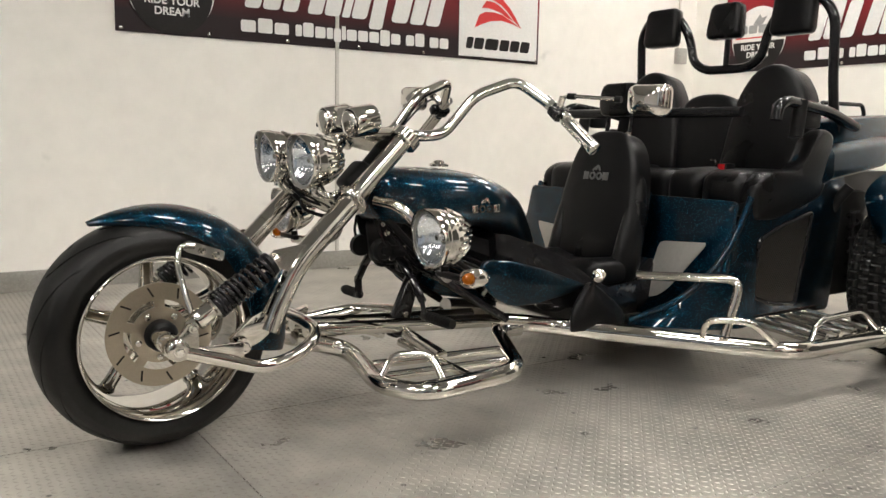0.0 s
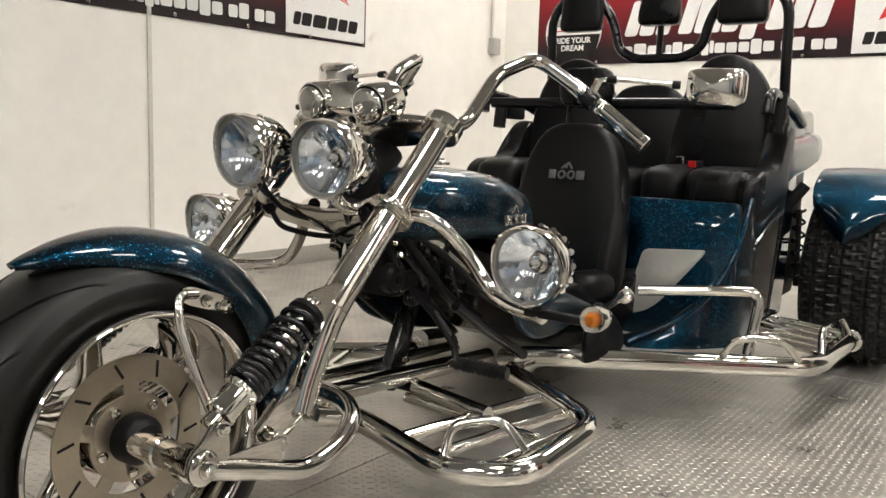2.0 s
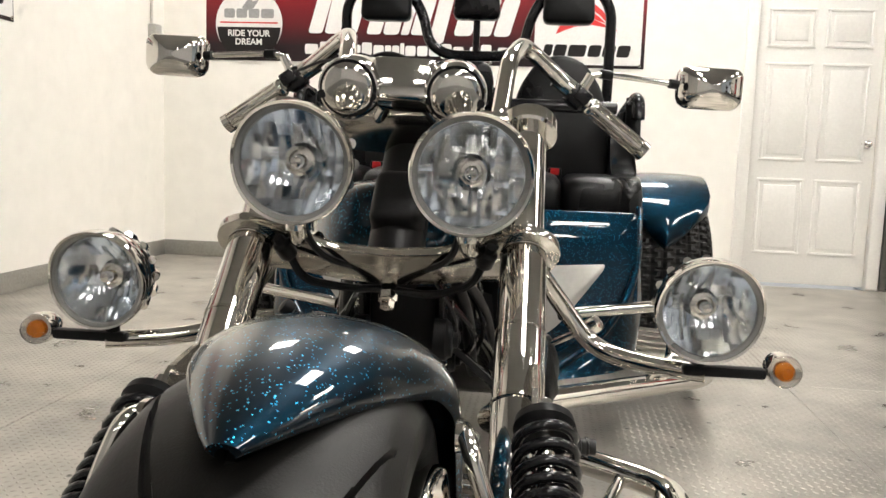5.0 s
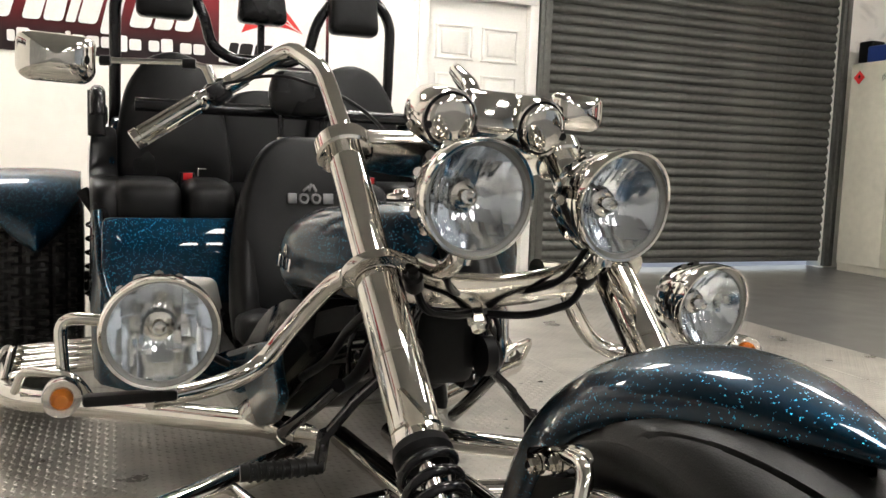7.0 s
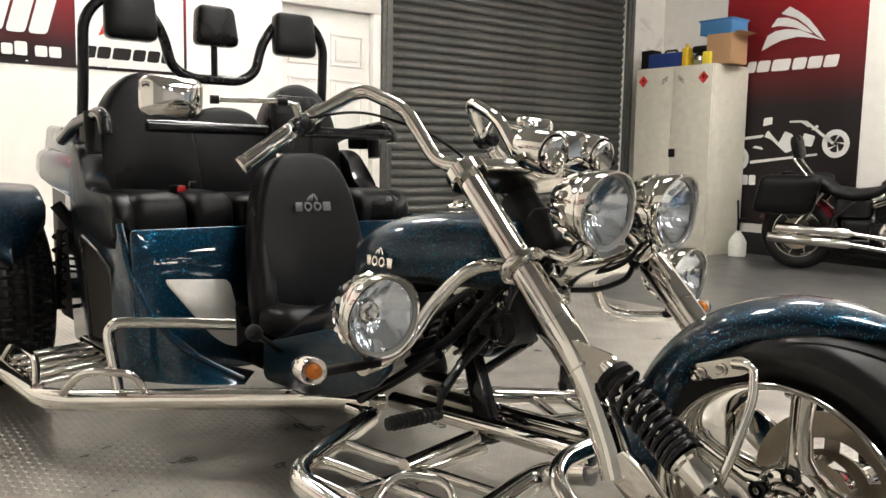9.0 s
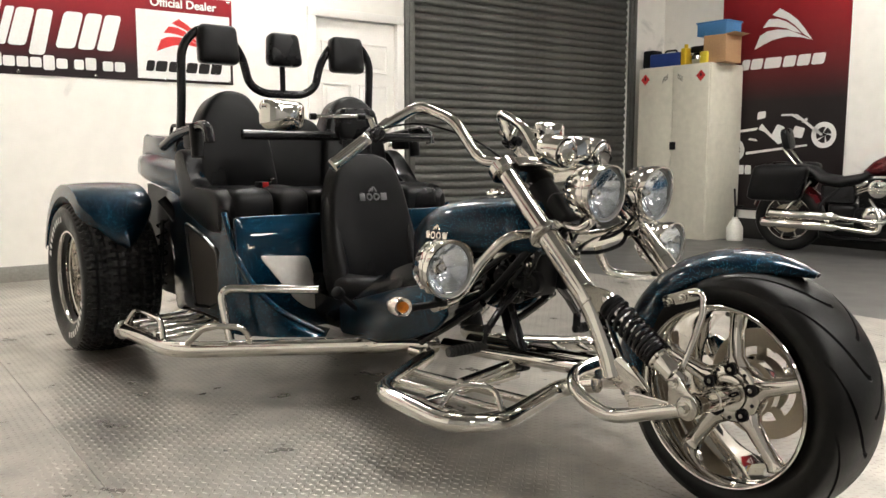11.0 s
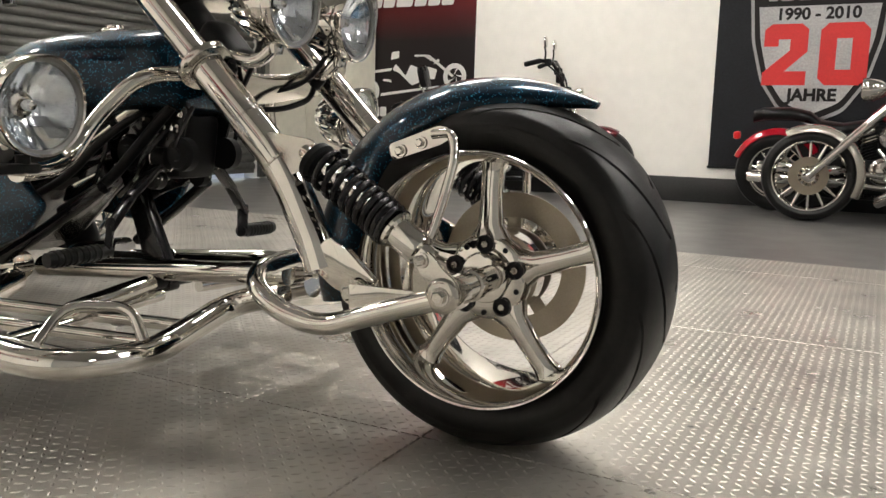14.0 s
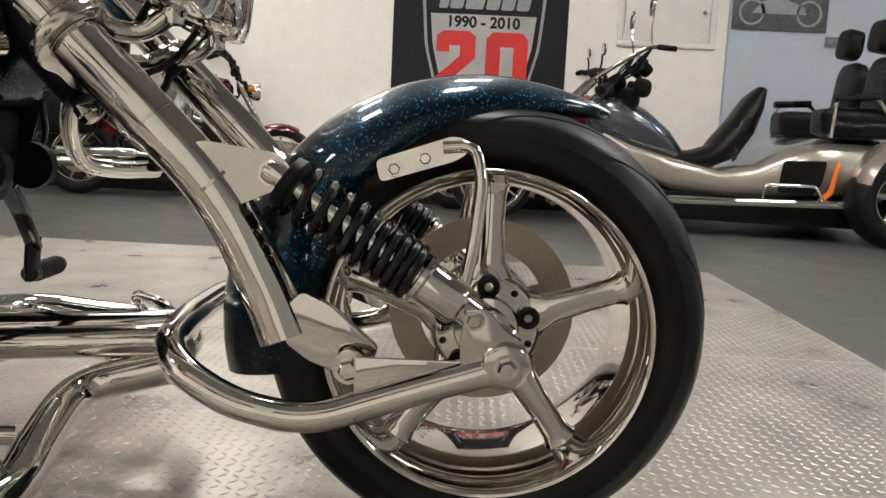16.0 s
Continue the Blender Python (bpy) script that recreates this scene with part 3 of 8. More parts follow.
# brake disc on the left of the wheel
bm = bmesh.new()
cd = C + Vector((0.066, 0, 0))
lathe(bm, [(-0.0025, 0.145), (0.0025, 0.145), (0.0025, 0.098), (-0.0025, 0.098)], cd, (1, 0, 0), 72, closed=True)
for k in range(5):
    a = 2 * math.pi * k / 5 + 0.3
    m = Matrix.Translation(cd) @ Euler((a, 0, 0)).to_matrix().to_4x4()
    arm = bmesh.new()
    box(arm, m @ Vector((0, 0.085, 0)), (0.0045, 0.04, 0.028), Euler((a, 0, 0)).to_matrix().to_4x4(), 0.001)
    part("disc_arm", arm, DISC_STEEL, front_wheel)
disc = part("brake_disc", bm, DISC_STEEL, front_wheel, "slotted brake disc of brushed steel")
bm = bmesh.new()
lathe(bm, [(-0.003, 0.078), (0.003, 0.078), (0.003, 0.03), (-0.003, 0.03)], cd, (1, 0, 0), 48, closed=True)
part("disc_carrier", bm, DISC_STEEL, front_wheel)
for k in range(10):
    a = 2 * math.pi * k / 10
    # slots are not cut; thin black bars carry their shade as colour
    bm = bmesh.new()
    m = Euler((a + 0.5, 0, 0)).to_matrix().to_4x4()
    box(bm, cd + m @ Vector((0.0026, 0.122, 0)), (0.001, 0.03, 0.005), m @ Euler((0.35, 0, 0)).to_matrix().to_4x4(), 0)
    part("slot", bm, BLACK_SATIN, front_wheel, "black bar for the shade in a brake disc slot")
for k in range(5):
    a = 2 * math.pi * k / 5 + 0.9
    bm = bmesh.new()
    lathe(bm, [(0, 0.009), (0.009, 0.009), (0.011, 0.006), (0.0112, 0.001)], cd + Vector((0.002, 0.062 * math.cos(a), 0.062 * math.sin(a))), (1, 0, 0), 12)
    part("disc_bolt", bm, STEEL, front_wheel)
bm = bmesh.new()
lathe(bm, [(-0.03, 0.045), (0.030, 0.043), (0.040, 0.036), (0.046, 0.030), (0.047, 0.02)], cd, (1, 0, 0), 28)
part("hub_cap", bm, BLACK_SATIN, front_wheel, "black hub boss")

# axle with its end bolts
bm = bmesh.new()
tube(bm, [(-0.26, 0, 0.310), (0.26, 0, 0.310)], 0.0185, 0, 24)
for s in SIDES:
    lathe(bm, [(0.085, 0.0185), (0.088, 0.0235), (0.150, 0.0235), (0.153, 0.0275), (0.172, 0.0275), (0.175, 0.0240), (0.222, 0.0240), (0.225, 0.0300), (0.250, 0.0300), (0.252, 0.0185)], (0, 0, 0.310), (s, 0, 0), 28)
axle = part("axle", bm, CHROME, trike, "chrome front axle")


def hex_bolt(parent, p, axis, r=0.013, l=0.012):
    bm = bmesh.new()
    lathe(bm, [(0, r * 1.35), (0.003, r * 1.35), (0.0032, r * 1.05)], p, axis, 18)
    lathe(bm, [(0.003, r), (l, r), (l + 0.003, r * 0.75), (l + 0.0032, 0.001)], p, axis, 6)
    return part("bolt", bm, CHROME, parent, "chrome hexagon bolt", 25)


# front mudguard
FC = Vector((0, 0.03, 0.30))


def guard_profile():
    """(angle, crown radius, half width, side depth) from the beak to the tail."""
    rows = []
    for i in range(49):
        u = i / 48
        ang = radians(119.6 - u * 131.6)
        beak = max(0.0, 1 - u / 0.42)
        R = 0.372 + 0.006 * max(0.0, 1 - u / 0.18) ** 2
        w = 0.012 + 0.121 * (1 - beak ** 1.6) ** 0.9
        if u > 0.86:
            w *= 1 - 0.12 * (u - 0.86) / 0.14
        depth = 0.008 + 0.058 * (1 - beak ** 2.2) + 0.062 * min(1.0, max(0.0, (u - 0.30) / 0.4)) ** 1.2
        rows.append((ang, R, w, depth))
    return rows


bm = bmesh.new()
rings = []
for ang, R, w, dep in guard_profile():
    rad = Vector((0, math.cos(ang), math.sin(ang)))
    ring = []
    n = 20
    for layer, inset in ((0, 0.0), (1, 0.005)):
        seq = range(n + 1) if layer == 0 else range(n, -1, -1)
        for j in seq:
            f = radians(-96 + 192 * j / n)
            x = math.copysign(min(1.0, abs(math.sin(f)) ** 0.92), f)
            drop = dep * (1 - max(-0.15, math.cos(f))) ** 0.95
            ring.append(FC + rad * (R - drop - inset) + Vector((x * (w - inset), 0, 0)))
    rings.append(ring)
rings_mesh(bm, rings)
bmesh.ops.translate(bm, vec=(0.009, 0, -0.006), verts=bm.verts)
part("front_mudguard", bm, PAINT, trike, "glossy dark blue front mudguard with glitter flakes", 50)
for s in SIDES:
    bm = bmesh.new()
    plate(bm, smooth_outline([(0.165, 0.512), (0.172, 0.54), (0.075, 0.575), (0.055, 0.572), (0.052, 0.555), (0.07, 0.543)], 0.008), 0.006, facing((s * 0.147, 0, 0), (0, 1, 0), (0, 0, 1)))
    tube(bm, [(s * 0.151, 0.085, 0.56), (s * 0.156, 0.045, 0.565), (s * 0.172, 0.033, 0.52), (s * 0.202, 0.042, 0.44), (s * 0.228, 0.06, 0.36)], 0.0085, 0.03, 12)
    br = part("mudguard_bracket", bm, CHROME, trike, "chrome mudguard stay")
    hex_bolt(br, (s * 0.151, 0.147, 0.53), (s, 0, 0), 0.008, 0.008)
    hex_bolt(br, (s * 0.151, 0.108, 0.545), (s, 0, 0), 0.008, 0.008)

# leading-link fork
for s in SIDES:
    bm = bmesh.new()
    tube(bm, [(s * 0.2, 0.735, 0.868), (s * 0.2, 0.355, 0.492), (s * 0.2, 0.292, 0.365), (s * 0.203, 0.281, 0.33)], 0.0285, 0.09, 24)
    leg = part("fork_leg", bm, CHROME, trike, "thick chrome fork tube")
    for y0, r, h in ((0.722, 0.046, 0.034), (0.545, 0.0375, 0.03)):
        c = Vector((s * 0.2, y0, 0.868 - (0.735 - y0) * 0.9895))
        d = Vector((0, 0.38, 0.376)).normalized()
        bm = bmesh.new()
        lathe(bm, [(-h / 2, r - 0.004), (-h / 2 + 0.004, r), (h / 2 - 0.004, r), (h / 2, r - 0.004)], c, d, 32)
        part("clamp", bm, CHROME if r > 0.04 else STEEL, leg, "round chrome fork clamp")
    bm = bmesh.new()
    tube(bm, [(s * 0.2, 0.532, 0.667), (s * 0.2, 0.355, 0.492), (s * 0.2, 0.290, 0.36), (s * 0.203, 0.272, 0.315)], 0.0335, 0.09, 26)
    part("sleeve", bm, CHROME, leg, "wide chrome lower fork sleeve", 50)
    for y0 in (0.44, 0.365):
        bm = bmesh.new()
        c = Vector((s * 0.2, y0, 0.868 - (0.735 - y0) * 0.9895))
        lathe(bm, [(-0.002, 0.033), (-0.002, 0.0345), (0.002, 0.0345), (0.002, 0.033)], c, (0, 1, 1), 28)
        part("weld_ring", bm, STEEL, leg)
    bm = bmesh.new()
    plate(bm, smooth_outline([(0.40, 0.545), (0.375, 0.556), (0.285, 0.545), (0.262, 0.522), (0.285, 0.50), (0.335, 0.478)], 0.01), 0.007, facing((s * 0.219, 0, 0), (0, 1, 0), (0, 0, 1)))
    part("gusset", bm, SATIN, leg, "flat polished gusset plate")
    bm = bmesh.new()
    plate(bm, smooth_outline([(0.276, 0.352), (0.270, 0.312), (0.240, 0.290), (0.193, 0.272), (0.170, 0.279), (0.153, 0.309), (0.213, 0.361), (0.250, 0.378)], 0.008), 0.018, facing((s * 0.214, 0, 0), (0, 1, 0), (0, 0, 1)), 0.002)
    part("gusset", bm, CHROME, leg, "thick polished plate at the foot of the fork")
    bm = bmesh.new()
    lathe(bm, [(0.19, 0.016), (0.236, 0.016), (0.236, 0.021), (0.2435, 0.021), (0.244, 0.010)], (0, 0.187, 0.290), (s, 0, 0), 22)
    part("pivot_bush", bm, CHROME, leg)
    hex_bolt(leg, (s * 0.223, 0.29, 0.520), (s, 0, 0), 0.012)
    hex_bolt(leg, (s * 0.243, 0.187, 0.290), (s, 0, 0), 0.0135, 0.012)

# the link that loops behind the wheel
bm = bmesh.new()
pts = [(-0.261, -0.004, 0.308), (-0.261, 0.12, 0.267), (-0.261, 0.235, 0.226), (-0.258, 0.330, 0.245), (-0.238, 0.395, 0.278), (-0.19, 0.425, 0.298), (-0.10, 0.432, 0.306)]
tube(bm, pts + [(-x, y, z) for x, y, z in reversed(pts)], 0.0193, 0.055, 20)
link = part("swing_link", bm, CHROME, trike, "chrome tube link looping behind the front wheel")
for s in SIDES:
    bm = bmesh.new()
    plate(bm, smooth_outline([(0.180, 0.309), (0.046, 0.310), (0.050, 0.292), (0.150, 0.262), (0.178, 0.250)], 0.006), 0.006, facing((s * 0.261, 0, 0), (0, 1, 0), (0, 0, 1)), 0.001)
    part("web", bm, CHROME, link, "flat chrome web over the link tube")
    bm = bmesh.new()
    plate(bm, smooth_outline([(0.053, 0.300), (0.056, 0.340), (0.050, 0.366), (0.036, 0.377), (0.021, 0.373), (0.004, 0.352), (-0.022, 0.334), (-0.030, 0.308), (-0.018, 0.286), (0.02, 0.280)], 0.012), 0.010, facing((s * 0.266, 0, 0), (0, 1, 0), (0, 0, 1)), 0.0015)
    lathe(bm, [(0, 0.0290), (0.004, 0.0290), (0.007, 0.0265), (0.010, 0.0215), (0.0105, 0.010)], (s * 0.271, 0, 0.310), (s, 0, 0), 28)
    part("axle_plate", bm, SATIN, link, "polished axle plate")
    hex_bolt(link, (s * 0.281, 0, 0.310), (s, 0, 0), 0.0115, 0.011)
    hex_bolt(link, (s * 0.271, 0.040, 0.363), (s, 0, 0), 0.0095, 0.008)

# shock absorbers
for s in SIDES:
    a, b = Vector((s * 0.240, 0.044, 0.364)), Vector((s * 0.230, 0.285, 0.520))
    d = (b - a).normalized()
    L = (b - a).length
    bm = bmesh.new()
    lathe(bm, [(-0.012, 0.013), (-0.008, 0.018), (0.012, 0.0185), (0.016, 0.026), (0.020, 0.0275), (0.066, 0.0275), (0.070, 0.0335), (0.076, 0.0335), (0.077, 0.014), (L - 0.02, 0.010), (L, 0.014), (L + 0.012, 0.012)], a, d, 28)
    shock = part("shock_absorber", bm, CHROME, trike, "chrome shock absorber with a black coil spring")
    bm = bmesh.new()
    u = d.orthogonal().normalized()
    v = d.cross(u)
    turns, path = 10.5, []
    for i in range(int(turns * 18) + 1):
        t = i / (turns * 18)
        ang = 2 * math.pi * turns * t
        path.append(a + d * (0.080 + (0.55 * t + 0.45 * t ** 2.2) * (L - 0.108)) + (u * math.cos(ang) + v * math.sin(ang)) * 0.0325)
    tube(bm, path, 0.0064, 0, 8)
    part("coil_spring", bm, BLACK_GLOSS, shock, "black coil spring", 60)
    bm = bmesh.new()
    lathe(bm, [(L - 0.032, 0.030), (L - 0.026, 0.036), (L - 0.014, 0.034), (L - 0.012, 0.01)], a, d, 28)
    part("spring_seat", bm, BLACK_SATIN, shock)

SENSOR, SENSOR_D = Vector((-0.006, 0.610, 0.594)), Vector((0, -0.57, -0.82))
# yokes
bm = bmesh.new()
out = [(-0.2, -0.028), (-0.1, -0.034), (0, -0.036), (0.1, -0.034), (0.2, -0.028), (0.2, 0.028), (0.1, 0.05), (0, 0.06), (-0.1, 0.05), (-0.2, 0.028)]
plate(bm, smooth_outline(out, 0.02), 0.022, facing((0, 0.722, 0.855), (1, 0, 0), (0, 0.72, -0.69)), 0.004)
part("top_yoke", bm, SATIN, trike, "chrome top fork yoke")
bm = bmesh.new()
half = [(0.0, -0.014), (0.08, -0.006), (0.14, 0.028), (0.175, 0.044), (0.2, 0.056), (0.24, 0.04), (0.256, 0.0), (0.24, -0.04), (0.2, -0.056), (0.15, -0.06), (0.08, -0.08), (0.0, -0.088)]
out = [(-x, v) for x, v in half[1:-1]] + [half[-1]] + list(reversed(half[1:-1])) + [half[0]]
plate(bm, smooth_outline(out, 0.02), 0.016, facing((0, 0.541, 0.676), (1, 0, 0), (0, -0.703, 0.711)), 0.003)
part("lower_yoke", bm, SATIN, trike, "flat curved chrome lower fork yoke", 30)
bm = bmesh.new()
tube(bm, [(0, 0.60, 0.62), (0, 0.77, 0.80)], 0.045, 0, 24)
box(bm, (0, 0.67, 0.72), (0.085, 0.09, 0.11), Euler((radians(-45), 0, 0)).to_matrix().to_4x4(), 0.02, 3)
part("steering_head", bm, BLACK_SATIN, trike, "black steering head with cable bundle")
bm = bmesh.new()
lathe(bm, [(-0.045, 0.012), (-0.042, 0.017), (-0.02, 0.018), (-0.016, 0.014), (0.0, 0.014)], SENSOR, SENSOR_D, 20)
sensor = part("sensor", bm, BLACK_SATIN, trike, "black sensor with a steel nut under the yoke")
bm = bmesh.new()
lathe(bm, [(0.0, 0.0155), (0.014, 0.0155), (0.016, 0.012), (0.026, 0.0115), (0.029, 0.005), (0.0295, 0.001)], SENSOR, SENSOR_D, 6)
part("nut", bm, STEEL, sensor, "steel nut", 30)
# wiring and brake hoses under the yokes
for pts, r in (([(0.145, 0.53, 0.665), (0.13, 0.535, 0.625), (0.07, 0.565, 0.60), (0.01, 0.60, 0.60)], 0.0065), ([(-0.145, 0.53, 0.665), (-0.125, 0.54, 0.62), (-0.06, 0.57, 0.605), (-0.015, 0.61, 0.60)], 0.0065),
               ([(-0.117, 0.47, 0.735), (-0.10, 0.52, 0.66), (-0.05, 0.58, 0.635), (0.0, 0.63, 0.65)], 0.0055), ([(0.117, 0.47, 0.735), (0.10, 0.52, 0.66), (0.05, 0.58, 0.635), (0.0, 0.63, 0.65)], 0.0055)):
    bm = bmesh.new()
    tube(bm, pts, r, 0.05, 8, n=8)
    part("hose", bm, BLACK_SATIN, trike, "thin black hose under the yoke")
for s in SIDES:
    bm = bmesh.new()
    lathe(bm, [(-0.02, 0.010), (-0.014, 0.014), (0.008, 0.014), (0.012, 0.009), (0.022, 0.008), (0.0225, 0.001)], (s * 0.148, 0.525, 0.668), (s * 0.3, -0.6, 0.75), 14)
    part("hose_union", bm, BLACK_SATIN, trike, "black hose union")

# handlebar
bm = bmesh.new()
half = [(0.0, 0.80, 0.875), (0.07, 0.80, 0.872), (0.135, 0.82, 0.868), (0.147, 0.895, 0.874), (0.160, 1.012, 1.004), (0.188, 1.162, 1.058), (0.315, 1.238, 0.964), (0.475, 1.245, 0.848)]
tube(bm, [(-x, y, z) for x, y, z in reversed(half[1:])] + half, 0.0178, 0.042, 18)
bar = part("handlebar", bm, CHROME, trike, "high chrome handlebar")
for s in SIDES:
    bm = bmesh.new()
    a, b = Vector((s * 0.345, 1.238, 0.942)), Vector((s * 0.48, 1.246, 0.845))
    d = (b - a).normalized()
    L = (b - a).length
    lathe(bm, [(0, 0.019), (0.004, 0.0215), (0.012, 0.0215), (0.014, 0.018), (L - 0.018, 0.018), (L - 0.016, 0.0225), (L - 0.002, 0.0225), (L, 0.018), (L + 0.0005, 0.001)], a, d, 24)
    ribs = []
    for k in range(10):
        an = 2 * math.pi * k / 10
        u = d.orthogonal().normalized()
        w = d.cross(u)
        o = (u * math.cos(an) + w * math.sin(an)) * 0.0185
        ribs.append([a + d * 0.018 + o, a + d * (L - 0.02) + o])
    grip = part("grip", bm, CHROME, bar, "ribbed chrome handgrip")
    for ends in ribs:
        bm = bmesh.new()
        tube(bm, ends, 0.0032, 0, 6)
        part("rib", bm, CHROME, grip)
    bm = bmesh.new()
    c = Vector((s * 0.318, 1.236, 0.958))
    rot = d.to_track_quat("X", "Z").to_matrix().to_4x4()
    box(bm, c, (0.05, 0.045, 0.05), rot, 0.012, 3)
    box(bm, c + Vector((s * 0.01, -0.03, 0.0)), (0.035, 0.03, 0.03), rot, 0.006)
    part("switch_block", bm, BLACK_GLOSS, bar, "black switch block")
    bm = bmesh.new()
    lathe(bm, [(-0.02, 0.021), (0.02, 0.021)], (s * 0.285, 1.225, 0.985), d, 18)
    tube(bm, [(s * 0.325, 1.228, 0.968), (s * 0.345, 1.225, 1.008)], 0.011, 0, 10)
    part("clamp", bm, CHROME, bar)
    # mirror
    bm = bmesh.new()
    tube(bm, [(s * 0.345, 1.225, 1.006), (s * 0.375, 1.23, 1.012), (s * 0.53, 1.275, 1.004)], 0.0062, 0.02, 12)
    mir = part("mirror", bm, CHROME, trike, "chrome handlebar mirror on a thin stem")
    for p, q in (((s * 0.365, 1.229, 1.011), (s * 0.39, 1.236, 1.010)), ((s * 0.525, 1.273, 1.004), (s * 0.545, 1.279, 1.003))):
        bm = bmesh.new()
        tube(bm, [p, q], 0.0105, 0, 12)
        part("stem_collar", bm, BLACK_SATIN, mir, "black collar on the mirror stem")
    bm = bmesh.new()
    rings = []
    for y, k in ((0.035, 0.96), (0.03, 1.0), (0.012, 1.0), (-0.006, 0.9), (-0.02, 0.62), (-0.027, 0.25), (-0.028, 0.02)):
        rings.append([Vector((s * 0.625 + x * k, 1.298 + y, 1.002 + z * k)) for x, z in round_rect(0.148, 0.096, (0.03, 0.03, 0.022, 0.022))])
    rings_mesh(bm, rings)
    part("mirror_shell", bm, CHROME, mir, "rounded chrome mirror shell")
# throttle cable over the right of the bar
bm = bmesh.new()
tube(bm, [(-0.31, 1.215, 0.975), (-0.22, 1.12, 1.00), (-0.10, 0.95, 0.945), (-0.03, 0.78, 0.80)], 0.0035, 0.2, 8, n=12)
part("cable", bm, BLACK_SATIN, bar, "black throttle cable")


# lamps
LAMP_SEAL = surface("lamp_seal", (0.30, 0.30, 0.29), 0.3, metal=0.7)


def lamp(name, c, d, r, length, label, parent, visor=True):
    """A bullet lamp: finned chrome shell, bezel with a peak, glass, reflector and bulb shield."""
    d = Vector(d).normalized()
    c = Vector(c)
    bm = bmesh.new()
    lathe(bm, [(0.0, r * 0.985), (-0.012, r * 0.985), (-0.03, r * 0.95), (-0.055, r * 0.86), (-length * 0.62, r * 0.72), (-length * 0.8, r * 0.52), (-length * 0.93, r * 0.28), (-length, r * 0.02)], c, d, 48, first=False)
    shell = part(name, bm, CHROME, parent, label, 50)
    u = Vector((0, 0, 1))
    u = (u - d * u.dot(d)).normalized()
    v = d.cross(u)
    for k in range(16):
        a = 2 * math.pi * k / 16
        o = u * math.cos(a) + v * math.sin(a)
        bm = bmesh.new()
        tube(bm, [c - d * 0.045 + o * r * 0.90, c - d * (length * 0.62) + o * r * 0.74, c - d * (length * 0.82) + o * r * 0.5], (0.0075, 0.005), 0.02, 8)
        part("fin", bm, CHROME, shell)
    bm = bmesh.new()
    rings = []
    for j in range(64):
        a = 2 * math.pi * j / 64
        o = u * math.cos(a) + v * math.sin(a)
        peak = (0.016 * max(0.0, math.cos(a)) ** 1.2) if visor else 0.0
        rings.append([c + o * (r * 0.975) - d * 0.012, c + o * (r * 1.015) - d * 0.004, c + o * (r * 1.02) + d * (0.008 + peak * 0.6), c + o * (r * 1.0) + d * (0.013 + peak),
                      c + o * (r * 0.955) + d * (0.012 + peak), c + o * (r * 0.935) + d * 0.002])
    vs = [[bm.verts.new(p) for p in ring] for ring in rings]
    for j in range(64):
        p, q = vs[j], vs[(j + 1) % 64]
        for i in range(6):
            bm.faces.new((p[i], p[(i + 1) % 6], q[(i + 1) % 6], q[i]))
    part("bezel", bm, CHROME, shell, "chrome bezel with a small peak", 60)
    bm = bmesh.new()
    lathe(bm, [(0.003, r * 0.955), (0.009, r * 0.95), (0.008, r * 0.88), (0.003, r * 0.862)], c, d, 48, closed=True)
    part("seal", bm, LAMP_SEAL, shell, "grey ring inside the bezel", 60)
    bm = bmesh.new()
    rim_r, deep, rng = r * 0.93, r * 0.62, random.Random(7)
    cw, ch = r * 0.25, r * 0.42
    for ci in range(-4, 5):
        for cj in range(-3, 4):
            xc, yc = ci * cw, (cj + 0.5 * (ci % 2)) * ch
            if math.hypot(xc, yc) > rim_r * 1.06:
                continue
            ta, tb = rng.uniform(-0.06, 0.06), rng.uniform(-0.08, 0.08)
            cell = []
            for a in range(5):
                for b in range(4):
                    dx, dy = (a / 4 - 0.5) * cw, (b / 3 - 0.5) * ch
                    x, y = xc + dx, yc + dy
                    k = min(1.0, rim_r / max(1e-6, math.hypot(x, y)))
                    x, y = x * k, y * k
                    z = -deep * (1 - (x * x + y * y) / rim_r ** 2) + ta * dx + tb * dy + 0.16 * dx * dx / cw
                    cell.append(bm.verts.new(c + d * (z + 0.0005) + v * x + u * y))
            for a in range(4):
                for b in range(3):
                    bm.faces.new((cell[a * 4 + b], cell[a * 4 + b + 1], cell[a * 4 + b + 5], cell[a * 4 + b + 4]))
    lathe(bm, [(-deep * (1 - (q / 6) ** 2) - 0.004, rim_r * q / 6) for q in (6, 5, 4, 3, 2, 1)], c, d, 36, first=False)
    part("reflector", bm, REFLECTOR, shell, "fluted silver reflector tinted for mirrored daylight", 25)
    bm = bmesh.new()
    lathe(bm, [(-deep, r * 0.24), (-deep + 0.012, r * 0.25), (-deep + 0.013, r * 0.20), (-deep + 0.008, r * 0.19), (-deep + 0.009, r * 0.12), (-0.018, r * 0.115), (-0.014, r * 0.09), (-0.012, 0.001)], c, d, 24)
    part("bulb", bm, CHROME, shell, "bulb with its silvered cap")
    bm = bmesh.new()
    prof = [(0.004 + 0.012 * (1 - (q / 8) ** 2), r * 0.95 * (q / 8)) for q in range(8, 0, -1)] + [(0.016, 0.001)]
    back = [(a0 - 0.003, rad) for a0, rad in reversed(prof)]
    lathe(bm, prof + back, c, d, 40, closed=True)
    lens = part("lens", bm, GLASS, shell, "clear glass lens", 60)
    lens.visible_shadow = False
    return shell


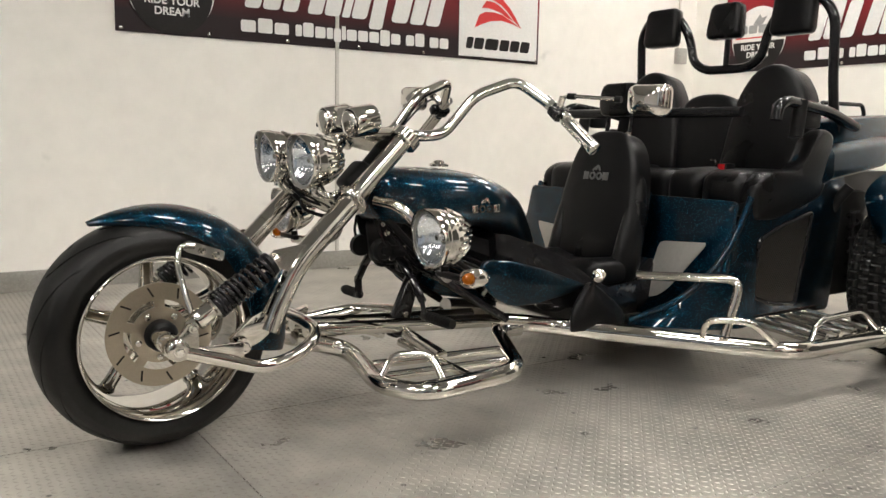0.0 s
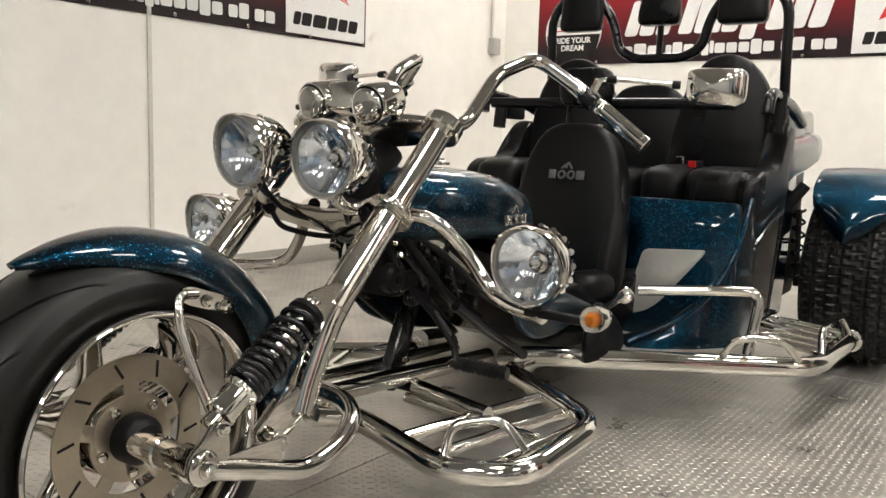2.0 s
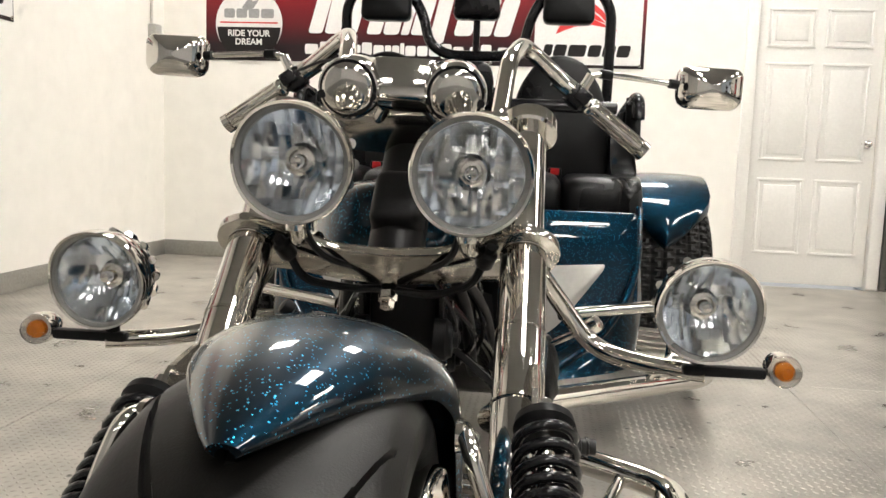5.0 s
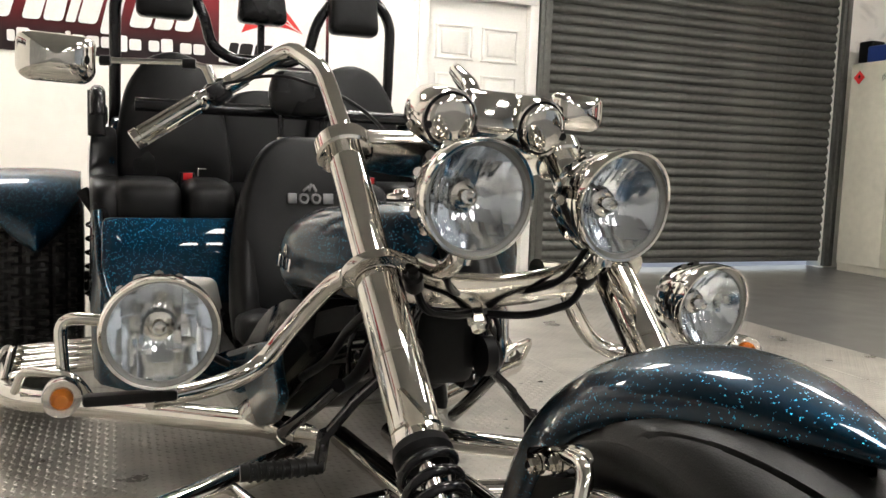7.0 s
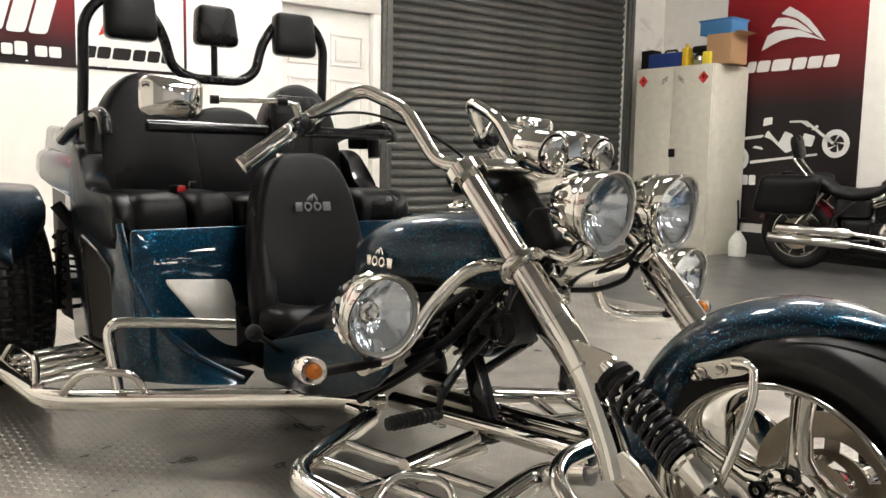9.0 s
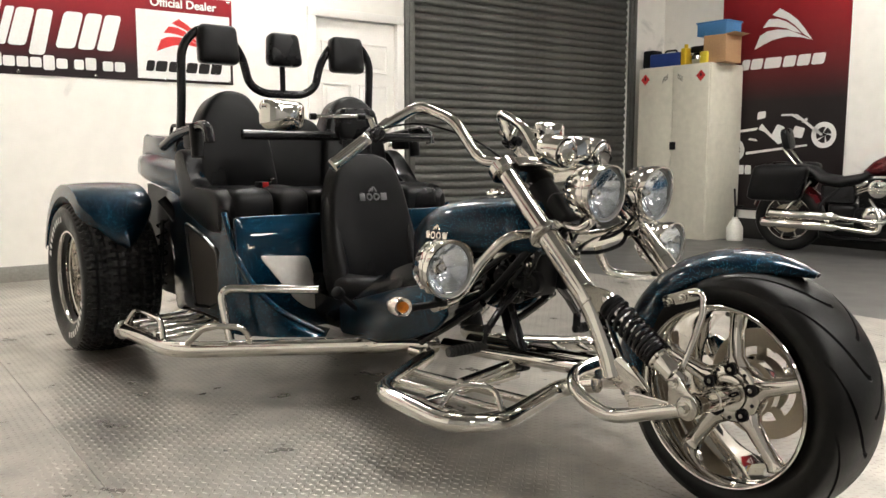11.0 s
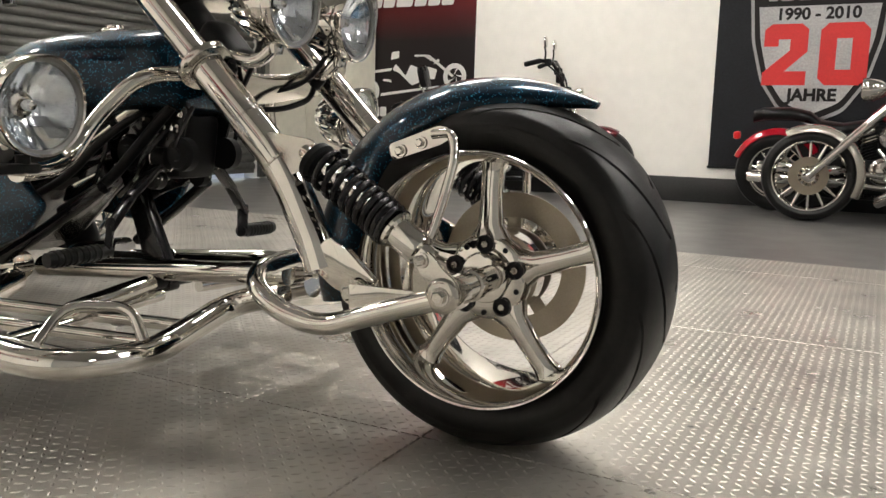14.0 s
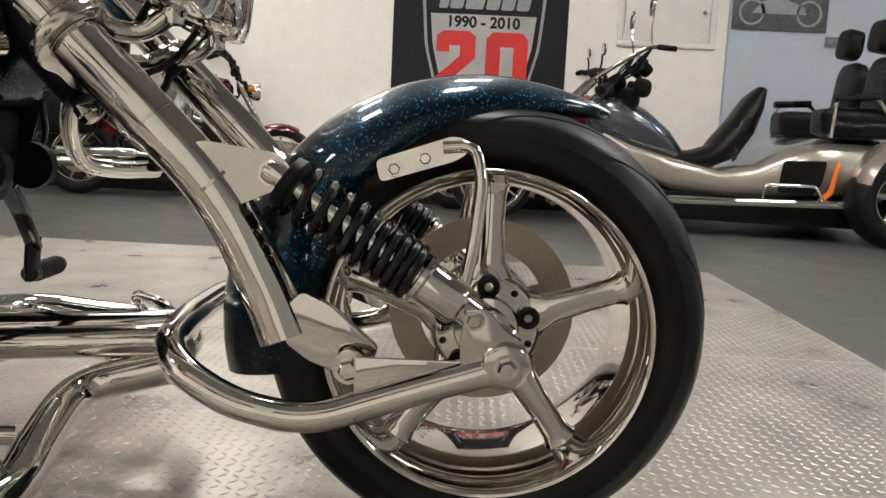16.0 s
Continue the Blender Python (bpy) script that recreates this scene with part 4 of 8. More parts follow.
for s in SIDES:
    hl = lamp("headlamp", (s * 0.117, 0.418, 0.79), (s * 0.03, -1, -0.05), 0.080, 0.135, "round chrome bullet headlamp", trike)
    bm = bmesh.new()
    tube(bm, [(s * 0.117, 0.45, 0.715), (s * 0.12, 0.49, 0.68), (s * 0.14, 0.54, 0.69)], 0.014, 0.03, 12)
    lathe(bm, [(-0.012, 0.014), (0.0, 0.016), (0.012, 0.014)], (s * 0.117, 0.45, 0.71), (0, 0, 1), 16)
    part("lamp_bracket", bm, CHROME, hl)
    fl = lamp("driving_lamp", (s * 0.487, 0.632, 0.588), (s * 0.02, -1, -0.04), 0.0815, 0.128, "large round chrome driving lamp", trike, True)
    bm = bmesh.new()
    tube(bm, [(s * 0.13, 0.66, 0.665), (s * 0.205, 0.70, 0.655), (s * 0.262, 0.755, 0.575), (s * 0.325, 0.76, 0.492), (s * 0.40, 0.72, 0.478), (s * 0.50, 0.675, 0.478)], 0.0155, 0.06, 16)
    part("lamp_bar", bm, CHROME, trike, "bent chrome lamp bar")
    bm = bmesh.new()
    box(bm, (s * 0.525, 0.672, 0.485), (0.13, 0.022, 0.018), None, 0.006)
    lathe(bm, [(0, 0.012), (0.02, 0.012)], (s * 0.487, 0.675, 0.488), (0, 0, 1), 12)
    part("bracket", bm, BLACK_SATIN, fl, "black indicator bracket")
    bm = bmesh.new()
    lathe(bm, [(0.005, 0.026), (-0.008, 0.027), (-0.03, 0.025), (-0.05, 0.017), (-0.062, 0.006), (-0.063, 0.001)], (s * 0.616, 0.668, 0.492), (0, -1, 0), 28)
    ind = part("indicator", bm, CHROME, trike, "small chrome bullet indicator with amber lens")
    bm = bmesh.new()
    lathe(bm, [(0.004, 0.025), (0.014, 0.0245), (0.024, 0.019), (0.03, 0.009), (0.0305, 0.001)], (s * 0.616, 0.668, 0.492), (0, -1, 0), 28)
    part("indicator_lens", bm, CLEAR_PLASTIC, ind, "clear lens over an amber bulb")
    bm = bmesh.new()
    lathe(bm, [(0.0045, 0.013), (0.012, 0.0125), (0.018, 0.008), (0.019, 0.001)], (s * 0.616, 0.668, 0.492), (0, -1, 0), 20)
    part("amber_bulb", bm, AMBER, ind, "amber bulb")

# twin instrument pods
bm = bmesh.new()
box(bm, (0, 0.635, 0.915), (0.10, 0.075, 0.07), Euler((radians(-12), 0, 0)).to_matrix().to_4x4(), 0.012, 3)
pods = part("instrument_housing", bm, CHROME, trike, "chrome twin instrument housing")
for s in SIDES:
    bm = bmesh.new()
    dd = Vector((s * 0.05, -1, -0.18)).normalized()
    lathe(bm, [(-0.055, 0.035), (-0.05, 0.046), (-0.045, 0.0475), (0.028, 0.0475), (0.034, 0.0455), (0.035, 0.043), (0.030, 0.041), (0.030, 0.001)], (s * 0.079, 0.625, 0.908), dd, 40)
    pod = part("pod", bm, CHROME, pods, "round chrome instrument pod")
    bm = bmesh.new()
    lathe(bm, [(0.0305, 0.0425), (0.033, 0.0425), (0.0335, 0.036)], (s * 0.079, 0.625, 0.908), dd, 36)
    part("gasket", bm, BLACK_SATIN, pods, "black gasket ring")
    bm = bmesh.new()
    lathe(bm, [(0.031, 0.0385), (0.041, 0.0385), (0.044, 0.036), (0.0465, 0.028), (0.048, 0.014), (0.0482, 0.001)], (s * 0.079, 0.625, 0.908), dd, 36)
    part("cap", bm, CHROME, pods, "domed chrome cap", 50)
    for k in (1, -1):
        bm = bmesh.new()
        side = Vector((1, 0, 0))
        lathe(bm, [(0, 0.0065), (0.003, 0.0065), (0.0035, 0.004)], Vector((s * 0.079, 0.625, 0.908)) + dd * 0.038 + side * k * 0.038 - Vector((0, 0, 0.01)), dd, 12)
        part("screw", bm, BLACK_SATIN, pods, "black socket screw")
bm = bmesh.new()
for s in SIDES:
    tube(bm, [(s * 0.03, 0.66, 0.89), (s * 0.05, 0.70, 0.865), (s * 0.05, 0.78, 0.872)], 0.012, 0.03, 12)
part("instrument_bracket", bm, CHROME, trike)

# tank
bm = bmesh.new()
rings = []
for y, top, bot, w in ((0.70, 0.735, 0.61, 0.075), (0.715, 0.755, 0.59, 0.11), (0.76, 0.762, 0.58, 0.145), (0.85, 0.764, 0.575, 0.185), (0.95, 0.761, 0.572, 0.216), (1.03, 0.750, 0.565, 0.230),
                       (1.10, 0.732, 0.548, 0.222), (1.165, 0.708, 0.525, 0.202), (1.22, 0.678, 0.505, 0.172), (1.27, 0.636, 0.485, 0.138), (1.32, 0.580, 0.465, 0.102), (1.365, 0.525, 0.452, 0.068), (1.395, 0.480, 0.445, 0.04)):
    zc, h = (top + bot) / 2, (top - bot) / 2
    ring = []
    for j in range(40):
        a = 2 * math.pi * j / 40
        cx, cz = math.cos(a), math.sin(a)
        px = math.copysign(abs(cx) ** 0.62, cx)
        pz = math.copysign(abs(cz) ** (0.8 if cz > 0 else 0.5), cz)
        ring.append(Vector((w * px, y, zc + h * pz)))
    rings.append(ring)
rings_mesh(bm, rings)
tank = part("tank", bm, PAINT, trike, "dark blue teardrop tank with glitter flakes", 60)
bm = bmesh.new()
lathe(bm, [(0, 0.034), (0.006, 0.034), (0.009, 0.030), (0.012, 0.02), (0.018, 0.018), (0.02, 0.012), (0.0205, 0.001)], (0, 0.985, 0.764), (0, 0, 1), 28)
part("filler_cap", bm, CHROME, tank, "chrome filler cap")


def badge(bm, m, k=1.0):
    """A raised badge of four plain blocks under a crest."""
    for i, (x, w) in enumerate(((-0.052, 0.026), (-0.018, 0.026), (0.017, 0.026), (0.052, 0.03))):
        if i in (1, 2):
            lathe(bm, [(-0.001, 0.016 * k), (0.004, 0.015 * k), (0.004, 0.009 * k), (-0.001, 0.009 * k)], m @ Vector((x * k, -0.012 * k, 0)), m.to_3x3() @ Vector((0, 0, 1)), 16, closed=True)
        else:
            box(bm, m @ Vector((x * k, -0.012 * k, 0.002)), (w * k, 0.03 * k, 0.004), m.to_3x3().to_4x4(), 0.003)
    for dx, dy, a in ((-0.012, 0.016, 40), (0.0, 0.02, 70), (0.013, 0.018, 120)):
        box(bm, m @ Vector((dx * k, dy * k, 0.002)), (0.022 * k, 0.007 * k, 0.004), m.to_3x3().to_4x4() @ Euler((0, 0, radians(a))).to_matrix().to_4x4(), 0.001)


for s in SIDES:
    bm = bmesh.new()
    badge(bm, facing((s * 0.2275, 1.015, 0.645), (0, s, 0), (-s * 0.12, 0, 1)), 0.85)
    part("badge", bm, CHROME, tank, "chrome badge with a crest")

# the fork stands turned a little to the rider's left
AXIS_P, AXIS_D = Vector((0, 0.66, 0.71)), Vector((0, 0.69, 0.72)).normalized()
def steer(deg):
    return Matrix.Translation(AXIS_P) @ Matrix.Rotation(radians(deg), 4, AXIS_D) @ Matrix.Translation(-AXIS_P)


FIXED = ("tank", "driving_lamp", "lamp_bar", "indicator", "steering_head")
done = set()
for o in trike.children:
    if o.name.split(".")[0] not in FIXED:
        turn_ = steer(2.6 if o.name.split(".")[0] in ("handlebar", "mirror", "headlamp", "instrument_housing", "instrument_bracket") else 0.0)
        for q in (o, *o.children_recursive):
            if q.data and q.data.name not in done:
                done.add(q.data.name)
                q.data.transform(turn_)

# chassis tubes, foot loops and side rails
for s in SIDES:
    bm = bmesh.new()
    tube(bm, [(s * 0.05, 0.47, 0.225), (s * 0.06, 0.60, 0.190), (s * 0.20, 0.585, 0.165), (s * 0.345, 0.55, 0.150), (s * 0.500, 0.615, 0.155), (s * 0.515, 0.935, 0.180),
              (s * 0.165, 1.125, 0.205), (s * 0.172, 1.22, 0.205)], 0.027, 0.075, 20)
    loop = part("foot_loop", bm, CHROME, trike, "chrome foot rest loop")
    for p, q in (((0.30, 0.60, 0.158), (0.42, 0.985, 0.182)), ((0.19, 0.62, 0.165), (0.33, 1.03, 0.19)), ((0.42, 0.62, 0.152), (0.49, 0.93, 0.178)), ((0.06, 0.80, 0.185), (0.44, 0.80, 0.165))):
        bm = bmesh.new()
        tube(bm, [(s * p[0], p[1], p[2]), (s * q[0], q[1], q[2])], 0.0135, 0, 12)
        part("cross_tube", bm, CHROME, loop)
    bm = bmesh.new()
    tube(bm, [(s * 0.345, 0.56, 0.175), (s * 0.335, 0.60, 0.232), (s * 0.405, 0.69, 0.238), (s * 0.47, 0.685, 0.180)], 0.0105, 0.04, 12)
    part("hoop", bm, CHROME, loop, "small chrome hoop")
    bm = bmesh.new()
    tube(bm, [(s * 0.05, 0.46, 0.265), (s * 0.06, 1.18, 0.215)], 0.024, 0, 18)
    part("frame_tube", bm, CHROME, trike, "straight chrome frame tube")
    # side rail with step
    bm = bmesh.new()
    tube(bm, [(s * 0.15, 1.13, 0.235), (s * 0.168, 1.27, 0.215), (s * 0.20, 1.375, 0.197), (s * 0.795, 1.905, 0.163), (s * 0.815, 2.42, 0.158)], 0.0315, 0.10, 22)
    rail = part("side_rail", bm, CHROME, trike, "thick chrome side rail")
    bm = bmesh.new()
    lathe(bm, [(0, 0.034), (0.004, 0.042), (0.022, 0.042), (0.028, 0.036), (0.0285, 0.001)], (s * 0.815, 2.415, 0.158), (0, 1, 0), 28)
    part("end_cap", bm, CHROME, rail, "round chrome end cap")
    for a, b, c, d in (((0.575, 1.70, 0.195), (0.615, 1.665, 0.27), (0.735, 1.735, 0.278), (0.765, 1.84, 0.195)), ((0.80, 1.99, 0.19), (0.785, 2.05, 0.255), (0.79, 2.33, 0.262), (0.81, 2.40, 0.19))):
        bm = bmesh.new()
        tube(bm, [(s * p[0], p[1], p[2]) for p in (a, b, c, d)], 0.0115, 0.045, 12)
        part("hoop", bm, CHROME, rail, "chrome guard hoop on the rail")
    for y in (2.0, 2.09, 2.18, 2.27, 2.36):
        bm = bmesh.new()
        tube(bm, [(s * 0.53, y, 0.215), (s * 0.80, y, 0.195)], 0.0125, 0, 12)
        part("step_bar", bm, CHROME, rail)
    bm = bmesh.new()
    tube(bm, [(s * 0.545, 1.86, 0.22), (s * 0.545, 2.42, 0.22)], 0.014, 0, 12)
    part("step_bar", bm, CHROME, rail)
    bm = bmesh.new()
    tube(bm, [(s * 0.315, 1.655, 0.378), (s * 0.655, 1.785, 0.402), (s * 0.64, 1.735, 0.21)], 0.0165, 0.055, 18)
    part("foot_guard", bm, CHROME, trike, "bent chrome passenger foot guard")
    # foot levers
    bm = bmesh.new()
    for a, b, w in (((0.068, 0.772, 0.492), (0.155, 0.782, 0.415), 0.030), ((0.145, 0.781, 0.425), (0.208, 0.787, 0.352), 0.026), ((0.205, 0.787, 0.365), (0.211, 0.795, 0.295), 0.026)):
        a, b = Vector((s * a[0], a[1], a[2])), Vector((s * b[0], b[1], b[2]))
        dv = b - a
        box(bm, (a + b) / 2, (w, 0.014, dv.length + 0.012), dv.to_track_quat("Z", "Y").to_matrix().to_4x4(), 0.004)
    pedal = part("foot_lever", bm, BLACK_GLOSS, trike, "black cranked foot lever with a ribbed peg", 40)
    bm = bmesh.new()
    tube(bm, [(s * 0.205, 0.795, 0.303), (s * 0.345, 0.808, 0.299)], 0.0150, 0, 16)
    peg = part("peg", bm, RUBBER, pedal, "ribbed rubber peg")
    for k in range(8):
        bm = bmesh.new()
        lathe(bm, [(-0.003, 0.0148), (-0.002, 0.0178), (0.002, 0.0178), (0.003, 0.0148)], (s * (0.235 + k * 0.0135), 0.798 + k * 0.00125, 0.3021 - k * 0.0004), (1, 0.09, 0), 16)
        part("rib", bm, RUBBER, peg)
    bm = bmesh.new()
    lathe(bm, [(-0.02, 0.020), (-0.018, 0.024), (0.018, 0.024), (0.02, 0.020), (0.021, 0.001)], (s * 0.075, 0.768, 0.49), (0, -1, 0), 18)
    part("pivot", bm, BLACK_SATIN, pedal)
    bm = bmesh.new()
    tube(bm, [(s * 0.16, 0.86, 0.425), (s * 0.18, 1.0, 0.335), (s * 0.20, 1.14, 0.252)], 0.014, 0.05, 12)
    part("brace", bm, BLACK_GLOSS, trike, "slanting black frame brace")
    bm = bmesh.new()
    tube(bm, [(s * 0.075, 0.818, 0.212), (s * 0.30, 0.80, 0.192)], 0.021, 0, 16)
    part("sleeve", bm, CHROME, trike, "chrome sleeve on the cross bar")
bm = bmesh.new()
plate(bm, smooth_outline([(0.905, 0.46), (0.945, 0.45), (0.862, 0.205), (0.83, 0.180), (0.80, 0.19), (0.80, 0.225)], 0.008), 0.034, facing((-0.017, 0, 0), (0, 1, 0), (0, 0, 1)), 0.004)
strut = part("strut", bm, BLACK_GLOSS, trike, "flat black strut down to the cross bar", 40)
for y, z in ((0.825, 0.235), (0.845, 0.265)):
    hex_bolt(strut, (0.018, y, z), (1, 0, 0), 0.008, 0.008)
    hex_bolt(strut, (-0.018, y, z), (-1, 0, 0), 0.008, 0.008)
bm = bmesh.new()
tube(bm, [(-0.10, 0.82, 0.212), (0.10, 0.82, 0.212)], 0.018, 0, 14)
part("cross_bar", bm, BLACK_SATIN, trike, "black cross bar")

# black machinery behind the fork
bm = bmesh.new()
soft_box(bm, (0.125, 0.24, 0.15), 0.025, Matrix.Translation((0, 0.85, 0.53)) @ Euler((radians(8), 0, 0)).to_matrix().to_4x4(), 6)
engine = part("engine_block", bm, BLACK_SATIN, trike, "black machinery under the tank")
for s in SIDES:
    for y, z, r in ((0.72, 0.50, 0.036), (0.765, 0.585, 0.028), (0.86, 0.50, 0.04), (0.80, 0.445, 0.024), (0.92, 0.555, 0.03)):
        bm = bmesh.new()
        lathe(bm, [(0, r), (0.02, r), (0.024, r * 0.86), (0.03, r * 0.8), (0.032, r * 0.4), (0.04, r * 0.35), (0.041, 0.001)], (s * 0.058, y, z), (s, 0, 0), 20)
        part("housing", bm, BLACK_SATIN, engine)
    for y, z in ((0.735, 0.555), (0.83, 0.575), (0.79, 0.50)):
        hex_bolt(engine, (s * 0.075, y, z), (s, 0, 0), 0.008, 0.01)
    bm = bmesh.new()
    tube(bm, [(s * 0.09, 0.73, 0.60), (s * 0.11, 0.80, 0.52), (s * 0.11, 0.90, 0.43), (s * 0.11, 1.05, 0.36)], 0.012, 0.08, 10)
    part("hose", bm, BLACK_SATIN, engine, "black hose")
    bm = bmesh.new()
    tube(bm, [(s * 0.115, 0.985, 0.492), (s * 0.115, 0.850, 0.572)], 0.0065, 0, 12)
    tube(bm, [(s * 0.115, 0.860, 0.566), (s * 0.115, 0.775, 0.612)], 0.0135, 0, 14)
    damper = part("damper", bm, CHROME, engine, "small chrome damper")
    bm = bmesh.new()
    tube(bm, [(s * 0.115, 0.868, 0.561), (s * 0.115, 0.852, 0.570)], 0.0165, 0, 14)
    part("collar", bm, BLACK_SATIN, damper)
    bm = bmesh.new()
    lathe(bm, [(0, 0.0165), (0.014, 0.0165), (0.016, 0.014), (0.016, 0.008), (0.008, 0.007), (0.0078, 0.001)], (s * 0.072, 0.769, 0.556), (s, 0, 0), 22)
    part("boss", bm, STEEL, engine, "round steel boss with a hole")
    for y, z, r in ((0.800, 0.503, 0.0075), (0.849, 0.482, 0.0085), (0.786, 0.446, 0.0080), (0.755, 0.470, 0.0065), (0.723, 0.585, 0.0070), (0.910, 0.470, 0.0080), (0.880, 0.528, 0.0065)):
        hex_bolt(engine, (s * 0.073, y, z), (s, 0, 0), r, 0.008)
    bm = bmesh.new()
    tube(bm, [(s * 0.082, 0.803, 0.515), (s * 0.084, 0.798, 0.478), (s * 0.080, 0.790, 0.452)], 0.0032, 0.01, 8)
    part("linkage", bm, STEEL, engine, "thin steel linkage rod")
    bm = bmesh.new()
    box(bm, (s * 0.086, 0.955, 0.440), (0.035, 0.085, 0.060), Euler((radians(-28), 0, 0)).to_matrix().to_4x4(), 0.008, 2)
    part("relay_box", bm, BLACK_GLOSS, engine, "small black box on the bracket")
    bm = bmesh.new()
    plate(bm, smooth_outline([(0.93, 0.455), (1.035, 0.415), (1.05, 0.38), (0.985, 0.392), (0.925, 0.42)], 0.012), 0.005, facing((s * 0.105, 0, 0), (0, 1, 0), (0, 0, 1)), 0.001)
    part("tab", bm, SATIN, engine, "small bright metal tab")
    for pts, r in (([(s * 0.08, 0.74, 0.56), (s * 0.13, 0.77, 0.50), (s * 0.10, 0.83, 0.44), (s * 0.06, 0.92, 0.40)], 0.006), ([(s * 0.06, 0.70, 0.60), (s * 0.10, 0.71, 0.53), (s * 0.07, 0.76, 0.47), (s * 0.08, 0.86, 0.42)], 0.005), ([(s * 0.10, 0.90, 0.56), (s * 0.14, 0.87, 0.50), (s * 0.12, 0.93, 0.43)], 0.005)):
        bm = bmesh.new()
        tube(bm, pts, r, 0.04, 8, n=6)
        part("cable", bm, BLACK_GLOSS, engine, "black cable")
    bm = bmesh.new()
    plate(bm, smooth_outline([(0.70, 0.60), (0.78, 0.625), (0.93, 0.58), (0.95, 0.47), (0.86, 0.42), (0.77, 0.455), (0.72, 0.53)], 0.02), 0.008, facing((s * 0.068, 0, 0), (0, 1, 0), (0, 0, 1)), 0.002)
    br = part("engine_bracket", bm, BLACK_GLOSS, engine, "black bracket plate with bolts")
bm = bmesh.new()
rings = []
for y, z0, z1, w in ((1.10, 0.415, 0.545, 0.185), (1.14, 0.385, 0.54, 0.205), (1.25, 0.305, 0.505, 0.215), (1.33, 0.245, 0.475, 0.215), (1.40, 0.215, 0.445, 0.215), (1.52, 0.20, 0.365, 0.225), (1.60, 0.20, 0.325, 0.235), (1.80, 0.20, 0.34, 0.24), (1.84, 0.20, 0.42, 0.25), (2.0, 0.20, 0.5, 0.25)):
    rings.append([Vector((x * w, y, z)) for x, z in ((-0.75, z0), (0.75, z0), (0.95, z0 + 0.05), (1, (z0 + z1) / 2), (0.95, z1), (-0.95, z1), (-1, (z0 + z1) / 2), (-0.95, z0 + 0.05))])
rings_mesh(bm, rings)
part("belly", bm, BLACK_GLOSS, trike, "glossy black belly under the seat", 45)
bm = bmesh.new()
rings = []
for y, z0, z1, w in ((0.93, 0.465, 0.54, 0.055), (0.97, 0.455, 0.55, 0.075), (1.04, 0.435, 0.54, 0.11), (1.12, 0.40, 0.51, 0.16)):
    rings.append([Vector((x * w, y, z)) for x, z in ((-0.75, z0), (0.75, z0), (0.95, z0 + 0.05), (1, (z0 + z1) / 2), (0.95, z1), (-0.95, z1), (-1, (z0 + z1) / 2), (-0.95, z0 + 0.05))])
rings_mesh(bm, rings)
part("frame_cover", bm, BLACK_SATIN, trike, "black cover ahead of the belly", 45)
for s in SIDES:
    bm = bmesh.new()
    tube(bm, [(s * 0.085, 0.90, 0.492), (s * 0.11, 1.05, 0.452), (s * 0.14, 1.16, 0.390), (s * 0.16, 1.30, 0.285)], 0.0165, 0.05, 14)
    part("down_tube", bm, BLACK_GLOSS, trike, "slanting black frame tube")
    bm = bmesh.new()
    tube(bm, [(s * 0.10, 0.78, 0.60), (s * 0.135, 0.88, 0.53), (s * 0.15, 0.98, 0.44), (s * 0.17, 1.10, 0.38)], 0.009, 0.05, 10)
    part("hose", bm, RUBBER, trike, "black rubber hose along the frame")
for s in SIDES:
    bm = bmesh.new()
    soft_box(bm, (0.07, 0.30, 0.43), 0.03, Matrix.Translation((s * 0.505, 2.64, 0.465)), 5)
    arch = part("wheel_arch", bm, BLACK_SATIN, trike, "black inner wheel arch")
    bm = bmesh.new()
    a, b = Vector((s * 0.572, 2.635, 0.30)), Vector((s * 0.565, 2.62, 0.60))
    path = [a.lerp(b, i / 108) + Vector((0.022 * math.cos(2 * math.pi * i / 18), 0.022 * math.sin(2 * math.pi * i / 18), 0)) for i in range(109)]
    tube(bm, path, 0.005, 0, 6)
    part("coil_spring", bm, BLACK_GLOSS, arch, "black suspension spring", 60)
    bm = bmesh.new()
    tube(bm, [tuple(a), tuple(b)], 0.011, 0, 10)
    part("damper_rod", bm, BLACK_SATIN, arch)
for s in (1,):
    bm = bmesh.new()
    rings = []
    for z, w, d, y in ((0.195, 0.030, 0.135, 1.50), (0.215, 0.040, 0.135, 1.50), (0.25, 0.040, 0.120, 1.495), (0.285, 0.036, 0.095, 1.485), (0.315, 0.029, 0.066, 1.475), (0.338, 0.021, 0.040, 1.465), (0.352, 0.015, 0.022, 1.460), (0.360, 0.010, 0.012, 1.458)):
        rings.append([Vector((s * 0.272 + w * math.cos(t) * (1 + 0.12 * math.sin(6 * t + z * 50)), y + d * math.sin(t) * (1 + 0.05 * math.sin(5 * t + z * 35)), z)) for t in (2 * math.pi * j / 48 for j in range(48))])
    rings_mesh(bm, rings)
    part("gaiter", bm, LEATHER, trike, "creased black gaiter round the lever", 60)
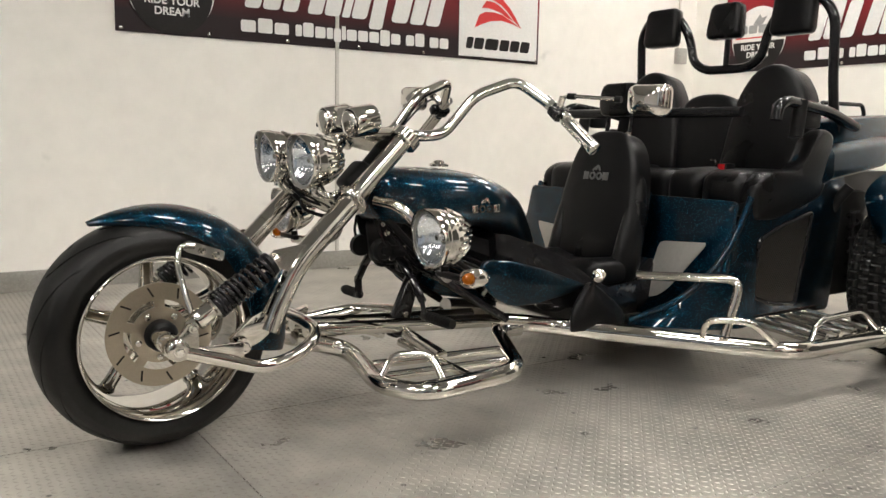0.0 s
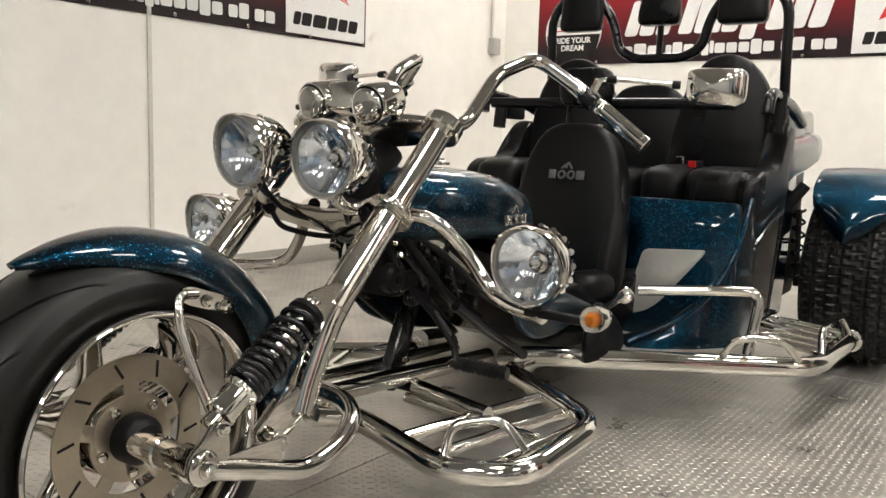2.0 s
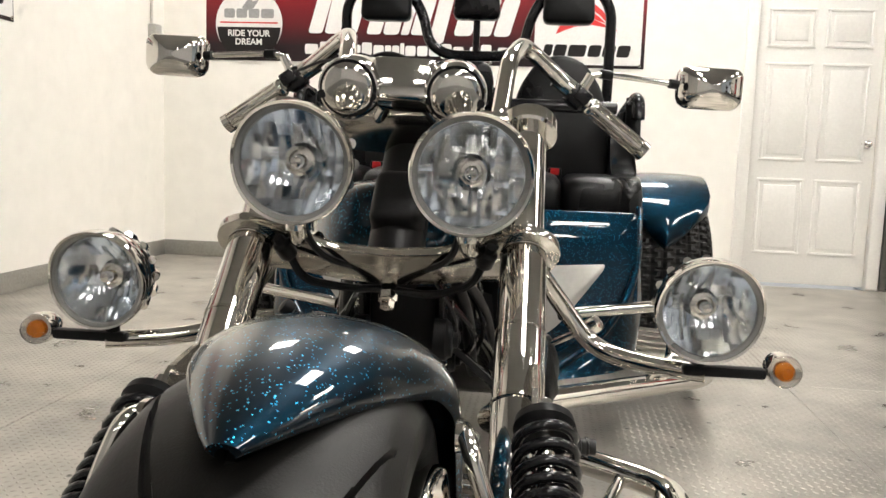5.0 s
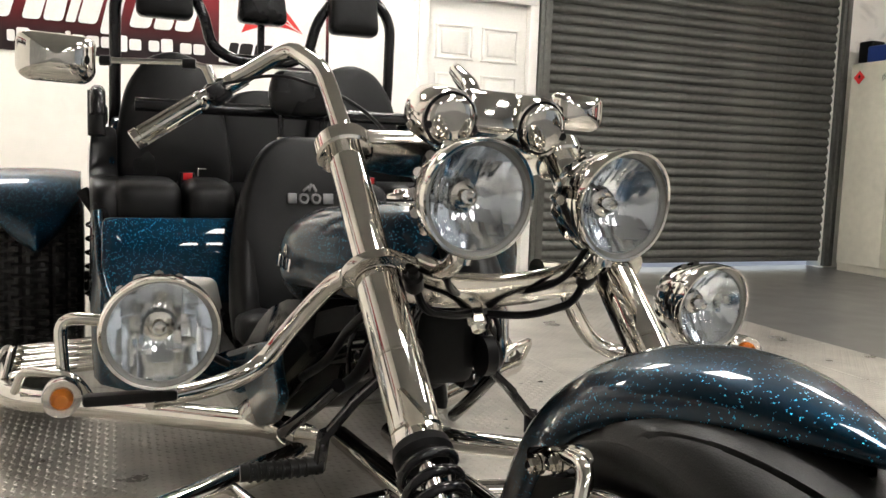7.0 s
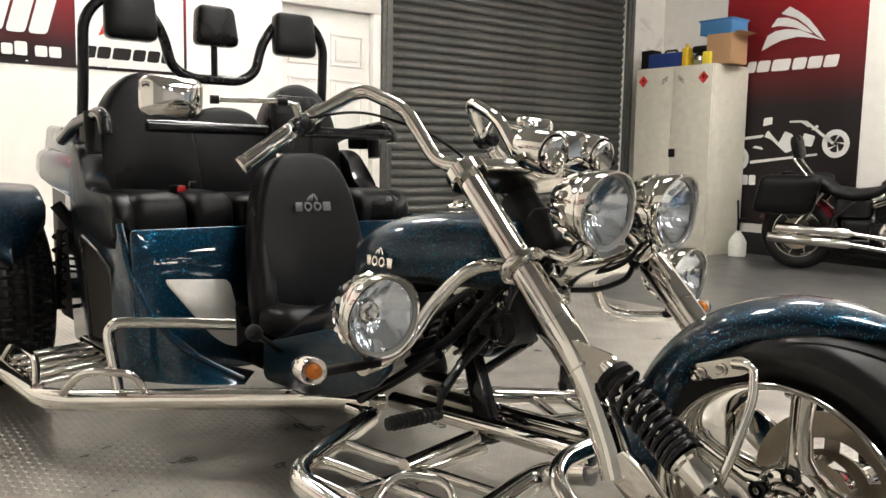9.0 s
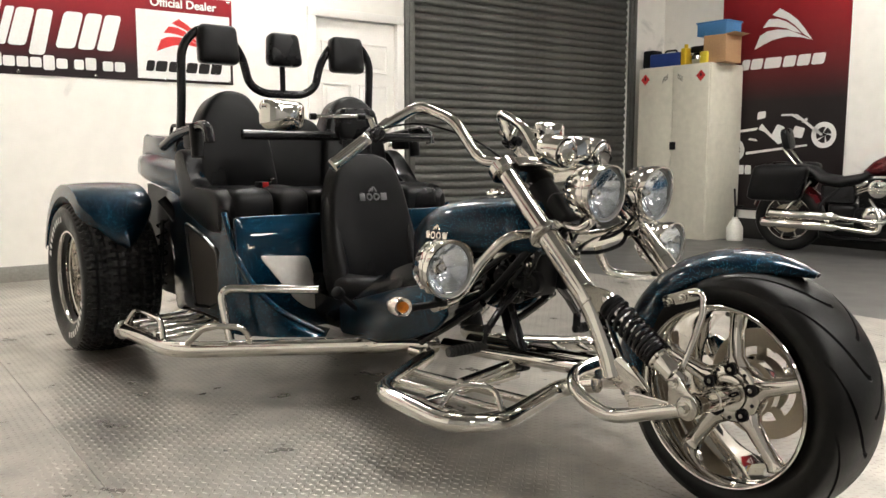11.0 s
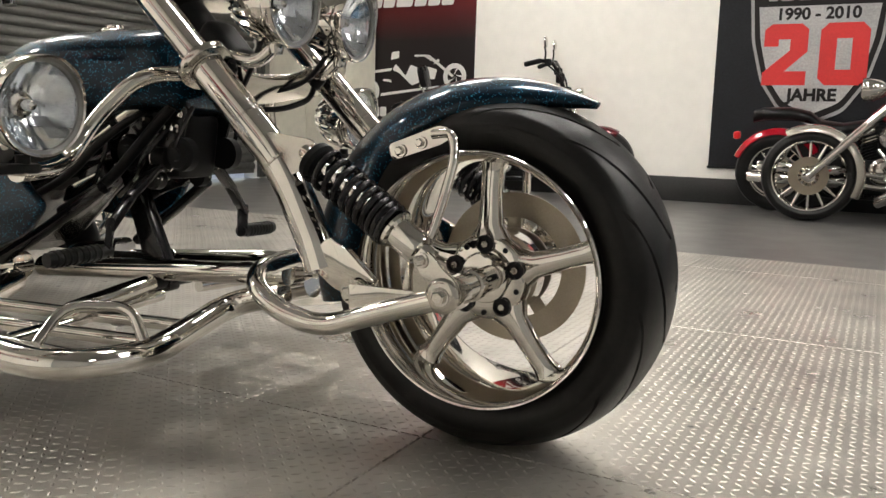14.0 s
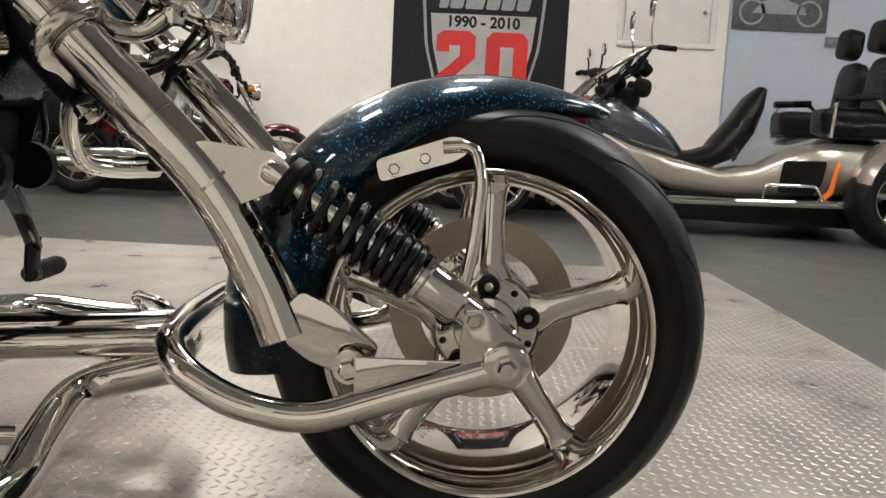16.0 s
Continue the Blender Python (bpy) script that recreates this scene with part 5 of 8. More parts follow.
for s in SIDES:
    bm = bmesh.new()
    low = [(1.472, 0.347), (1.34, 0.318), (1.21, 0.300), (1.11, 0.306), (1.03, 0.352)] if s > 0 else [(1.60, 0.325), (1.60, 0.212), (1.33, 0.225), (1.147, 0.262), (0.995, 0.322), (0.925, 0.39)]
    out = smooth_outline([(0.982, 0.43), (0.998, 0.468), (1.10, 0.463), (1.254, 0.424)] + low, 0.035)
    puff(bm, [(s * a, b) for a, b in (out if s > 0 else out)], 0.022, facing((s * 0.232, 0, 0), (0, s, 0), (0, 0, 1)), 0.012, 0.012)
    part("side_panel", bm, PAINT, trike, "dark blue side panel below the seat")
    bm = bmesh.new()
    tube(bm, [(s * 0.27, 1.455, 0.33), (s * 0.385, 1.382, 0.408)], 0.009, 0, 10)
    lathe(bm, [(0, 0.012), (0.005, 0.021), (0.02, 0.023), (0.032, 0.02), (0.036, 0.01), (0.0365, 0.001)], (s * 0.372, 1.388, 0.398), (s * 0.75, -0.3, 0.6), 20)
    part("lever_knob", bm, CHROME if s > 0 else BLACK_SATIN, trike, "chrome lever knob" if s > 0 else "black hand lever")

# driver's seat
seat = None
bm = bmesh.new()
out = [(x * 0.195 / 0.2, z) for x, z in ((-0.165, -0.055), (0.165, -0.055), (0.195, 0.0), (0.205, 0.12), (0.205, 0.24), (0.182, 0.36), (0.150, 0.44), (0.112, 0.485), (0.055, 0.507), (-0.055, 0.507), (-0.112, 0.485), (-0.150, 0.44), (-0.182, 0.36), (-0.205, 0.24), (-0.205, 0.12), (-0.195, 0.0))]
tilt = Vector((0, 0.19, 1)).normalized()
puff(bm, smooth_outline(out, 0.03), 0.11, facing((0, 1.802, 0.385), (1, 0, 0), tilt), 0.028, 0.004)
seat = part("driver_seat", bm, LEATHER, trike, "black leather bucket seat with embossed badge")
for s in SIDES:
    bm = bmesh.new()
    rings = []
    for t, w, d in ((-0.065, 0.02, 0.035), (-0.045, 0.036, 0.062), (0.02, 0.043, 0.070), (0.10, 0.043, 0.062), (0.18, 0.040, 0.052), (0.25, 0.035, 0.044), (0.31, 0.028, 0.036), (0.345, 0.014, 0.020)):
        c = Vector((s * (0.180 - 0.06 * max(0.0, t - 0.16)), 1.732 + 0.02 * max(0.0, t), 0.385)) + tilt * t
        rings.append([c + Vector((w * math.cos(2 * math.pi * j / 16), d * math.sin(2 * math.pi * j / 16), 0)) for j in range(16)])
    rings_mesh(bm, rings)
    part("bolster", bm, LEATHER, seat, "stuffed side bolster", 60)
bm = bmesh.new()


rings = []
for y, top, low, w in ((1.535, 0.395, 0.352, 0.165), (1.545, 0.415, 0.335, 0.190), (1.575, 0.430, 0.322, 0.208), (1.63, 0.432, 0.314, 0.215), (1.70, 0.430, 0.312, 0.215), (1.78, 0.43, 0.325, 0.20)):
    ring = []
    for j in range(36):
        a = 2 * math.pi * j / 36
        cx, cz = math.cos(a), math.sin(a)
        px, pz = math.copysign(abs(cx) ** 0.55, cx), math.copysign(abs(cz) ** 0.5, cz)
        sag = 0.030 * max(0.0, 1 - (px / 0.72) ** 2) * min(1.0, (y - 1.53) / 0.08) if cz > 0 else 0.0
        ring.append(Vector((w * px, y, (top + low) / 2 + (top - low) / 2 * pz - sag)))
    rings.append(ring)
rings_mesh(bm, rings)
part("seat_cushion", bm, LEATHER, seat, "black leather seat cushion", 60)
bm = bmesh.new()
badge(bm, facing((0, 1.742, 0.735), (1, 0, 0), tilt), 1.0)
part("badge", bm, surface("dull_badge", (0.16, 0.16, 0.16), 0.35, metal=0.7), seat, "dull grey embossed badge")
bm = bmesh.new()
puff(bm, smooth_outline([(-0.085, 0), (0.085, 0), (0.10, 0.06), (0.085, 0.13), (-0.085, 0.13), (-0.10, 0.06)], 0.03), 0.06, facing((0, 1.885, 0.955), (1, 0, 0), (0, 0.1, 1)), 0.022, 0.006)
hr = part("headrest", bm, LEATHER, seat, "black leather headrest on two posts")
for s in SIDES:
    bm = bmesh.new()
    tube(bm, [(s * 0.062, 1.85, 0.86), (s * 0.062, 1.865, 0.98)], 0.0085, 0, 12)
    part("post", bm, BLACK_GLOSS, hr)
    bm = bmesh.new()
    lathe(bm, [(0, 0.014), (0.012, 0.014), (0.014, 0.009)], (s * 0.062, 1.848, 0.882), (0, 0.1, 1), 14)
    part("ferrule", bm, CHROME, hr)
# passengers' grab rail
bm = bmesh.new()
tube(bm, [(-0.455, 1.985, 0.975), (0.475, 1.985, 0.972)], 0.0195, 0, 18)
part("grab_rail", bm, BLACK_GLOSS, trike, "black padded passenger grab rail")

# passenger compartment
for s in SIDES:
    bm = bmesh.new()
    t = Vector((0, 0.24, 1)).normalized()
    out = smooth_outline([(s * x, z) for x, z in ((0.13, -0.10), (0.50, -0.10), (0.555, 0.10), (0.545, 0.36), (0.13, 0.36))][::s], 0.02)
    puff(bm, out, 0.02, facing((0, 1.835, 0.30), (1, 0, 0), (0, 0.20, 1)), 0.008, 0.0)
    fp = part("front_panel", bm, PAINT, trike, "glossy blue front panel below the bench")
    bm = bmesh.new()
    hole = smooth_outline([(s * x, z) for x, z in ((0.205, -0.035), (0.275, -0.02), (0.32, 0.015), (0.385, 0.10), (0.448, 0.185), (0.455, 0.205), (0.245, 0.19))][::s], 0.025)
    plate(bm, hole, 0.004, facing((0, 1.812, 0.30), (1, 0, 0), (0, 0.20, 1)), 0.001)
    part("kick_plate", bm, BRUSHED, fp, "polished steel kick plate")
    bm = bmesh.new()
    tube(bm, [(s * 0.155, 1.80, 0.36), (s * 0.15, 1.89, 0.66)], 0.008, 0, 8)
    tube(bm, [(s * 0.557, 1.952, 0.668), (s * 0.552, 1.872, 0.512), (s * 0.519, 1.812, 0.404), (s * 0.436, 1.742, 0.294), (s * 0.29, 1.655, 0.206)], 0.012, 0.06, 12)
    part("edge_bead", bm, PAINT, fp)
    # lower fin that runs forward
    bm = bmesh.new()
    top = [(0.285, 1.65, 0.202), (0.37, 1.695, 0.248), (0.44, 1.74, 0.292), (0.525, 1.81, 0.402), (0.558, 1.87, 0.51), (0.563, 1.95, 0.662)]
    bot = [(0.30, 1.625, 0.196), (0.39, 1.672, 0.198), (0.475, 1.73, 0.20), (0.553, 1.83, 0.20), (0.57, 1.92, 0.20), (0.572, 2.0, 0.205)]
    inner = [(0.21, 1.74, 0.20), (0.27, 1.79, 0.215), (0.33, 1.82, 0.24), (0.45, 1.87, 0.35), (0.485, 1.91, 0.45), (0.50, 1.99, 0.60)]
    rings = [[Vector((s * p[0], p[1], p[2])) for p in (a, tuple((a[i] + b[i]) / 2 + (0.012 if i == 0 else 0) for i in range(3)), b, c)] for a, b, c in zip(top, bot, inner)]
    rings_mesh(bm, rings)
    part("lower_fin", bm, PAINT, fp, "", 60)
    # side with mesh grille
    bm = bmesh.new()
    out = [(1.86, 0.205), (2.52, 0.205), (2.56, 0.72), (2.50, 0.80), (2.38, 0.80), (2.30, 0.66), (1.95, 0.63), (1.86, 0.45)]
    plate(bm, smooth_outline(out, 0.03), 0.02, facing((s * 0.535, 0, 0), (0, 1, 0), (s * 0.02, 0, 1)), 0.006)
    side = part("side_wall", bm, PAINT, trike, "blue body side with a mesh grille")
    bm = bmesh.new()
    grille = [(1.995, 0.305), (1.99, 0.40), (2.006, 0.515), (2.14, 0.562), (2.322, 0.605), (2.29, 0.42), (2.258, 0.257), (2.10, 0.272)]
    go = smooth_outline(grille, 0.02)
    plate(bm, go, 0.006, facing((s * 0.55, 0, 0), (0, 1, 0), (s * 0.02, 0, 1)))
    gr = part("grille", bm, BLACK_SATIN, side, "dark mesh grille in a black frame")
    bm = bmesh.new()
    tube(bm, [(s * (0.556 + 0.02 * b), a, b) for a, b in go], 0.0085, 0, 8, closed=True)
    part("frame", bm, BLACK_GLOSS, gr, "black grille frame")
    bm = bmesh.new()

    def inside(y, z):
        hit = False
        for (y0, z0), (y1, z1) in zip(grille, grille[1:] + grille[:1]):
            if (z0 > z) != (z1 > z) and y < (y1 - y0) * (z - z0) / (z1 - z0) + y0:
                hit = not hit
        return hit

    for k in range(-40, 90):
        for slope in (1, -1):
            run = []
            for q in range(0, 60):
                z = 0.24 + q * 0.0066
                y = 1.62 + k * 0.0125 + slope * (z - 0.42) * 0.9
                if inside(y, z):
                    run.append((s * (0.554 + 0.02 * z), y, z))
            if len(run) > 2:
                tube(bm, [run[0], run[-1]], 0.0016, 0, 4)
    part("mesh", bm, surface("mesh_wire", (0.10, 0.09, 0.08), 0.4, metal=0.8), gr, "woven metal mesh")
    # bench cushions
    for x0, x1 in ((0.165, 0.318), (0.325, 0.515)):
        bm = bmesh.new()
        soft_box(bm, (x1 - x0, 0.40, 0.165), 0.04, Matrix.Translation((s * (x0 + x1) / 2, 2.165, 0.67)), 8, lambda p: Vector((p.x, p.y - 0.012 * (1 - (p.z / 0.08) ** 2) * (p.y < -0.1), p.z + 0.012 * (1 - (p.y / 0.2) ** 2))))
        part("bench_cushion", bm, LEATHER, trike, "black leather bench cushion", 60)
    # tall backs
    bm = bmesh.new()
    out = smooth_outline([(s * x, z) for x, z in ((0.115, 0.0), (0.49, 0.0), (0.495, 0.20), (0.465, 0.35), (0.40, 0.445), (0.315, 0.475), (0.23, 0.45), (0.165, 0.35), (0.135, 0.20))][::s], 0.06, 5)
    puff(bm, out, 0.13, facing((0, 2.455, 0.70), (1, 0, 0), (0, 0.14, 1)), 0.03, 0.012)
    back = part("backrest", bm, LEATHER, trike, "tall black leather backrest with rounded top", 60)
    bm = bmesh.new()
    tube(bm, [(s * 0.165, 2.335, 0.72), (s * 0.168, 2.36, 0.88), (s * 0.175, 2.375, 1.0)], 0.005, 0.1, 6)
    part("piping", bm, LEATHER, back)
    # arm bolster
    bm = bmesh.new()
    out = smooth_outline([(1.955, 0.585), (2.10, 0.58), (2.40, 0.66), (2.45, 0.90), (2.38, 0.925), (2.315, 0.885), (2.285, 0.80), (2.20, 0.765), (2.03, 0.755), (1.965, 0.715)], 0.05, 5)
    puff(bm, [(a * s, b) for a, b in out][::s], 0.075, facing((s * 0.495, 0, 0), (0, s, 0), (0, 0, 1)), 0.03, 0.008)
    part("arm_bolster", bm, LEATHER, trike, "black leather arm bolster", 60)
    # arm rest tube with its post
    bm = bmesh.new()
    tube(bm, [(s * 0.545, 2.62, 0.93), (s * 0.55, 2.42, 0.985), (s * 0.552, 2.135, 1.015), (s * 0.553, 2.085, 0.995), (s * 0.553, 2.075, 0.945)], 0.0215, 0.05, 16)
    part("arm_rest", bm, BLACK_GLOSS, trike, "black tube arm rest with drooped end")
    bm = bmesh.new()
    tube(bm, [(s * 0.555, 2.20, 0.885), (s * 0.555, 2.22, 1.02)], 0.026, 0, 16)
    box(bm, (s * 0.54, 2.30, 0.95), (0.035, 0.12, 0.06), None, 0.01)
    part("arm_rest_post", bm, BLACK_SATIN, trike)
    # belt buckle
    bm = bmesh.new()
    box(bm, (s * (0.30 if s > 0 else 0.295), 2.15, 0.755), (0.045, 0.06, 0.05), None, 0.006)
    buckle = part("belt_buckle", bm, BLACK_SATIN, trike, "seat belt buckle with a red button")
    bm = bmesh.new()
    box(bm, (s * (0.30 if s > 0 else 0.295), 2.118, 0.768), (0.028, 0.006, 0.022), None, 0.002)
    part("button", bm, RED_PLASTIC, buckle, "red release button")
    bm = bmesh.new()
    box(bm, (s * 0.262, 2.14, 0.775), (0.004, 0.02, 0.035), None, 0.001)
    box(bm, (s * 0.25, 2.14, 0.792), (0.026, 0.02, 0.004), None, 0.001)
    part("tongue", bm, STEEL, buckle)
# centre of bench
bm = bmesh.new()
soft_box(bm, (0.325, 0.40, 0.16), 0.04, Matrix.Translation((0, 2.165, 0.667)), 8)
part("bench_cushion", bm, LEATHER, trike, "black leather bench cushion", 60)
bm = bmesh.new()
out = smooth_outline([(-0.165, 0.0), (0.165, 0.0), (0.165, 0.26), (0.12, 0.34), (0.05, 0.362), (-0.05, 0.362), (-0.12, 0.34), (-0.165, 0.26)], 0.05, 5)
puff(bm, out, 0.11, facing((0, 2.465, 0.70), (1, 0, 0), (0, 0.14, 1)), 0.03, 0.006)
part("backrest", bm, LEATHER, trike, "lower black leather middle backrest", 60)
# blue skirt under the bench and inner tub
bm = bmesh.new()
box(bm, (0, 1.985, 0.585), (0.30, 0.03, 0.07), None, 0.006)
part("bench_skirt", bm, PAINT, trike)
bm = bmesh.new()
rings = []
for y, z0, z1, w in ((2.02, 0.25, 0.60, 0.47), (2.5, 0.25, 0.66, 0.50), (2.52, 0.30, 0.75, 0.50), (3.05, 0.36, 0.75, 0.48), (3.15, 0.42, 0.70, 0.40)):
    rings.append([Vector(p) for p in ((-w, y, z0), (w, y, z0), (w, y, z1), (-w, y, z1))])
rings_mesh(bm, rings)
part("engine_bay", bm, BLACK_SATIN, trike, "black engine bay between the rear wheels")
# boot behind the seats
bm = bmesh.new()
rings = []
for y, z0, zc, w in ((2.44, 0.723, 0.856, 0.577), (2.65, 0.752, 0.876, 0.584), (2.80, 0.776, 0.892, 0.583), (2.90, 0.797, 0.904, 0.574), (2.955, 0.820, 0.906, 0.545), (2.985, 0.845, 0.900, 0.50)):
    half = [(w * 0.8, z0), (w - 0.010, z0 + 0.002), (w - 0.002, z0 + 0.010), (w, z0 + 0.022), (w - 0.004, zc - 0.034), (w - 0.016, zc - 0.016), (w - 0.045, zc - 0.002), (w - 0.085, zc + 0.004)]
    rings.append([Vector((x, y, z)) for x, z in half] + [Vector((-x, y, z)) for x, z in reversed(half)])
rings_mesh(bm, rings)
boot = part("boot", bm, PAINT, trike, "dark blue boot behind the backrests", 32)
for s in SIDES:
    bm = bmesh.new()
    rings = []
    for y, z0, zc, w in ((2.27, 0.66, 0.80, 0.558), (2.30, 0.672, 0.835, 0.562), (2.37, 0.70, 0.848, 0.572), (2.438, 0.722, 0.855, 0.577)):
        rings.append([Vector((s * x, y, z)) for x, z in ((0.50, z0), (w - 0.010, z0 + 0.002), (w - 0.002, z0 + 0.010), (w, z0 + 0.022), (w - 0.004, zc - 0.034), (w - 0.016, zc - 0.016), (w - 0.045, zc - 0.002), (0.50, zc))])
    rings_mesh(bm, rings)
    part("shoulder", bm, PAINT, boot, "", 32)
bm = bmesh.new()
rings = []
for y, z0, z1, w in ((2.44, 0.84, 0.944, 0.500), (2.455, 0.84, 0.952, 0.506), (2.72, 0.86, 0.974, 0.510), (2.99, 0.875, 0.992, 0.508), (3.015, 0.88, 0.988, 0.500), (3.03, 0.885, 0.972, 0.488)):
    half = [(w + 0.012, z0), (w + 0.002, z1 - 0.022), (w - 0.004, z1 - 0.007), (w - 0.016, z1)]
    rings.append([Vector((x, y, z)) for x, z in half] + [Vector((-x, y, z)) for x, z in reversed(half)])
rings_mesh(bm, rings)
part("lid", bm, PAINT, boot, "dark blue boot lid", 32)
for s in SIDES:
    bm = bmesh.new()
    tube(bm, [(s * 0.36, 2.66, 0.99), (s * 0.36, 2.67, 1.035), (s * 0.37, 2.98, 1.035), (s * 0.37, 3.0, 0.992)], 0.009, 0.03, 10)
    part("luggage_rail", bm, BLACK_GLOSS, boot, "thin black luggage rail")

# roll bar with headrests
bm = bmesh.new()
half = [(0.495, 2.60, 0.75), (0.493, 2.525, 1.10), (0.492, 2.51, 1.365), (0.42, 2.51, 1.452), (0.29, 2.51, 1.452), (0.205, 2.51, 1.345), (0.175, 2.51, 1.22), (0.105, 2.51, 1.18)]
tube(bm, half + [(-x, y, z) for x, y, z in reversed(half)], 0.0195, 0.075, 18)
roll = part("roll_bar", bm, BLACK_GLOSS, trike, "black tubular roll bar with three headrests")
for x in (-0.335, 0.335):
    bm = bmesh.new()
    puff(bm, smooth_outline([(-0.095, 0.0), (0.095, 0.0), (0.088, 0.175), (-0.088, 0.175)], 0.03), 0.06, facing((x, 2.50, 1.292), (1, 0, 0), (0, 0.12, 1)), 0.022, 0.006)
    part("headrest", bm, LEATHER, roll, "square black leather headrest", 60)
bm = bmesh.new()
puff(bm, smooth_outline([(-0.09, 0.0), (0.09, 0.0), (0.075, 0.155), (-0.075, 0.155)], 0.03), 0.06, facing((0, 2.52, 1.305), (1, 0, 0), (0, 0.12, 1)), 0.022, 0.006)
part("headrest", bm, LEATHER, roll, "square black leather headrest", 60)
bm = bmesh.new()
tube(bm, [(0, 2.51, 1.18), (0, 2.515, 1.33)], 0.013, 0, 14)
part("post", bm, BLACK_GLOSS, roll)


def rear_groove(t, q):
    d = 0.0
    if abs(q) < 0.95:
        u = (q * 3.5) % 1.0
        if abs(u - 0.5) < 0.1:
            d = 0.011
        row = math.floor(q * 3.5)
        w = (t * 60 / (2 * math.pi) + (row % 2) * 0.5) % 1.0
        if abs(w - 0.5) < 0.13:
            d = max(d, 0.009)
    return d


for s in SIDES:
    c = Vector((s * 0.765, 2.86, 0.338))
    bm = bmesh.new()
    lathe(bm, [(-s * 0.05, 0.06), (s * 0.03, 0.06), (s * 0.045, 0.045), (s * 0.05, 0.02), (s * 0.0505, 0.001)], c, (1, 0, 0), 28)
    wheel = part("rear_wheel", bm, CHROME, trike, "chrome rear wheel with a broad black tyre")
    bm = bmesh.new()
    ring_tyre(bm, c, 0.350, 0.205, 0.165, 300, rear_groove, 0.22)
    part("tyre", bm, RUBBER, wheel, "broad black tyre with block tread", 32)
    bm = bmesh.new()
    prof = [(s * 0.140, 0.217), (s * 0.149, 0.212), (s * 0.148, 0.204), (s * 0.138, 0.200), (s * 0.105, 0.197), (s * 0.098, 0.187), (s * 0.03, 0.182), (-s * 0.05, 0.178), (-s * 0.13, 0.2), (-s * 0.13, 0.212), (-s * 0.05, 0.190), (s * 0.03, 0.193), (s * 0.09, 0.204)]
    lathe(bm, prof, c, (1, 0, 0), 72, closed=True)
    part("rim", bm, CHROME, wheel, "stepped chrome rim", 40)
    bm = bmesh.new()
    lathe(bm, [(-s * 0.03, 0.176), (-s * 0.02, 0.174), (-s * 0.015, 0.05), (-s * 0.016, 0.001)], c, (1, 0, 0), 40)
    part("brake_drum", bm, BLACK_SATIN, wheel, "dark brake drum behind the spokes")
    for k in range(5):
        a = 2 * math.pi * k / 5
        bm = bmesh.new()
        d = Vector((0, math.cos(a), math.sin(a)))
        tube(bm, [c + Vector((s * 0.02, 0, 0)) + d * 0.04, c + Vector((s * 0.03, 0, 0)) + d * 0.184], (0.034, 0.026), 0, 12)
        part("spoke", bm, CHROME, wheel)
    for k in range(9):
        a = radians(20 + k * 8)
        for off in (0.0, math.pi):
            bm = bmesh.new()
            m = Matrix.Translation(c) @ Euler((a + off, 0, 0)).to_matrix().to_4x4()
            box(bm, m @ Vector((s * 0.1672, 0.262, 0)), (0.0015, 0.026, 0.016 if k % 3 else 0.022), m.to_3x3().to_4x4(), 0.0005)
            part("raised_mark", bm, WHITE_PRINT, wheel, "white raised mark on the tyre wall")
    # mudguard: flat top, pointed shield in front of the tyre
    bm = bmesh.new()
    xi, xo = 0.600, 0.925
    xm = 0.745
    rings = []
    n = 26
    for k in range(n + 1):
        u = k / n
        ang = radians(155 - u * 140)
        R = 0.385 + 0.045 * math.sin(min(1.0, u / 0.35) * math.pi / 2)
        open_ = min(1.0, (u / 0.21)) ** 0.72 if u < 0.21 else 1.0
        lo, hi = xm + (xi - xm) * open_, xm + (xo - xm) * open_
        lo, hi = min(lo, xm - 0.004), max(hi, xm + 0.004)
        rad = Vector((0, math.cos(ang), math.sin(ang)))
        ring = []
        for layer, ins in ((0, 0.0), (1, 0.006)):
            js = range(15) if layer == 0 else range(14, -1, -1)
            for j in js:
                q = j / 14
                e = abs(2 * q - 1)
                x = lo + (hi - lo) * (0.5 + 0.5 * math.copysign(min(1.0, e * 1.12) ** 0.9, q - 0.5))
                drop = 0.012 * e ** 2 + (0.045 * max(0.0, e - 0.86) / 0.14 if u > 0.15 else 0.02 * e)
                ring.append(Vector((s * x, c.y, c.z)) + rad * (R - drop - ins))
        rings.append(ring)
    rings_mesh(bm, rings)
    part("rear_mudguard", bm, PAINT, trike, "glossy blue rear mudguard with a pointed front", 50)
    bm = bmesh.new()
    tube(bm, [(s * 0.60, 2.52, 0.70), (s * 0.56, 2.50, 0.64), (s * 0.50, 2.52, 0.55)], 0.022, 0.05, 12)
    part("mudguard_arm", bm, BLACK_SATIN, trike)
bm = bmesh.new()
tube(bm, [(-0.62, 2.86, 0.338), (0.62, 2.86, 0.338)], 0.04, 0, 16)
part("rear_axle", bm, BLACK_SATIN, trike)


# ---------------------------------------------------------------- banners
BANNER_INK = gradient_print("banner_ink", (0.30, 0.012, 0.02), (0.018, 0.010, 0.012), 1.55, 2.06)


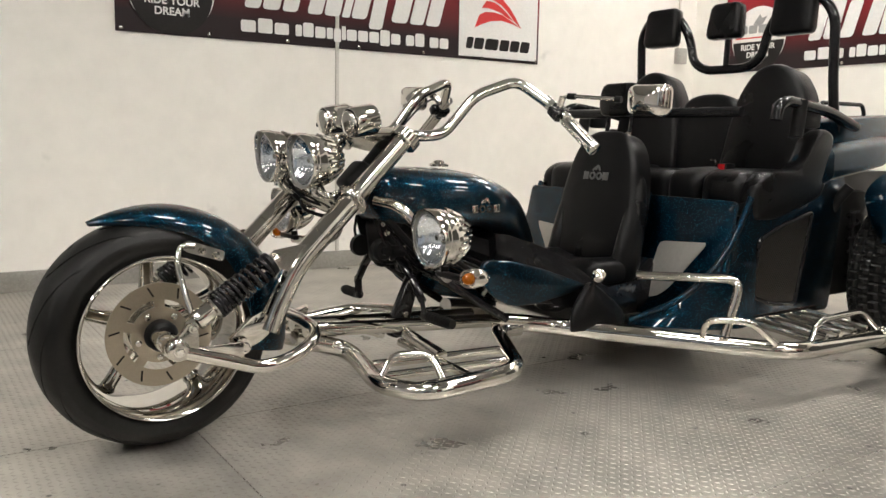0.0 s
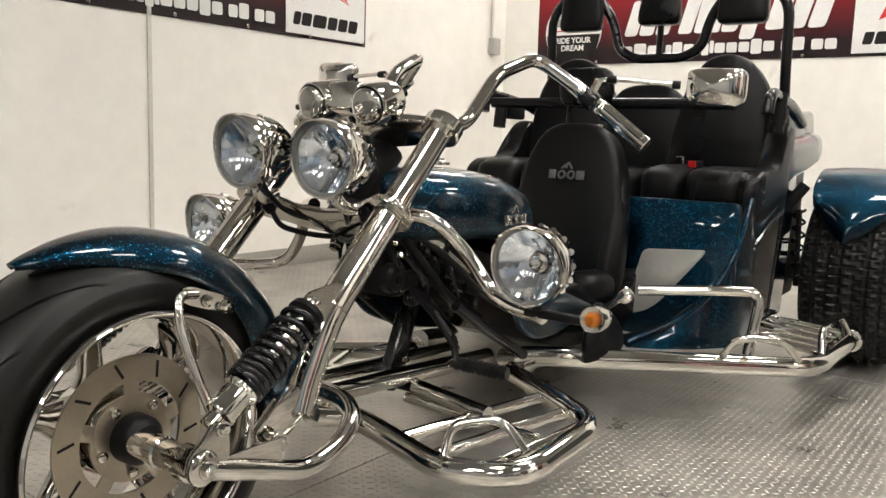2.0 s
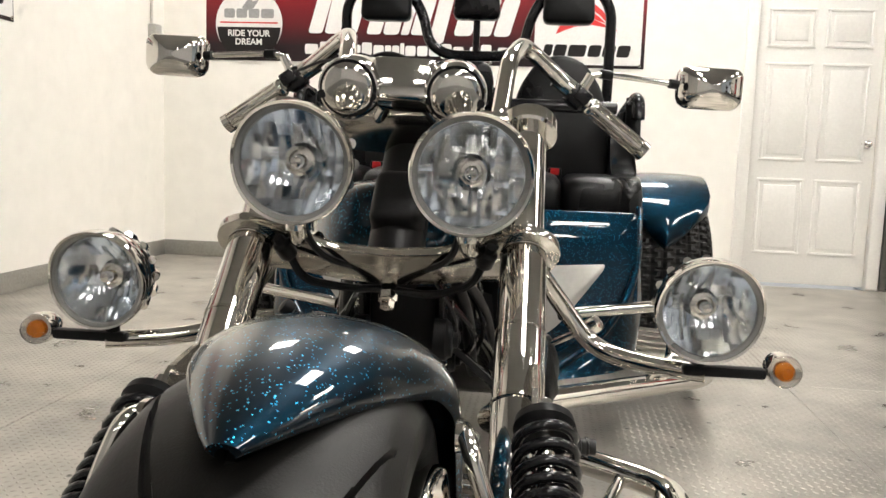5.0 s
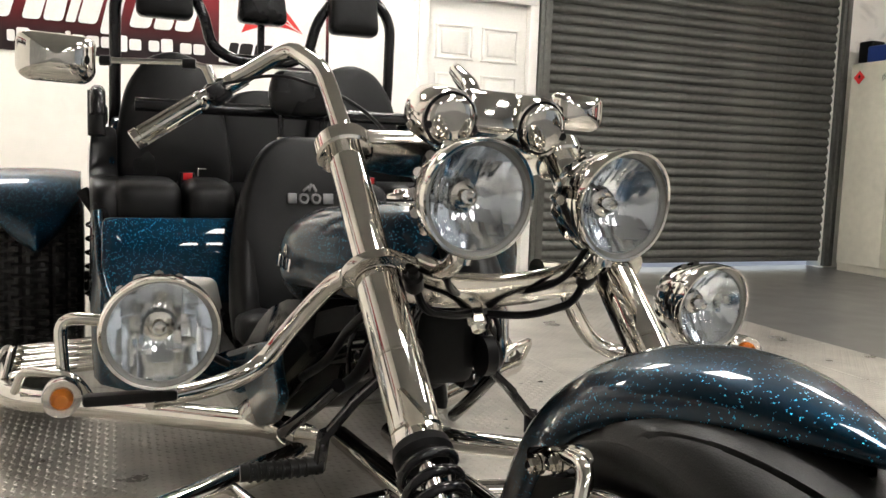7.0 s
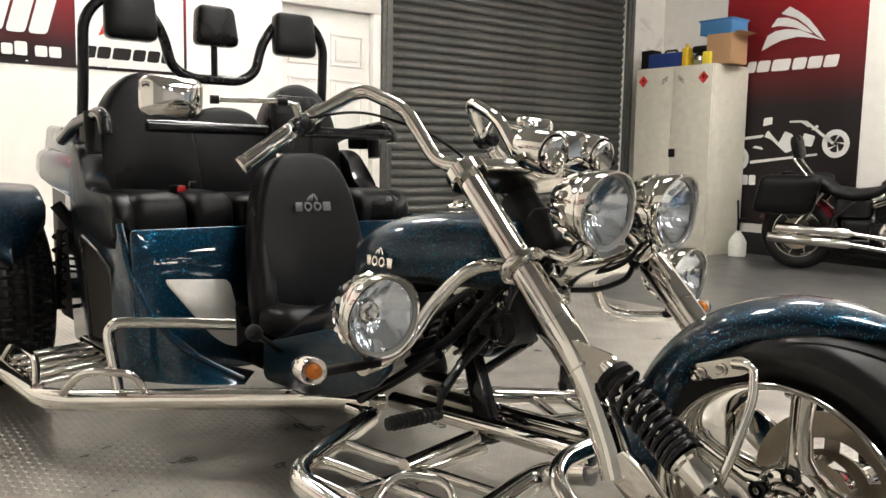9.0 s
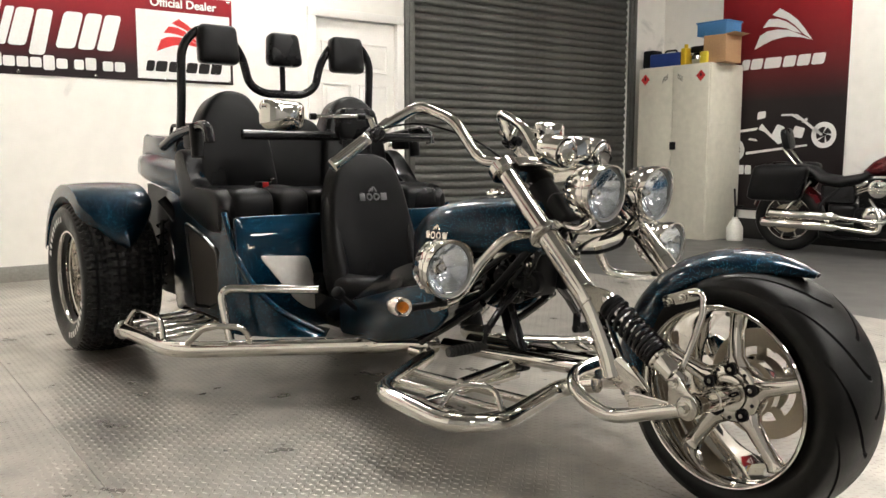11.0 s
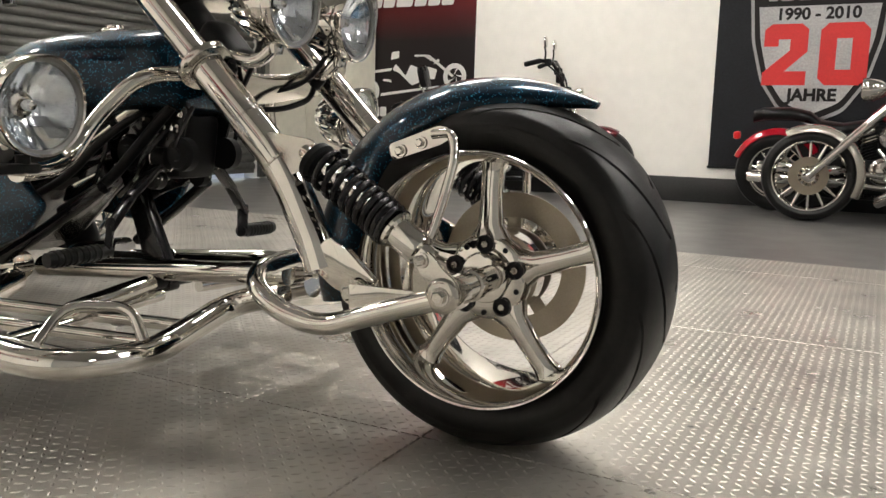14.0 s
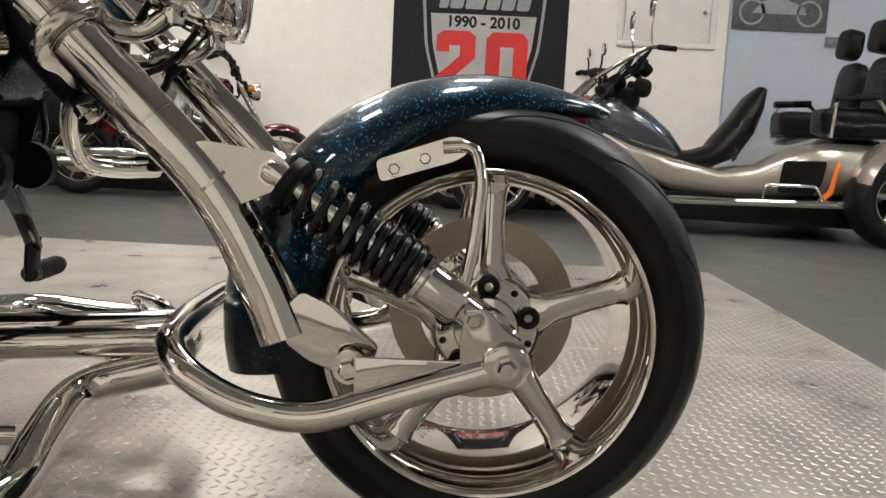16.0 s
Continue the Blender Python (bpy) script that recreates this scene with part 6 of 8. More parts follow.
def word_blocks(parent, material, m, u0, u1, v0, v1, gaps, slant=0.0, notch=True):
    """A line of plain blocks standing in for a name: widths in gaps, a negative one is a space."""
    total = sum(abs(g) for g in gaps)
    u = u0
    for i, g in enumerate(gaps):
        w = abs(g) / total * (u1 - u0)
        if g > 0:
            h = v1 - v0
            a, b = u + w * 0.05, u + w * 0.92
            lo = v0 - (h * 0.22 if (notch and i % 5 == 3) else 0.0)
            hi = v1 + (h * 0.25 if (notch and i % 4 == 1) else 0.0)
            sh = slant * h
            out = [(a, lo), (b, lo), (b + sh, hi), (a + sh, hi)]
            bm = bmesh.new()
            plate(bm, smooth_outline(out, min(w, h) * 0.22, 3), 0.0012, m)
            part("letter_block", bm, material, parent)
        u += w


def swoosh(bm, m, u, v, k):
    """A fan of three curved blades that meet at the lower right; k is its width, (u, v) the middle of its foot."""
    blades = ([(-21, 53), (-8, 62), (9, 52), (24, 40), (37, 25), (51, 6), (35, 17), (21, 31), (5, 43), (-11, 49)],
              [(-37, 34), (-27, 47), (-11, 46), (4, 40), (20, 29), (32, 18), (17, 23), (5, 29), (-11, 33), (-25, 35)],
              [(-51, 0), (-42, 22), (-29, 28), (-11, 29), (9, 26), (27, 18), (51, 6), (32, 12), (7, 16), (-18, 13), (-35, 7)])
    for blade in blades:
        plate(bm, smooth_outline([(u + a * k / 102, v + b * k / 102) for a, b in blade], 0.006 * k, 2), 0.0012, m)


def dealer_banner(name, m, width, label):
    """A printed banner; x along it, y up from its lower edge, z off the wall."""
    root = thing(name, label, "banner", m, "dealer banners on the walls")
    up = lambda z: Matrix.Translation((0, 0, z))
    bm = bmesh.new()
    n = 40
    rows = [[bm.verts.new((width * i / n, v, 0.004 + 0.003 * math.sin(i * 0.9 + v * 3) + 0.002 * math.sin(i * 2.3))) for i in range(n + 1)] for v in (0.0, 0.33, 0.66)]
    for a, b in zip(rows, rows[1:]):
        for i in range(n):
            bm.faces.new((a[i], a[i + 1], b[i + 1], b[i]))
    part("sheet", bm, BANNER_INK, root, "glossy vinyl fading from red to black")
    k = width / 3.14
    bm = bmesh.new()
    plate(bm, [(0.325 * k + 0.25 * math.cos(2 * math.pi * i / 48), 0.26 + 0.25 * math.sin(2 * math.pi * i / 48)) for i in range(48)], 0.001, up(0.011))
    disc = part("emblem", bm, WHITE_PRINT, root, "white round emblem with black lower half")
    bm = bmesh.new()
    plate(bm, [(0.325 * k + 0.237 * math.cos(math.pi + math.pi * i / 30 * 1.0), 0.235 + 0.235 * math.sin(math.pi + math.pi * i / 30)) for i in range(31)], 0.001, up(0.0125))
    part("emblem_field", bm, BLACK_PRINT, disc)
    bm = bmesh.new()
    plate(bm, [(0.11 * k, 0.262), (0.54 * k, 0.262), (0.54 * k, 0.272), (0.11 * k, 0.272)], 0.001, up(0.0125))
    part("emblem_rule", bm, RED_PRINT, disc)
    word_blocks(disc, GREY_PRINT, up(0.0125), 0.135 * k, 0.52 * k, 0.30, 0.365, (1, 1, 1, 1.2), 0, False)
    bm = bmesh.new()
    plate(bm, smooth_outline([(0.27 * k, 0.37), (0.31 * k, 0.35), (0.36 * k, 0.37), (0.40 * k, 0.43), (0.35 * k, 0.415), (0.33 * k, 0.45), (0.30 * k, 0.41)], 0.01), 0.001, up(0.0125))
    part("emblem_crest", bm, GREY_PRINT, disc)
    lettering("RIDE YOUR", 0.062, Matrix.Translation((0.325 * k, 0.19, 0.0135)), WHITE_PRINT, "motto", disc)
    lettering("DREAM", 0.062, Matrix.Translation((0.325 * k, 0.13, 0.0135)), WHITE_PRINT, "motto", disc)
    word_blocks(root, WHITE_PRINT, up(0.012), 0.76 * k, 2.22 * k, 0.20, 0.46, (1.0, 1.1, 1.0, -0.45, 1.0, 1.1, 0.55, 1.1, 1.0, -0.45, 1.25, 1.1, 1.1), 0.28)
    word_blocks(root, WHITE_PRINT, up(0.012), 0.74 * k, 2.30 * k, 0.055, 0.125, (1.3, 1.3, 1.3, -0.4, 0.6, 1, 1, 0.6, 0.7, 0.4, 1, 1, 1, 1, 1, -0.4, 0.9, 1, -0.4, 1, 1), 0, True)
    bm = bmesh.new()
    plate(bm, [(2.385 * k, 0.02), (3.115 * k, 0.02), (3.115 * k, 0.53), (2.385 * k, 0.53)], 0.001, up(0.0115))
    panel = part("dealer_panel", bm, WHITE_PRINT, root, "white panel with a red fan-shaped mark")
    bm = bmesh.new()
    swoosh(bm, up(0.0128), 2.74 * k, 0.225, 0.42)
    part("fan_mark", bm, RED_PRINT, panel)
    word_blocks(panel, BLACK_PRINT, up(0.0128), 2.44 * k, 3.04 * k, 0.075, 0.155, (0.7, 1, 1.4, 1, 1, 1), 0.2, False)
    lettering("Official Dealer", 0.088, Matrix.Translation((2.75 * k, 0.59, 0.0125)), WHITE_PRINT, "dealer_words", root)
    for i in range(7):
        for v in (0.018, 0.642):
            bm = bmesh.new()
            u = 0.03 + (width - 0.06) * i / 6
            lathe(bm, [(0.0, 0.011), (0.002, 0.011), (0.003, 0.008), (0.003, 0.005), (0.0, 0.0045)], (u, v, 0.010), (0, 0, 1), 12)
            part("eyelet", bm, STEEL, root)
    return root


dealer_banner("banner", facing((-2.28, Y1 - 0.002, 1.44), (1, 0, 0), (0, 0, 1)), 3.14, "red and black vinyl dealer banner with white blocks")
dealer_banner("banner", facing((X0 + 0.002, 0.50, 1.425), (0, 1, 0), (0, 0, 1)), 3.05, "red and black vinyl dealer banner with white blocks")

# trunking and junction box in the corner
root = thing("junction_box", "small grey junction box with conduit on the wall", "junction box", pose(X0, 5.1, 0))
bm = bmesh.new()
box(bm, (0.03, 0, 1.59), (0.06, 0.10, 0.13), None, 0.008)
part("box_body", bm, surface("grey_box", (0.42, 0.41, 0.38), 0.45), root)
bm = bmesh.new()
tube(bm, [(0.02, -0.03, 1.65), (0.02, -0.03, H)], 0.011, 0, 10)
part("conduit", bm, surface("pale_conduit", (0.6, 0.58, 0.53), 0.45), root, "pale vertical conduit")

# ---------------------------------------------------------------- hanging banners on the east wall
EAST = lambda y, z: facing((X1 - 0.004, y, z), (0, -1, 0), (0, 0, 1))


def hanging_sheet(root, w, z0, z1, material):
    bm = bmesh.new()
    n = 16
    rows = [[bm.verts.new((w * i / n, v, 0.002 + 0.005 * (1 + math.sin(i * 0.8 + v * 2)))) for i in range(n + 1)] for v in np.linspace(z0, z1, 9)]
    for a, b in zip(rows, rows[1:]):
        for i in range(n):
            bm.faces.new((a[i], a[i + 1], b[i + 1], b[i]))
    part("sheet", bm, material, root)
    for v in (z0, z1):
        bm = bmesh.new()
        tube(bm, [(-0.01, v, 0.012), (w + 0.01, v, 0.012)], 0.009, 0, 8)
        part("batten", bm, BLACK_SATIN, root)


red = thing("poster", "tall hanging poster fading from red to black with white shapes", "poster", EAST(4.50, 0))
hanging_sheet(red, 1.44, 0.30, 2.95, gradient_print("red_poster_ink", (0.40, 0.012, 0.02), (0.014, 0.010, 0.011), 1.45, 2.9))
up = Matrix.Translation((0, 0, 0.0155))
bm = bmesh.new()
swoosh(bm, up, 0.735, 1.99, 0.65)
part("fan_mark", bm, WHITE_PRINT, red, "white fan-shaped mark")
word_blocks(red, WHITE_PRINT, up, 0.25, 1.20, 1.785, 1.895, (0.7, 1, 1.4, 1, 1, 1), 0.2, False)
bm = bmesh.new()
up = Matrix.Translation((-0.024, -0.125, 0.0155))


def ring_print(u, v, r0, r1, n=28):
    for i in range(n):
        a, b = 2 * math.pi * i / n, 2 * math.pi * (i + 1) / n
        plate(bm, [(u + r0 * math.cos(a), v + r0 * math.sin(a)), (u + r1 * math.cos(a), v + r1 * math.sin(a)), (u + r1 * math.cos(b), v + r1 * math.sin(b)), (u + r0 * math.cos(b), v + r0 * math.sin(b))], 0.001, up)


ring_print(0.24, 1.06, 0.075, 0.125)
ring_print(1.25, 1.21, 0.08, 0.13)
for i in range(5):
    a = 2 * math.pi * i / 5
    for cu, cv in ((0.24, 1.06), (1.25, 1.21)):
        plate(bm, [(cu + 0.015 * math.cos(a + 1.5), cv + 0.015 * math.sin(a + 1.5)), (cu + 0.08 * math.cos(a - 0.12), cv + 0.08 * math.sin(a - 0.12)), (cu + 0.08 * math.cos(a + 0.12), cv + 0.08 * math.sin(a + 0.12))], 0.001, up)
for out in ([(0.22, 1.24), (0.50, 1.27), (0.52, 1.30), (0.24, 1.27)], [(0.50, 1.38), (0.60, 1.40), (0.60, 1.47), (0.51, 1.46)], [(0.52, 1.28), (0.60, 1.25), (0.76, 1.12), (0.86, 1.16), (0.82, 1.30), (0.74, 1.33), (0.68, 1.22), (0.56, 1.34)],
            [(0.38, 1.01), (1.08, 1.10), (1.08, 1.12), (0.38, 1.04)], [(0.92, 1.42), (0.95, 1.43), (1.24, 1.22), (1.22, 1.20)], [(0.78, 1.43), (0.92, 1.43), (1.0, 1.38), (0.98, 1.36), (0.90, 1.41), (0.78, 1.41)],
            [(0.90, 1.20), (1.02, 1.18), (1.05, 1.28), (0.94, 1.31)], [(0.40, 1.17), (0.52, 1.15), (0.50, 1.18), (0.42, 1.19)], [(1.0, 1.33), (1.08, 1.36), (1.06, 1.39)]):
    plate(bm, smooth_outline(out, 0.015, 3), 0.001, up)
part("vehicle_print", bm, WHITE_PRINT, red, "white print of a vehicle in outline")
word_blocks(red, WHITE_PRINT, up, 0.20, 0.46, 0.80, 0.90, (1, 1, 1), 0, False)

black = thing("poster", "tall black hanging poster with a grey shield and red number", "poster", EAST(0.755, 0))
hanging_sheet(black, 1.51, 0.30, 2.75, surface("black_poster_ink", (0.012, 0.013, 0.016), 0.5, var=0.25, spec=0.25))


SHIELD = Matrix.Translation((0.78 - 0.77 * 1.13, 1.25 - 1.37 * 1.13, 0)) @ Matrix.Diagonal((1.13, 1.13, 1, 1))


def shield(k, v0=0.0):
    c, z = 0.77, 1.42
    pts = [(-0.47, 0.72), (-0.47, 0.40), (-0.44, 0.05), (-0.36, -0.25), (-0.22, -0.46), (0.0, -0.56), (0.22, -0.46), (0.36, -0.25), (0.44, 0.05), (0.47, 0.40), (0.47, 0.72)]
    return [(c + x * k, z + y * (k if y < 0 else 1)) for x, y in pts]


for k, z, material, nm in ((1.0, 0.0150, GREY_PRINT, "shield_rim"), (0.95, 0.0165, BLACK_PRINT, "shield_line"), (0.86, 0.0180, surface("silver_print", (0.42, 0.41, 0.41), 0.4, var=0.25, scale=2), "shield_field")):
    bm = bmesh.new()
    out = shield(k)
    if nm == "shield_field":
        out = [(u, min(v, 1.715)) for u, v in out]
    plate(bm, smooth_outline(out, 0.05), 0.001, Matrix.Translation((0, 0, z)) @ SHIELD)
    part(nm, bm, material, black)
word_blocks(black, GREY_PRINT, Matrix.Translation((0, 0, 0.0195)) @ SHIELD, 0.42, 1.12, 1.755, 1.855, (0.7, 1, 1.4, 1, 1, 1), 0.2, False)
lettering("1990 - 2010", 0.130, Matrix.Translation((0.78, 1.572, 0.0195)), BLACK_PRINT, "lettering", black, bold=0.035)
lettering("JAHRE", 0.135, Matrix.Translation((0.78, 0.918, 0.0195)), BLACK_PRINT, "word", black, bold=0.045)
bm = bmesh.new()
for out in ([(0.42, 1.43), (0.52, 1.43), (0.52, 1.48), (0.60, 1.48), (0.60, 1.40), (0.42, 1.24), (0.42, 1.15), (0.72, 1.15), (0.72, 1.25), (0.57, 1.25), (0.72, 1.39), (0.72, 1.55), (0.67, 1.59), (0.47, 1.59), (0.42, 1.55)],):
    plate(bm, out, 0.001, Matrix.Translation((0, 0, 0.0196)) @ SHIELD)
for out in ([(0.80, 1.20), (0.85, 1.15), (1.07, 1.15), (1.12, 1.20), (1.12, 1.26), (0.80, 1.26)], [(0.80, 1.54), (0.85, 1.59), (1.07, 1.59), (1.12, 1.54), (1.12, 1.48), (0.80, 1.48)], [(0.80, 1.26), (0.91, 1.26), (0.91, 1.48), (0.80, 1.48)], [(1.01, 1.26), (1.12, 1.26), (1.12, 1.48), (1.01, 1.48)]):
    plate(bm, out, 0.001, Matrix.Translation((0, 0, 0.0196)) @ SHIELD)
part("number", bm, RED_PRINT, black, "heavy red number 20")

# access hatch, return wall coloured blue for daylight, framed picture and socket
root = thing("hatch", "white framed access hatch in the wall, closed", "hatch", EAST(-1.19, 1.44), kind="")
bm = bmesh.new()
box(bm, (0.41, 0.36, 0.006), (0.72, 0.62, 0.016), None, 0.003)
part("leaf", bm, DOOR_PAINT, root)
bm = bmesh.new()
for c, s in (((0.41, 0.02, 0.012), (0.84, 0.05, 0.03)), ((0.41, 0.70, 0.012), (0.84, 0.05, 0.03)), ((0.015, 0.36, 0.012), (0.05, 0.64, 0.03)), ((0.805, 0.36, 0.012), (0.05, 0.64, 0.03))):
    box(bm, c, s, None, 0.006)
part("frame", bm, DOOR_PAINT, root)
bm = bmesh.new()
lathe(bm, [(0, 0.012), (0.02, 0.012), (0.024, 0.02), (0.034, 0.02), (0.036, 0.001)], (0.72, 0.30, 0.012), (0, 0, 1), 16)
part("handle", bm, STEEL, root)
bm = bmesh.new()
box(bm, (X1 - 0.03, (Y0 - 2.12) / 2, H / 2 - 0.015), (0.06, -2.12 - Y0, H + 0.03), None, 0)
# the bluish daylight on this wall is put into its base colour
solid("wall_east_b", bm, surface("daylight_tinted_wall", (0.46, 0.52, 0.60), 0.6, var=0.04, world_space=True), "return of the wall with daylight's pale blue put into its colour", "wall", kind="structure")
EASTB = lambda y, z: facing((X1 - 0.062, y, z), (0, -1, 0), (0, 0, 1))
root = thing("picture", "dark unframed picture of a motorcycle on the wall", "picture", EASTB(-2.13, 1.61))
bm = bmesh.new()
box(bm, (0.40, 0.28, 0.006), (0.80, 0.56, 0.01), None, 0.002)
part("sheet", bm, surface("picture_print", (0.09, 0.10, 0.11), 0.4, var=0.5, scale=6), root)
bm = bmesh.new()
for cu in (0.16, 0.64):
    lathe(bm, [(0.0115, 0.11), (0.0125, 0.11), (0.0125, 0.09), (0.0115, 0.09)], (cu, 0.15, 0), (0, 0, 1), 28, closed=True)
plate(bm, [(0.16, 0.14), (0.62, 0.14), (0.60, 0.20), (0.40, 0.28), (0.24, 0.24)], 0.001, Matrix.Translation((0, 0, 0.012)))
part("vehicle_print", bm, GREY_PRINT, root)
root = thing("socket", "grey double wall socket", "socket", EASTB(-2.93, 1.493))
bm = bmesh.new()
box(bm, (0.07, 0.045, 0.012), (0.146, 0.086, 0.024), None, 0.006)
part("plate", bm, surface("socket_grey", (0.20, 0.21, 0.23), 0.4), root)
for u in (0.04, 0.10):
    bm = bmesh.new()
    box(bm, (u, 0.045, 0.025), (0.035, 0.04, 0.006), None, 0.002)
    part("outlet", bm, GREY_PRINT, root)


# ---------------------------------------------------------------- the cabinet and what stands on it
def cabinet():
    root = thing("cabinet", "cream steel two-door storage cabinet with red hazard diamonds", "cabinet", pose(5.58, 4.20, 0))
    w, h, d = 0.94, 1.84, 0.56          # along y, up, along x
    bm = bmesh.new()
    box(bm, (0.02 + d / 2, w / 2, h / 2 - 0.009), (d, w, h + 0.018), None, 0.008)
    part("body", bm, CREAM_STEEL, root)
    for i, (y0, y1) in enumerate(((0.008, w / 2 - 0.002), (w / 2 + 0.002, w - 0.008))):
        bm = bmesh.new()
        box(bm, (0.009, (y0 + y1) / 2, h / 2 + 0.02), (0.02, y1 - y0, h - 0.07), None, 0.005)
        door = part("door", bm, CREAM_STEEL, root, "cream steel door")
        bm = bmesh.new()
        c = (y0 + y1) / 2 + (0.14 if i else -0.13)
        plate(bm, [(0.06, 0), (0, 0.06), (-0.06, 0), (0, -0.06)], 0.002, facing((-0.0022, c, h - 0.13), (0, -1, 0), (0, 0, 1)))
        dia = part("hazard_label", bm, RED_PRINT, door, "red hazard diamond")
        bm = bmesh.new()
        plate(bm, [(0.012, -0.012), (0.008, 0.012), (0, 0.026), (-0.008, 0.012), (-0.012, -0.012)], 0.002, facing((-0.0036, c, h - 0.125), (0, -1, 0), (0, 0, 1)))
        part("hazard_mark", bm, BLACK_PRINT, dia)
        for k in range(4):
            bm = bmesh.new()
            m = facing((-0.002, w / 2 + (0.10 if i else -0.10), h - 0.115 - k * 0.014), (0, -1, 0.6 if i else -0.6), (0, 0, 1))
            plate(bm, [(-0.04, -0.002), (0.04, -0.002), (0.04, 0.002), (-0.04, 0.002)], 0.002, m)
            part("louvre", bm, BLACK_SATIN, door)
    bm = bmesh.new()
    box(bm, (-0.008, w / 2 - 0.03, 0.98), (0.02, 0.07, 0.085), None, 0.006)
    part("handle", bm, BLACK_SATIN, root, "black door handle")
    return root


cabinet()
TOP = 1.842
root = thing("toolbox", "blue plastic toolbox with a black handle", "toolbox", pose(5.78, 4.86, TOP))
bm = bmesh.new()
box(bm, (0, 0, 0.075), (0.22, 0.42, 0.15), None, 0.02, 3)
part("body", bm, surface("blue_plastic", (0.02, 0.05, 0.22), 0.4), root)
bm = bmesh.new()
tube(bm, [(0, -0.08, 0.145), (0, -0.07, 0.185), (0, 0.07, 0.185), (0, 0.08, 0.145)], 0.01, 0.02, 8)
part("handle", bm, BLACK_SATIN, root)
bm = bmesh.new()
box(bm, (0, 0, 0.10), (0.16, 0.15, 0.20), None, 0.02, 3)
solid("battery", bm, BLACK_SATIN, "black plastic battery case on the cabinet", "battery", pose(5.76, 5.10, TOP), sharp=30)
bm = bmesh.new()
box(bm, (0, 0, 0.09), (0.10, 0.07, 0.18), None, 0.015, 3)
lathe(bm, [(0, 0.02), (0.04, 0.02)], (0, 0, 0.18), (0, 0, 1), 12)
solid("bottle", bm, surface("yellow_plastic", (0.70, 0.45, 0.02), 0.4), "yellow plastic bottle on the cabinet", "bottle", pose(5.70, 4.60, TOP))
root = thing("kettle_tank", "rounded silver tank with black valve top", "tank", pose(5.78, 4.47, TOP))
bm = bmesh.new()
lathe(bm, [(0, 0.05), (0.01, 0.09), (0.05, 0.115), (0.09, 0.11), (0.12, 0.07), (0.13, 0.03)], (0, 0, 0), (0, 0, 1), 28)
part("body", bm, STEEL, root)
bm = bmesh.new()
box(bm, (0, 0, 0.16), (0.14, 0.18, 0.07), None, 0.02, 3)
part("valve", bm, BLACK_SATIN, root)
root = thing("carton", "brown cardboard carton with open flaps", "carton", pose(5.82, 4.20, TOP, 0, 0, 4))
bm = bmesh.new()
box(bm, (0, 0.03, 0.14), (0.30, 0.26, 0.28), None, 0.003)
part("body", bm, surface("cardboard", (0.42, 0.25, 0.13), 0.75), root)
bm = bmesh.new()
plate(bm, [(-0.15, 0), (0.15, 0), (0.14, 0.09), (-0.14, 0.09)], 0.004, facing((0, -0.10, 0.28), (1, 0, 0), (0, -1, 0.15)))
part("flap", bm, surface("cardboard_flap", (0.45, 0.28, 0.15), 0.75), root)
bm = bmesh.new()
box(bm, (0, 0, 0.065), (0.26, 0.36, 0.13), None, 0.008)
box(bm, (0, 0, 0.135), (0.28, 0.38, 0.02), None, 0.005)
solid("crate", bm, surface("pale_blue_box", (0.06, 0.20, 0.42), 0.45), "blue lidded box on top of the carton", "box", pose(5.82, 4.28, TOP + 0.282))
bm = bmesh.new()
box(bm, (0, 0, 0.06), (0.06, 0.09, 0.12), None, 0.01)
solid("packet", bm, surface("yellow_print", (0.75, 0.60, 0.05), 0.5), "yellow packet on the cabinet", "packet", pose(5.66, 4.33, TOP))
root = thing("spray_bottle", "white plastic jug with black spray pump on the floor", "bottle", pose(5.86, 4.02, FZ - 0.006))
bm = bmesh.new()
lathe(bm, [(0, 0.075), (0.01, 0.085), (0.14, 0.085), (0.20, 0.055), (0.23, 0.03), (0.25, 0.03)], (0, 0, 0), (0, 0, 1), 28)
part("jug", bm, surface("milky_plastic", (0.75, 0.74, 0.68), 0.4), root)
bm = bmesh.new()
tube(bm, [(0, 0, 0.25), (0, 0, 0.36), (-0.02, -0.10, 0.37)], 0.014, 0.03, 10)
tube(bm, [(0, 0, 0.30), (0, 0.02, 0.55)], 0.01, 0, 8)
part("pump", bm, BLACK_SATIN, root)


